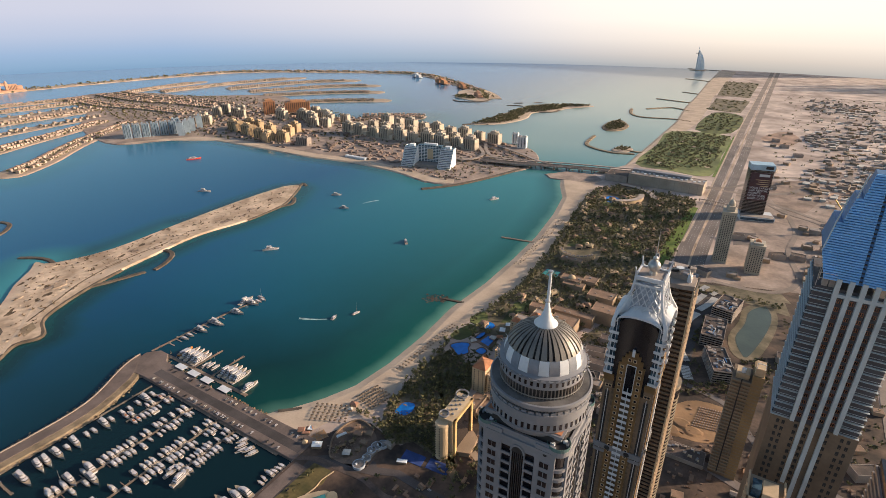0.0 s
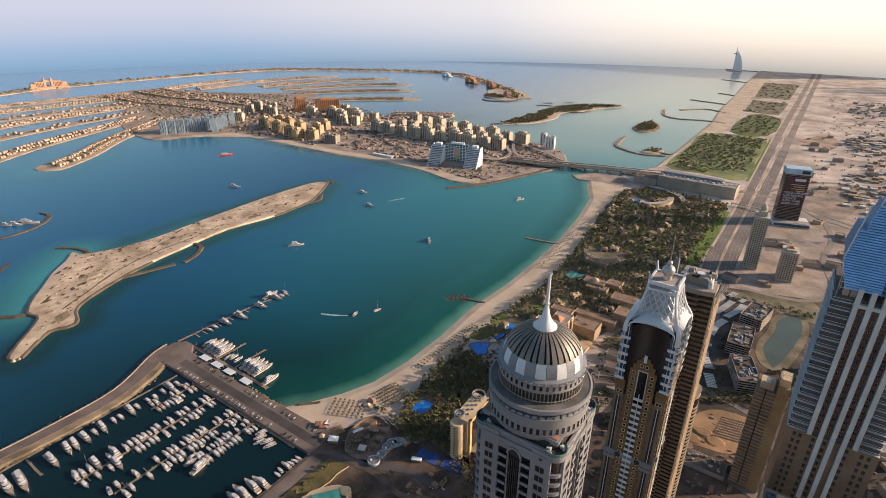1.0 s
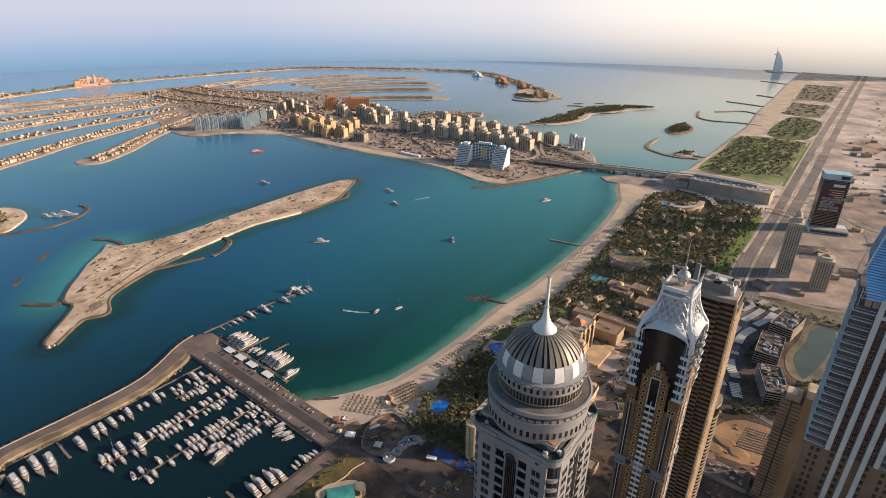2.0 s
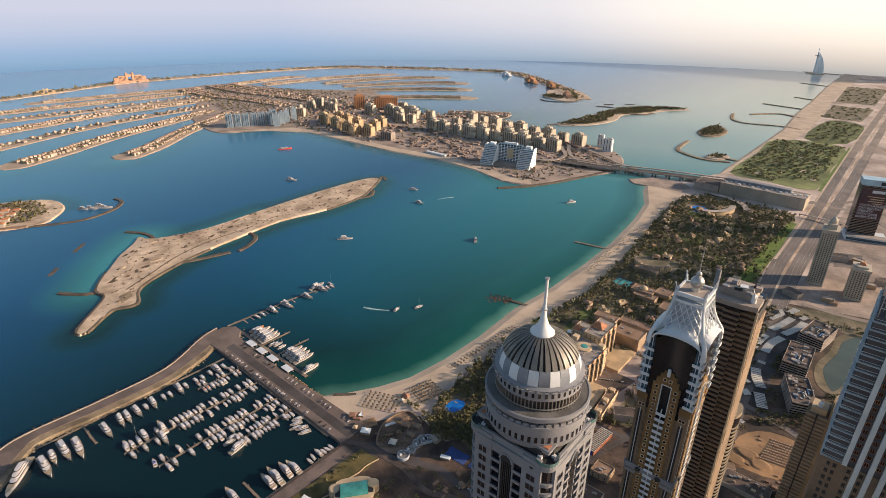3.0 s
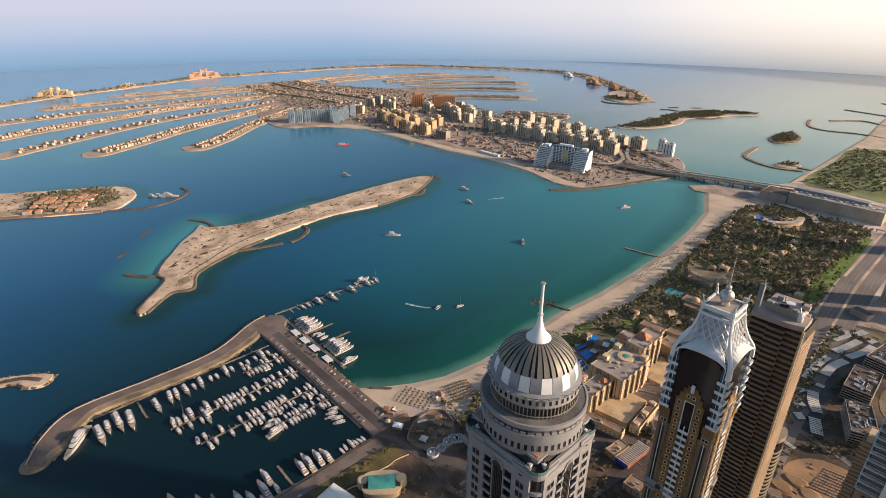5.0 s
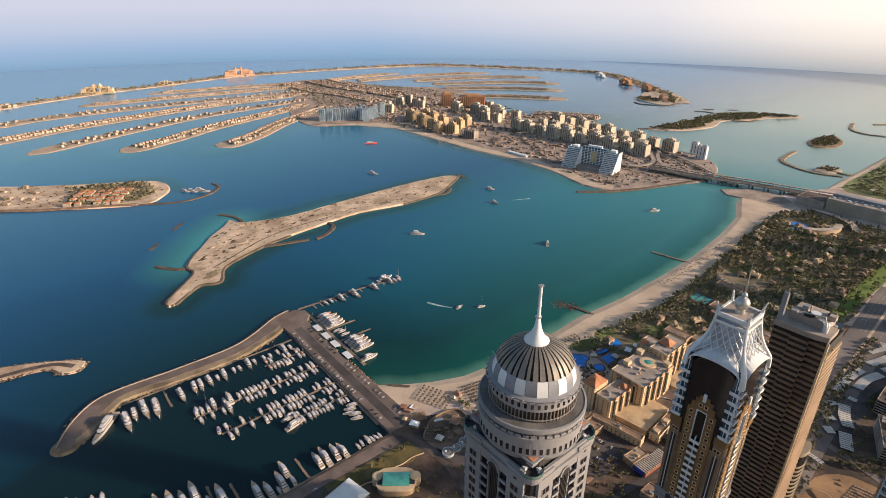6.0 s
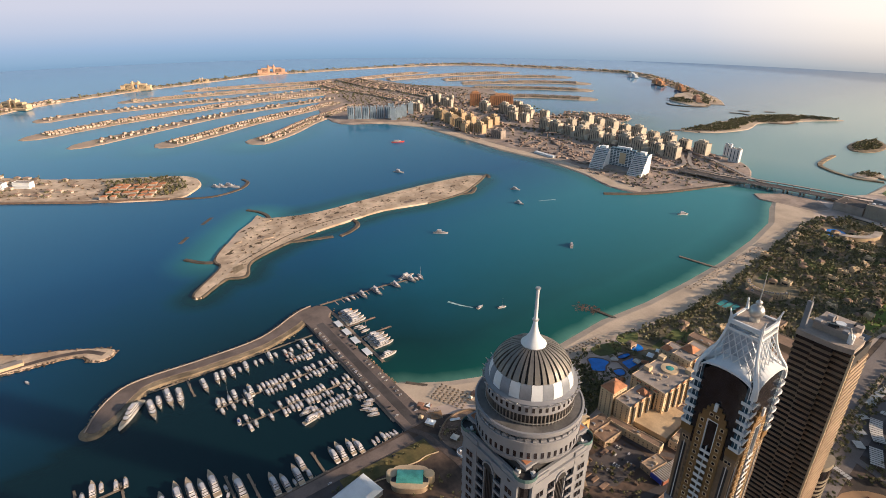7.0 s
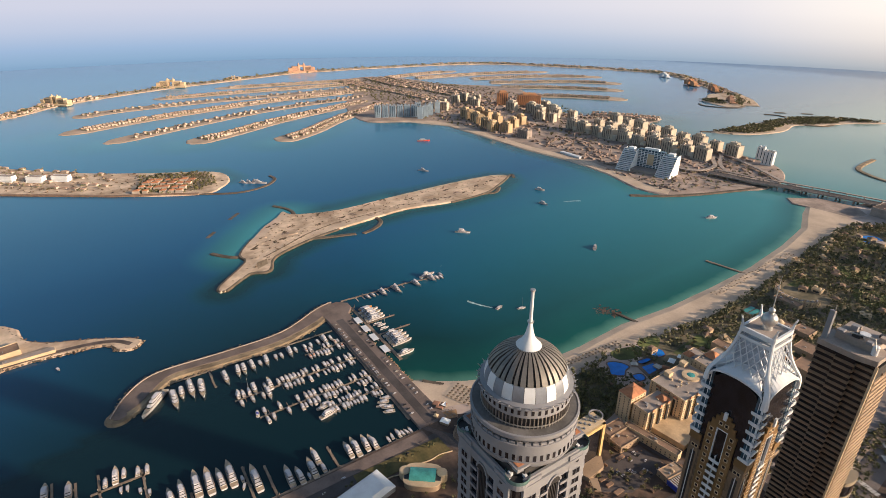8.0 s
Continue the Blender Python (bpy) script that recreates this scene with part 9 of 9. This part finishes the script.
for k in range(700):
    x, y = r.uniform(-2350, -800), r.uniform(1330, 1960)
    if inside(TRUNK, np.array([x]), np.array([y]))[0] and y > 1560 or x < -1480:
        s, h = r.uniform(4, 10), r.uniform(3, 9)
        if inside(TRUNK, np.array([x]), np.array([y]))[0]:
            town.box(x - s, y - s * 0.8, 2.3, x + s, y + s * 0.8, 2.3 + h)
solid("low_town", town, M_SITE, "low podium roofs between the apartment blocks", "buildings", kind="stuff")
woods("island_trees", [(-2400, 1200), (-1500, 1340), (-1100, 1560), (-800, 1700), (-1300, 1900), (-2400, 2050)], 34, 6, 5, 18, 1.7, 61, "street trees of the built-up island")
woods("island_trees", [(-3200, 1400), (-2400, 1300), (-2400, 2050), (-3200, 1750)], 26, 6, 5, 14, 1.9, 62, "trees among the villas at the island's crown")

# outer crescent: hotels, woods and villas
cl = smooth_line(CRESCENT, 8)
house_row(cl[4:20], (-25, 0, 25), 24, 18, 14, 9, 150, "crescent_houses", "cream resort houses on the outer island", 0.75)
house_row(cl[60:104], (-20, 20), 30, 18, 14, 9, 151, "crescent_houses", "reddish resort houses on the outer island", 0.7)
px = [p[0] + r.gauss(0, 22) for p in cl for _ in range(7)]
py = [p[1] + r.gauss(0, 22) for p in cl for _ in range(7)]
me = leaf_cloud(np.array(px), np.array(py), 9, 8, 16, 2.4, 63, 3.0)
me.materials.append(M_HAZETREE)
tagged(new("crescent_trees", me), "dark trees along the outer island", "trees", kind="stuff")


def grand_hotel(x, y, rz, k, wall, label):
    t = thing("grand_hotel", label, "hotel", "hotels on the outer island", (x, y, 3), rz)
    for sx in (-1, 1):
        part("wing", Geo().box(sx * 12 * k, -10 * k, 0, sx * 44 * k, 10 * k, 26 * k), wall, t)
        part("wing_end", Geo().box(sx * 44 * k, -12 * k, 0, sx * 60 * k, 12 * k, 20 * k), wall, t)
        part("tower", Geo().box(sx * 8 * k, -11 * k, 0, sx * 16 * k, 11 * k, 33 * k), wall, t)
        part("turret", Geo().lathe([(4 * k, 33 * k), (3 * k, 36 * k), (0.3, 40 * k)], 12, sx * 12 * k, 0), wall, t)
    part("arch_bridge", Geo().box(-8 * k, -8 * k, 22 * k, 8 * k, 8 * k, 31 * k), wall, t)
    part("podium", Geo().box(-66 * k, -24 * k, 0, 66 * k, 0, 6 * k), wall, t)
    me = Geo().box(-1.2, -0.3, 0, 1.2, 0.3, 20 * k).mesh("window_strip", M_DARK)
    for j in range(6):
        part("window_strip", me, M_DARK, t).matrix_basis = pose((17 + 4.6 * j) * k, -10.05 * k, 3)
        part("window_strip", me, M_DARK, t).matrix_basis = pose(-(17 + 4.6 * j) * k, -10.05 * k, 3)


grand_hotel(-3790, 1400, 78, 1.5, M_PINK, "pink stone hotel with an arched gap in the middle")
grand_hotel(-3520, 520, 62, 1.3, M_CREAM, "cream palace hotel on the outer island")
grand_hotel(-3200, -40, 45, 1.25, M_CREAM, "cream resort hotel on the outer island")
grand_hotel(-3640, 900, 70, 0.7, M_CREAM, "small cream hotel on the outer island")
grand_hotel(-1462, 2756, 130, 0.85, M_PINK, "pale hotel at the end of the outer island")
grand_hotel(-1712, 3010, 140, 0.95, M_REDBROWN, "red-brown hotel at the end of the outer island")
grand_hotel(-2235, 3290, 155, 0.8, M_WHITE, "white domed hotel on the outer island")
grand_hotel(-1920, 3110, 152, 1.0, M_REDBROWN, "long red-brown hotel on the outer island")
slab("island_tip", smooth_line([(-1360, 2655), (-1385, 2740), (-1480, 2850), (-1600, 2950), (-1660, 2900), (-1590, 2760), (-1560, 2680), (-1470, 2640), (-1400, 2625)], 4, True), -1.5, 2.3, M_SAND, "sandy tip of the outer island", "island", flare=6)
slab("groyne", ribbon(smooth_line([(-1520, 2590), (-1475, 2562), (-1400, 2590), (-1357, 2640), (-1362, 2710)], 5), 9), -1.5, 3.0, M_DARKROCK, "curved breakwater round the tip of the outer island", "groyne", flare=3)
woods("crescent_trees", [(-1590, 2690), (-1500, 2655), (-1430, 2670), (-1470, 2720), (-1560, 2790)], 11, 7, 6, 22, 1.6, 97, "dark palms before the hotel at the island's tip", M_TREE)

# sail-shaped hotel off the coast
t = thing("sail_hotel", "tall white sail-shaped hotel on its own islet", "hotel", loc=(-640, 4960, 0))
part("islet", Geo().lathe([(62, -2), (60, 4)], 24), M_SAND, t)
sail = Geo()
for k in range(15):
    u = k / 14
    z, bulge = 4 + 150 * u, 42 * math.cos(u * math.pi / 2) ** 0.7
    sail.v += [(-16, 14, z), (-16 + bulge * 0.7, -10, z), (-16 + bulge * 1.5, 4, z), (-16 + bulge * 0.7, 18, z)]
for k in range(14):
    o = 4 * k
    sail.f += [(o, o + 1, o + 5, o + 4), (o + 1, o + 2, o + 6, o + 5), (o + 2, o + 3, o + 7, o + 6), (o + 3, o, o + 4, o + 7)]
part("sail", sail, M_BRIGHTWHITE, t)
part("mast", Geo().beam((-17, 12, 4), (-17, 12, 176), 3.0), M_BRIGHTWHITE, t)
part("sky_deck", Geo().lathe([(9, 126), (12, 128), (12, 130)], 20, -22, 4), M_LIGHTGREY, t)

# skyline far inland in the haze
for x, y, w, h in ((900, 4700, 22, 330), (815, 4720, 14, 300), (1010, 4720, 26, 300), (1090, 4680, 20, 300), (1160, 4700, 24, 290), (1250, 4660, 16, 310), (1330, 4600, 22, 290), (720, 4760, 18, 285)):
    t = thing("far_tower", "pale tower far inland in the haze", "skyscraper", "far skyline", (x, y, 2))
    part("shaft", Geo().prism(rect(-w, -w, w, w), 0, h, 0.75), M_CONCRETE, t)
    part("cap", Geo().prism(rect(-w * 0.5, -w * 0.5, w * 0.5, w * 0.5), h, h + w * 1.6, 0.2), M_CONCRETE, t)

# sand island: tracks, pits and rock hooks
for k in range(26):
    x, y = r.uniform(-1150, -900), r.uniform(250, 1000)
    if inside(offset(ccw(ISLAND), -16), np.array([x]), np.array([y]))[0]:
        q = r.uniform(2, 6)
        o = [(x + q * 1.2 * math.cos(a) * r.uniform(0.5, 1.4), y + q * 2.6 * math.sin(a) * r.uniform(0.5, 1.4)) for a in [math.pi * 2 * j / 8 for j in range(8)]]
        slab("sand_mound", o, 2.8, 3.06 + (1.2 if k % 3 == 0 else 0.1), M_SITE if k % 3 == 1 else M_DRY, "low mound or hollow in the sand", "ground", flare=1.5, kind="")
slab("beach", [(-1178, 400), (-1114, 333), (-1041, 280), (-1030, 288), (-1096, 346), (-1150, 404)], 2.6, 3.05, M_SAND, "pale sand along the island's west beach", "beach")
slab("beach", smooth_line([(-1010, 425), (-1024, 500), (-1033, 570), (-1048, 566), (-1044, 500), (-1026, 415)], 4, True), 2.6, 3.05, M_SAND, "pale sand cove on the island", "beach")
for x, y, n in ((-1009, 280, 3), (-1013, 290, 2), (-1026, 348, 5), (-1013, 320, 2), (-1083, 386, 2), (-1064, 369, 2), (-1116, 594, 3), (-1123, 638, 2), (-1092, 545, 3), (-1116, 463, 2), (-1120, 365, 2), (-1100, 346, 2), (-1060, 440, 2), (-1075, 500, 3),
                (-1095, 700, 3), (-1070, 660, 2), (-1062, 760, 3), (-1100, 820, 2), (-1085, 900, 3), (-1060, 870, 2), (-1105, 960, 2)):
    for j in range(n):
        cx, cy, w = x + r.gauss(0, 5), y + r.gauss(0, 9), r.uniform(2.2, 4.6)
        o = [(cx + w * 0.8 * math.cos(a) * r.uniform(0.7, 1.3) - w * 0.9 * math.sin(a), cy + w * 1.7 * math.sin(a) * r.uniform(0.7, 1.3)) for a in [math.pi * 2 * k / 9 for k in range(9)]]
        slab("scrub_patch", o, 2.6, 3.12 + 0.01 * j, M_PIT, "dark brown scrubby hollow in the sand", "ground", kind="")
for d, wide in ((0, 4.5), (9, 3.5), (38, 3.0)):
    line = smooth_line([(-890 - d * 0.3, 224 + d * 0.3), (-935 - d * 0.5, 262 + d * 0.4), (-961 - d * 0.8, 287 + d * 0.5), (-993 - d, 345 + d * 0.3), (-1024 - d, 402 + d * 0.2), (-1048 - d, 480), (-1054 - d, 560), (-1062 - d, 700), (-1050 - d, 830), (-1072 - d, 930)], 6)
    slab("track", ribbon(line, wide), 2.6, 3.08 + 0.001 * d, M_SAND, "pale sand track along the island", "road")
slab("track", ribbon(smooth_line([(-957, 286), (-992, 348), (-1026, 408), (-1050, 490), (-1058, 600)], 6), 3), 2.6, 3.135, M_PIT, "dark worn rut between the sand tracks", "road")
slab("pond", [(-912, 262), (-925, 285), (-948, 290), (-940, 268)], 2.0, 3.1, M_ROCK, "walled basin at the tip of the sand island", "basin", kind="")
for line in ([(-990, 385), (-997, 400), (-985, 440), (-970, 493)], [(-1040, 572), (-1012, 575), (-990, 562), (-972, 535), (-963, 508)], [(-1149, 417), (-1180, 422), (-1212, 414), (-1243, 395)], [(-983, 263), (-994, 240), (-1008, 224), (-1037, 204)],
             [(-1105, 1020), (-1120, 1062), (-1098, 1052)], [(-1030, 890), (-1022, 925), (-1050, 960)], [(-1439, 262), (-1396, 350), (-1413, 427), (-1460, 468), (-1500, 466)]):
    slab("groyne", ribbon(smooth_line(line, 6), 7.5), -1.5, 2.0, M_DARKROCK, "dark rock groyne curving into the water", "groyne", flare=2.5)
for line in (ISLAND[:6], ISLAND[20:] + ISLAND[:1], ISLAND[8:14]):
    slab("revetment", ribbon(smooth_line(line, 6), 8), -1.5, 2.92, M_DARKROCK, "dark rock edging of the sand island", "rocks", flare=3)
for line in ([(-1210, 281), (-1244, 311)], [(-1126, 214), (-1154, 236)]):
    slab("reef", ribbon(line, 8), -1.5, 0.25, M_DARKROCK, "dark rocks awash off the island", "groyne", flare=2.5)
rocks("armour_rocks", [smooth_line(SPIT[:12], 3)], 2.4, 120, "dark rocks along the spit's edge", 72, 2.2, 0.8)
rocks("armour_rocks", [smooth_line(ISLAND[:6], 3), smooth_line(ISLAND[8:14], 3), smooth_line(ISLAND[20:] + ISLAND[:1], 3)], 1.5, 150, "dark rocks along the sand island's edge", 71, 1.3, 0.2)
# archipelago island: houses, hotel slabs, gardens, seawall
woods("island_trees", [(-1700, 150), (-1625, 322), (-1555, 330), (-1500, 312), (-1462, 262), (-1530, 120)], 10, 6, 4.5, 26, 1.2, 73, "garden trees of the low island")
house_row([(-1580, 150), (-1520, 260)], (-55, -25, 10, 40), 22, 17, 15, 8, 160, "island_villas", "terracotta villas on the low island", 0.95, M_TERRA)
house_row([(-2100, -380), (-1640, 90)], (-60, -20, 30, 70), 30, 18, 10, 5, 161, "site_cabins", "low cabins on the bare island", 0.6)
for k, (x, y) in enumerate(((-1770, -40), (-1800, -100), (-1850, -170), (-1910, -250))):
    t = block("stepped_hotel", "low white stepped hotel on the bare island", x - 24, y - 9, x + 24, y + 9, 16, M_BRIGHTWHITE, category="hotel", storeys=False, rz=52, group="low white hotels")
    for j in range(4):
        part("balcony_row", Geo().box(-24, -12 + j * 0.8, 3.8 * j, 24, -9, 3.8 * j + 1.6), M_BRIGHTWHITE, t)
slab("sea_wall", ribbon([(-1900, -480), (-1713, -176), (-1542, 68), (-1440, 258)], 9), 0.5, 4.4, M_ROOFTAN, "long brown sea wall of the low island", "wall")
for x, y, k, a in ((-1462, 398, "big", 40), (-1450, 418, "super", 44), (-1474, 384, "large", 38)):
    moor(k, x, y, a)
# spit with a long cream terrace
t = block("spit_terrace", "long cream terrace building on the spit", -815, -150, -804, -62, 5, M_CREAM, M_CONCRETE, "building", storeys=False, rz=2)
block("spit_hall", "low brown-roofed hall on the spit", -850, -140, -825, -105, 8, M_CREAM, M_ROOFTAN, "building", storeys=False, rz=10)
slab("road", ribbon(smooth_line([(-800, -200), (-806, -60), (-795, 5), (-770, 32)], 6), 8), 1.5, 2.75, M_PAVING, "paved track along the spit", "road")
# small mounds, spoil and scrub strewn over the sand island
px, py = scatter(offset(ccw(ISLAND), -9), 17, 90)
rough = Geo()
for x, y in zip(px, py):
    q, hgt = r.uniform(0.8, 3.0), r.uniform(0.2, 0.8)
    o = [(x + q * math.cos(a) * r.uniform(0.6, 1.5), y + 1.5 * q * math.sin(a) * r.uniform(0.6, 1.5)) for a in [math.pi * 2 * j / 6 for j in range(6)]]
    rough.prism(o, 2.9, 3.0 + hgt, 0.35)
solid("sand_spoil", rough, M_DRY, "small heaps of sand strewn over the island", "sand heaps", kind="stuff")
px, py = scatter(offset(ccw(ISLAND), -8), 17, 91)
me = leaf_cloud(px, py, 1.2, 2.6, 9, 0.8, 92, 3.0)
me.materials.append(M_SCRUBLEAF)
tagged(new("island_scrub", me), "sparse brown scrub on the bare island", "scrub", kind="stuff")
px, py = scatter(offset(ccw(ARCHIPELAGO), -10), 24, 93)
me = leaf_cloud(px, py, 1.5, 4.0, 9, 1.2, 94, 2.6)
me.materials.append(M_SCRUBLEAF)
tagged(new("island_scrub", me), "sparse brown scrub on the low island", "scrub", kind="stuff")
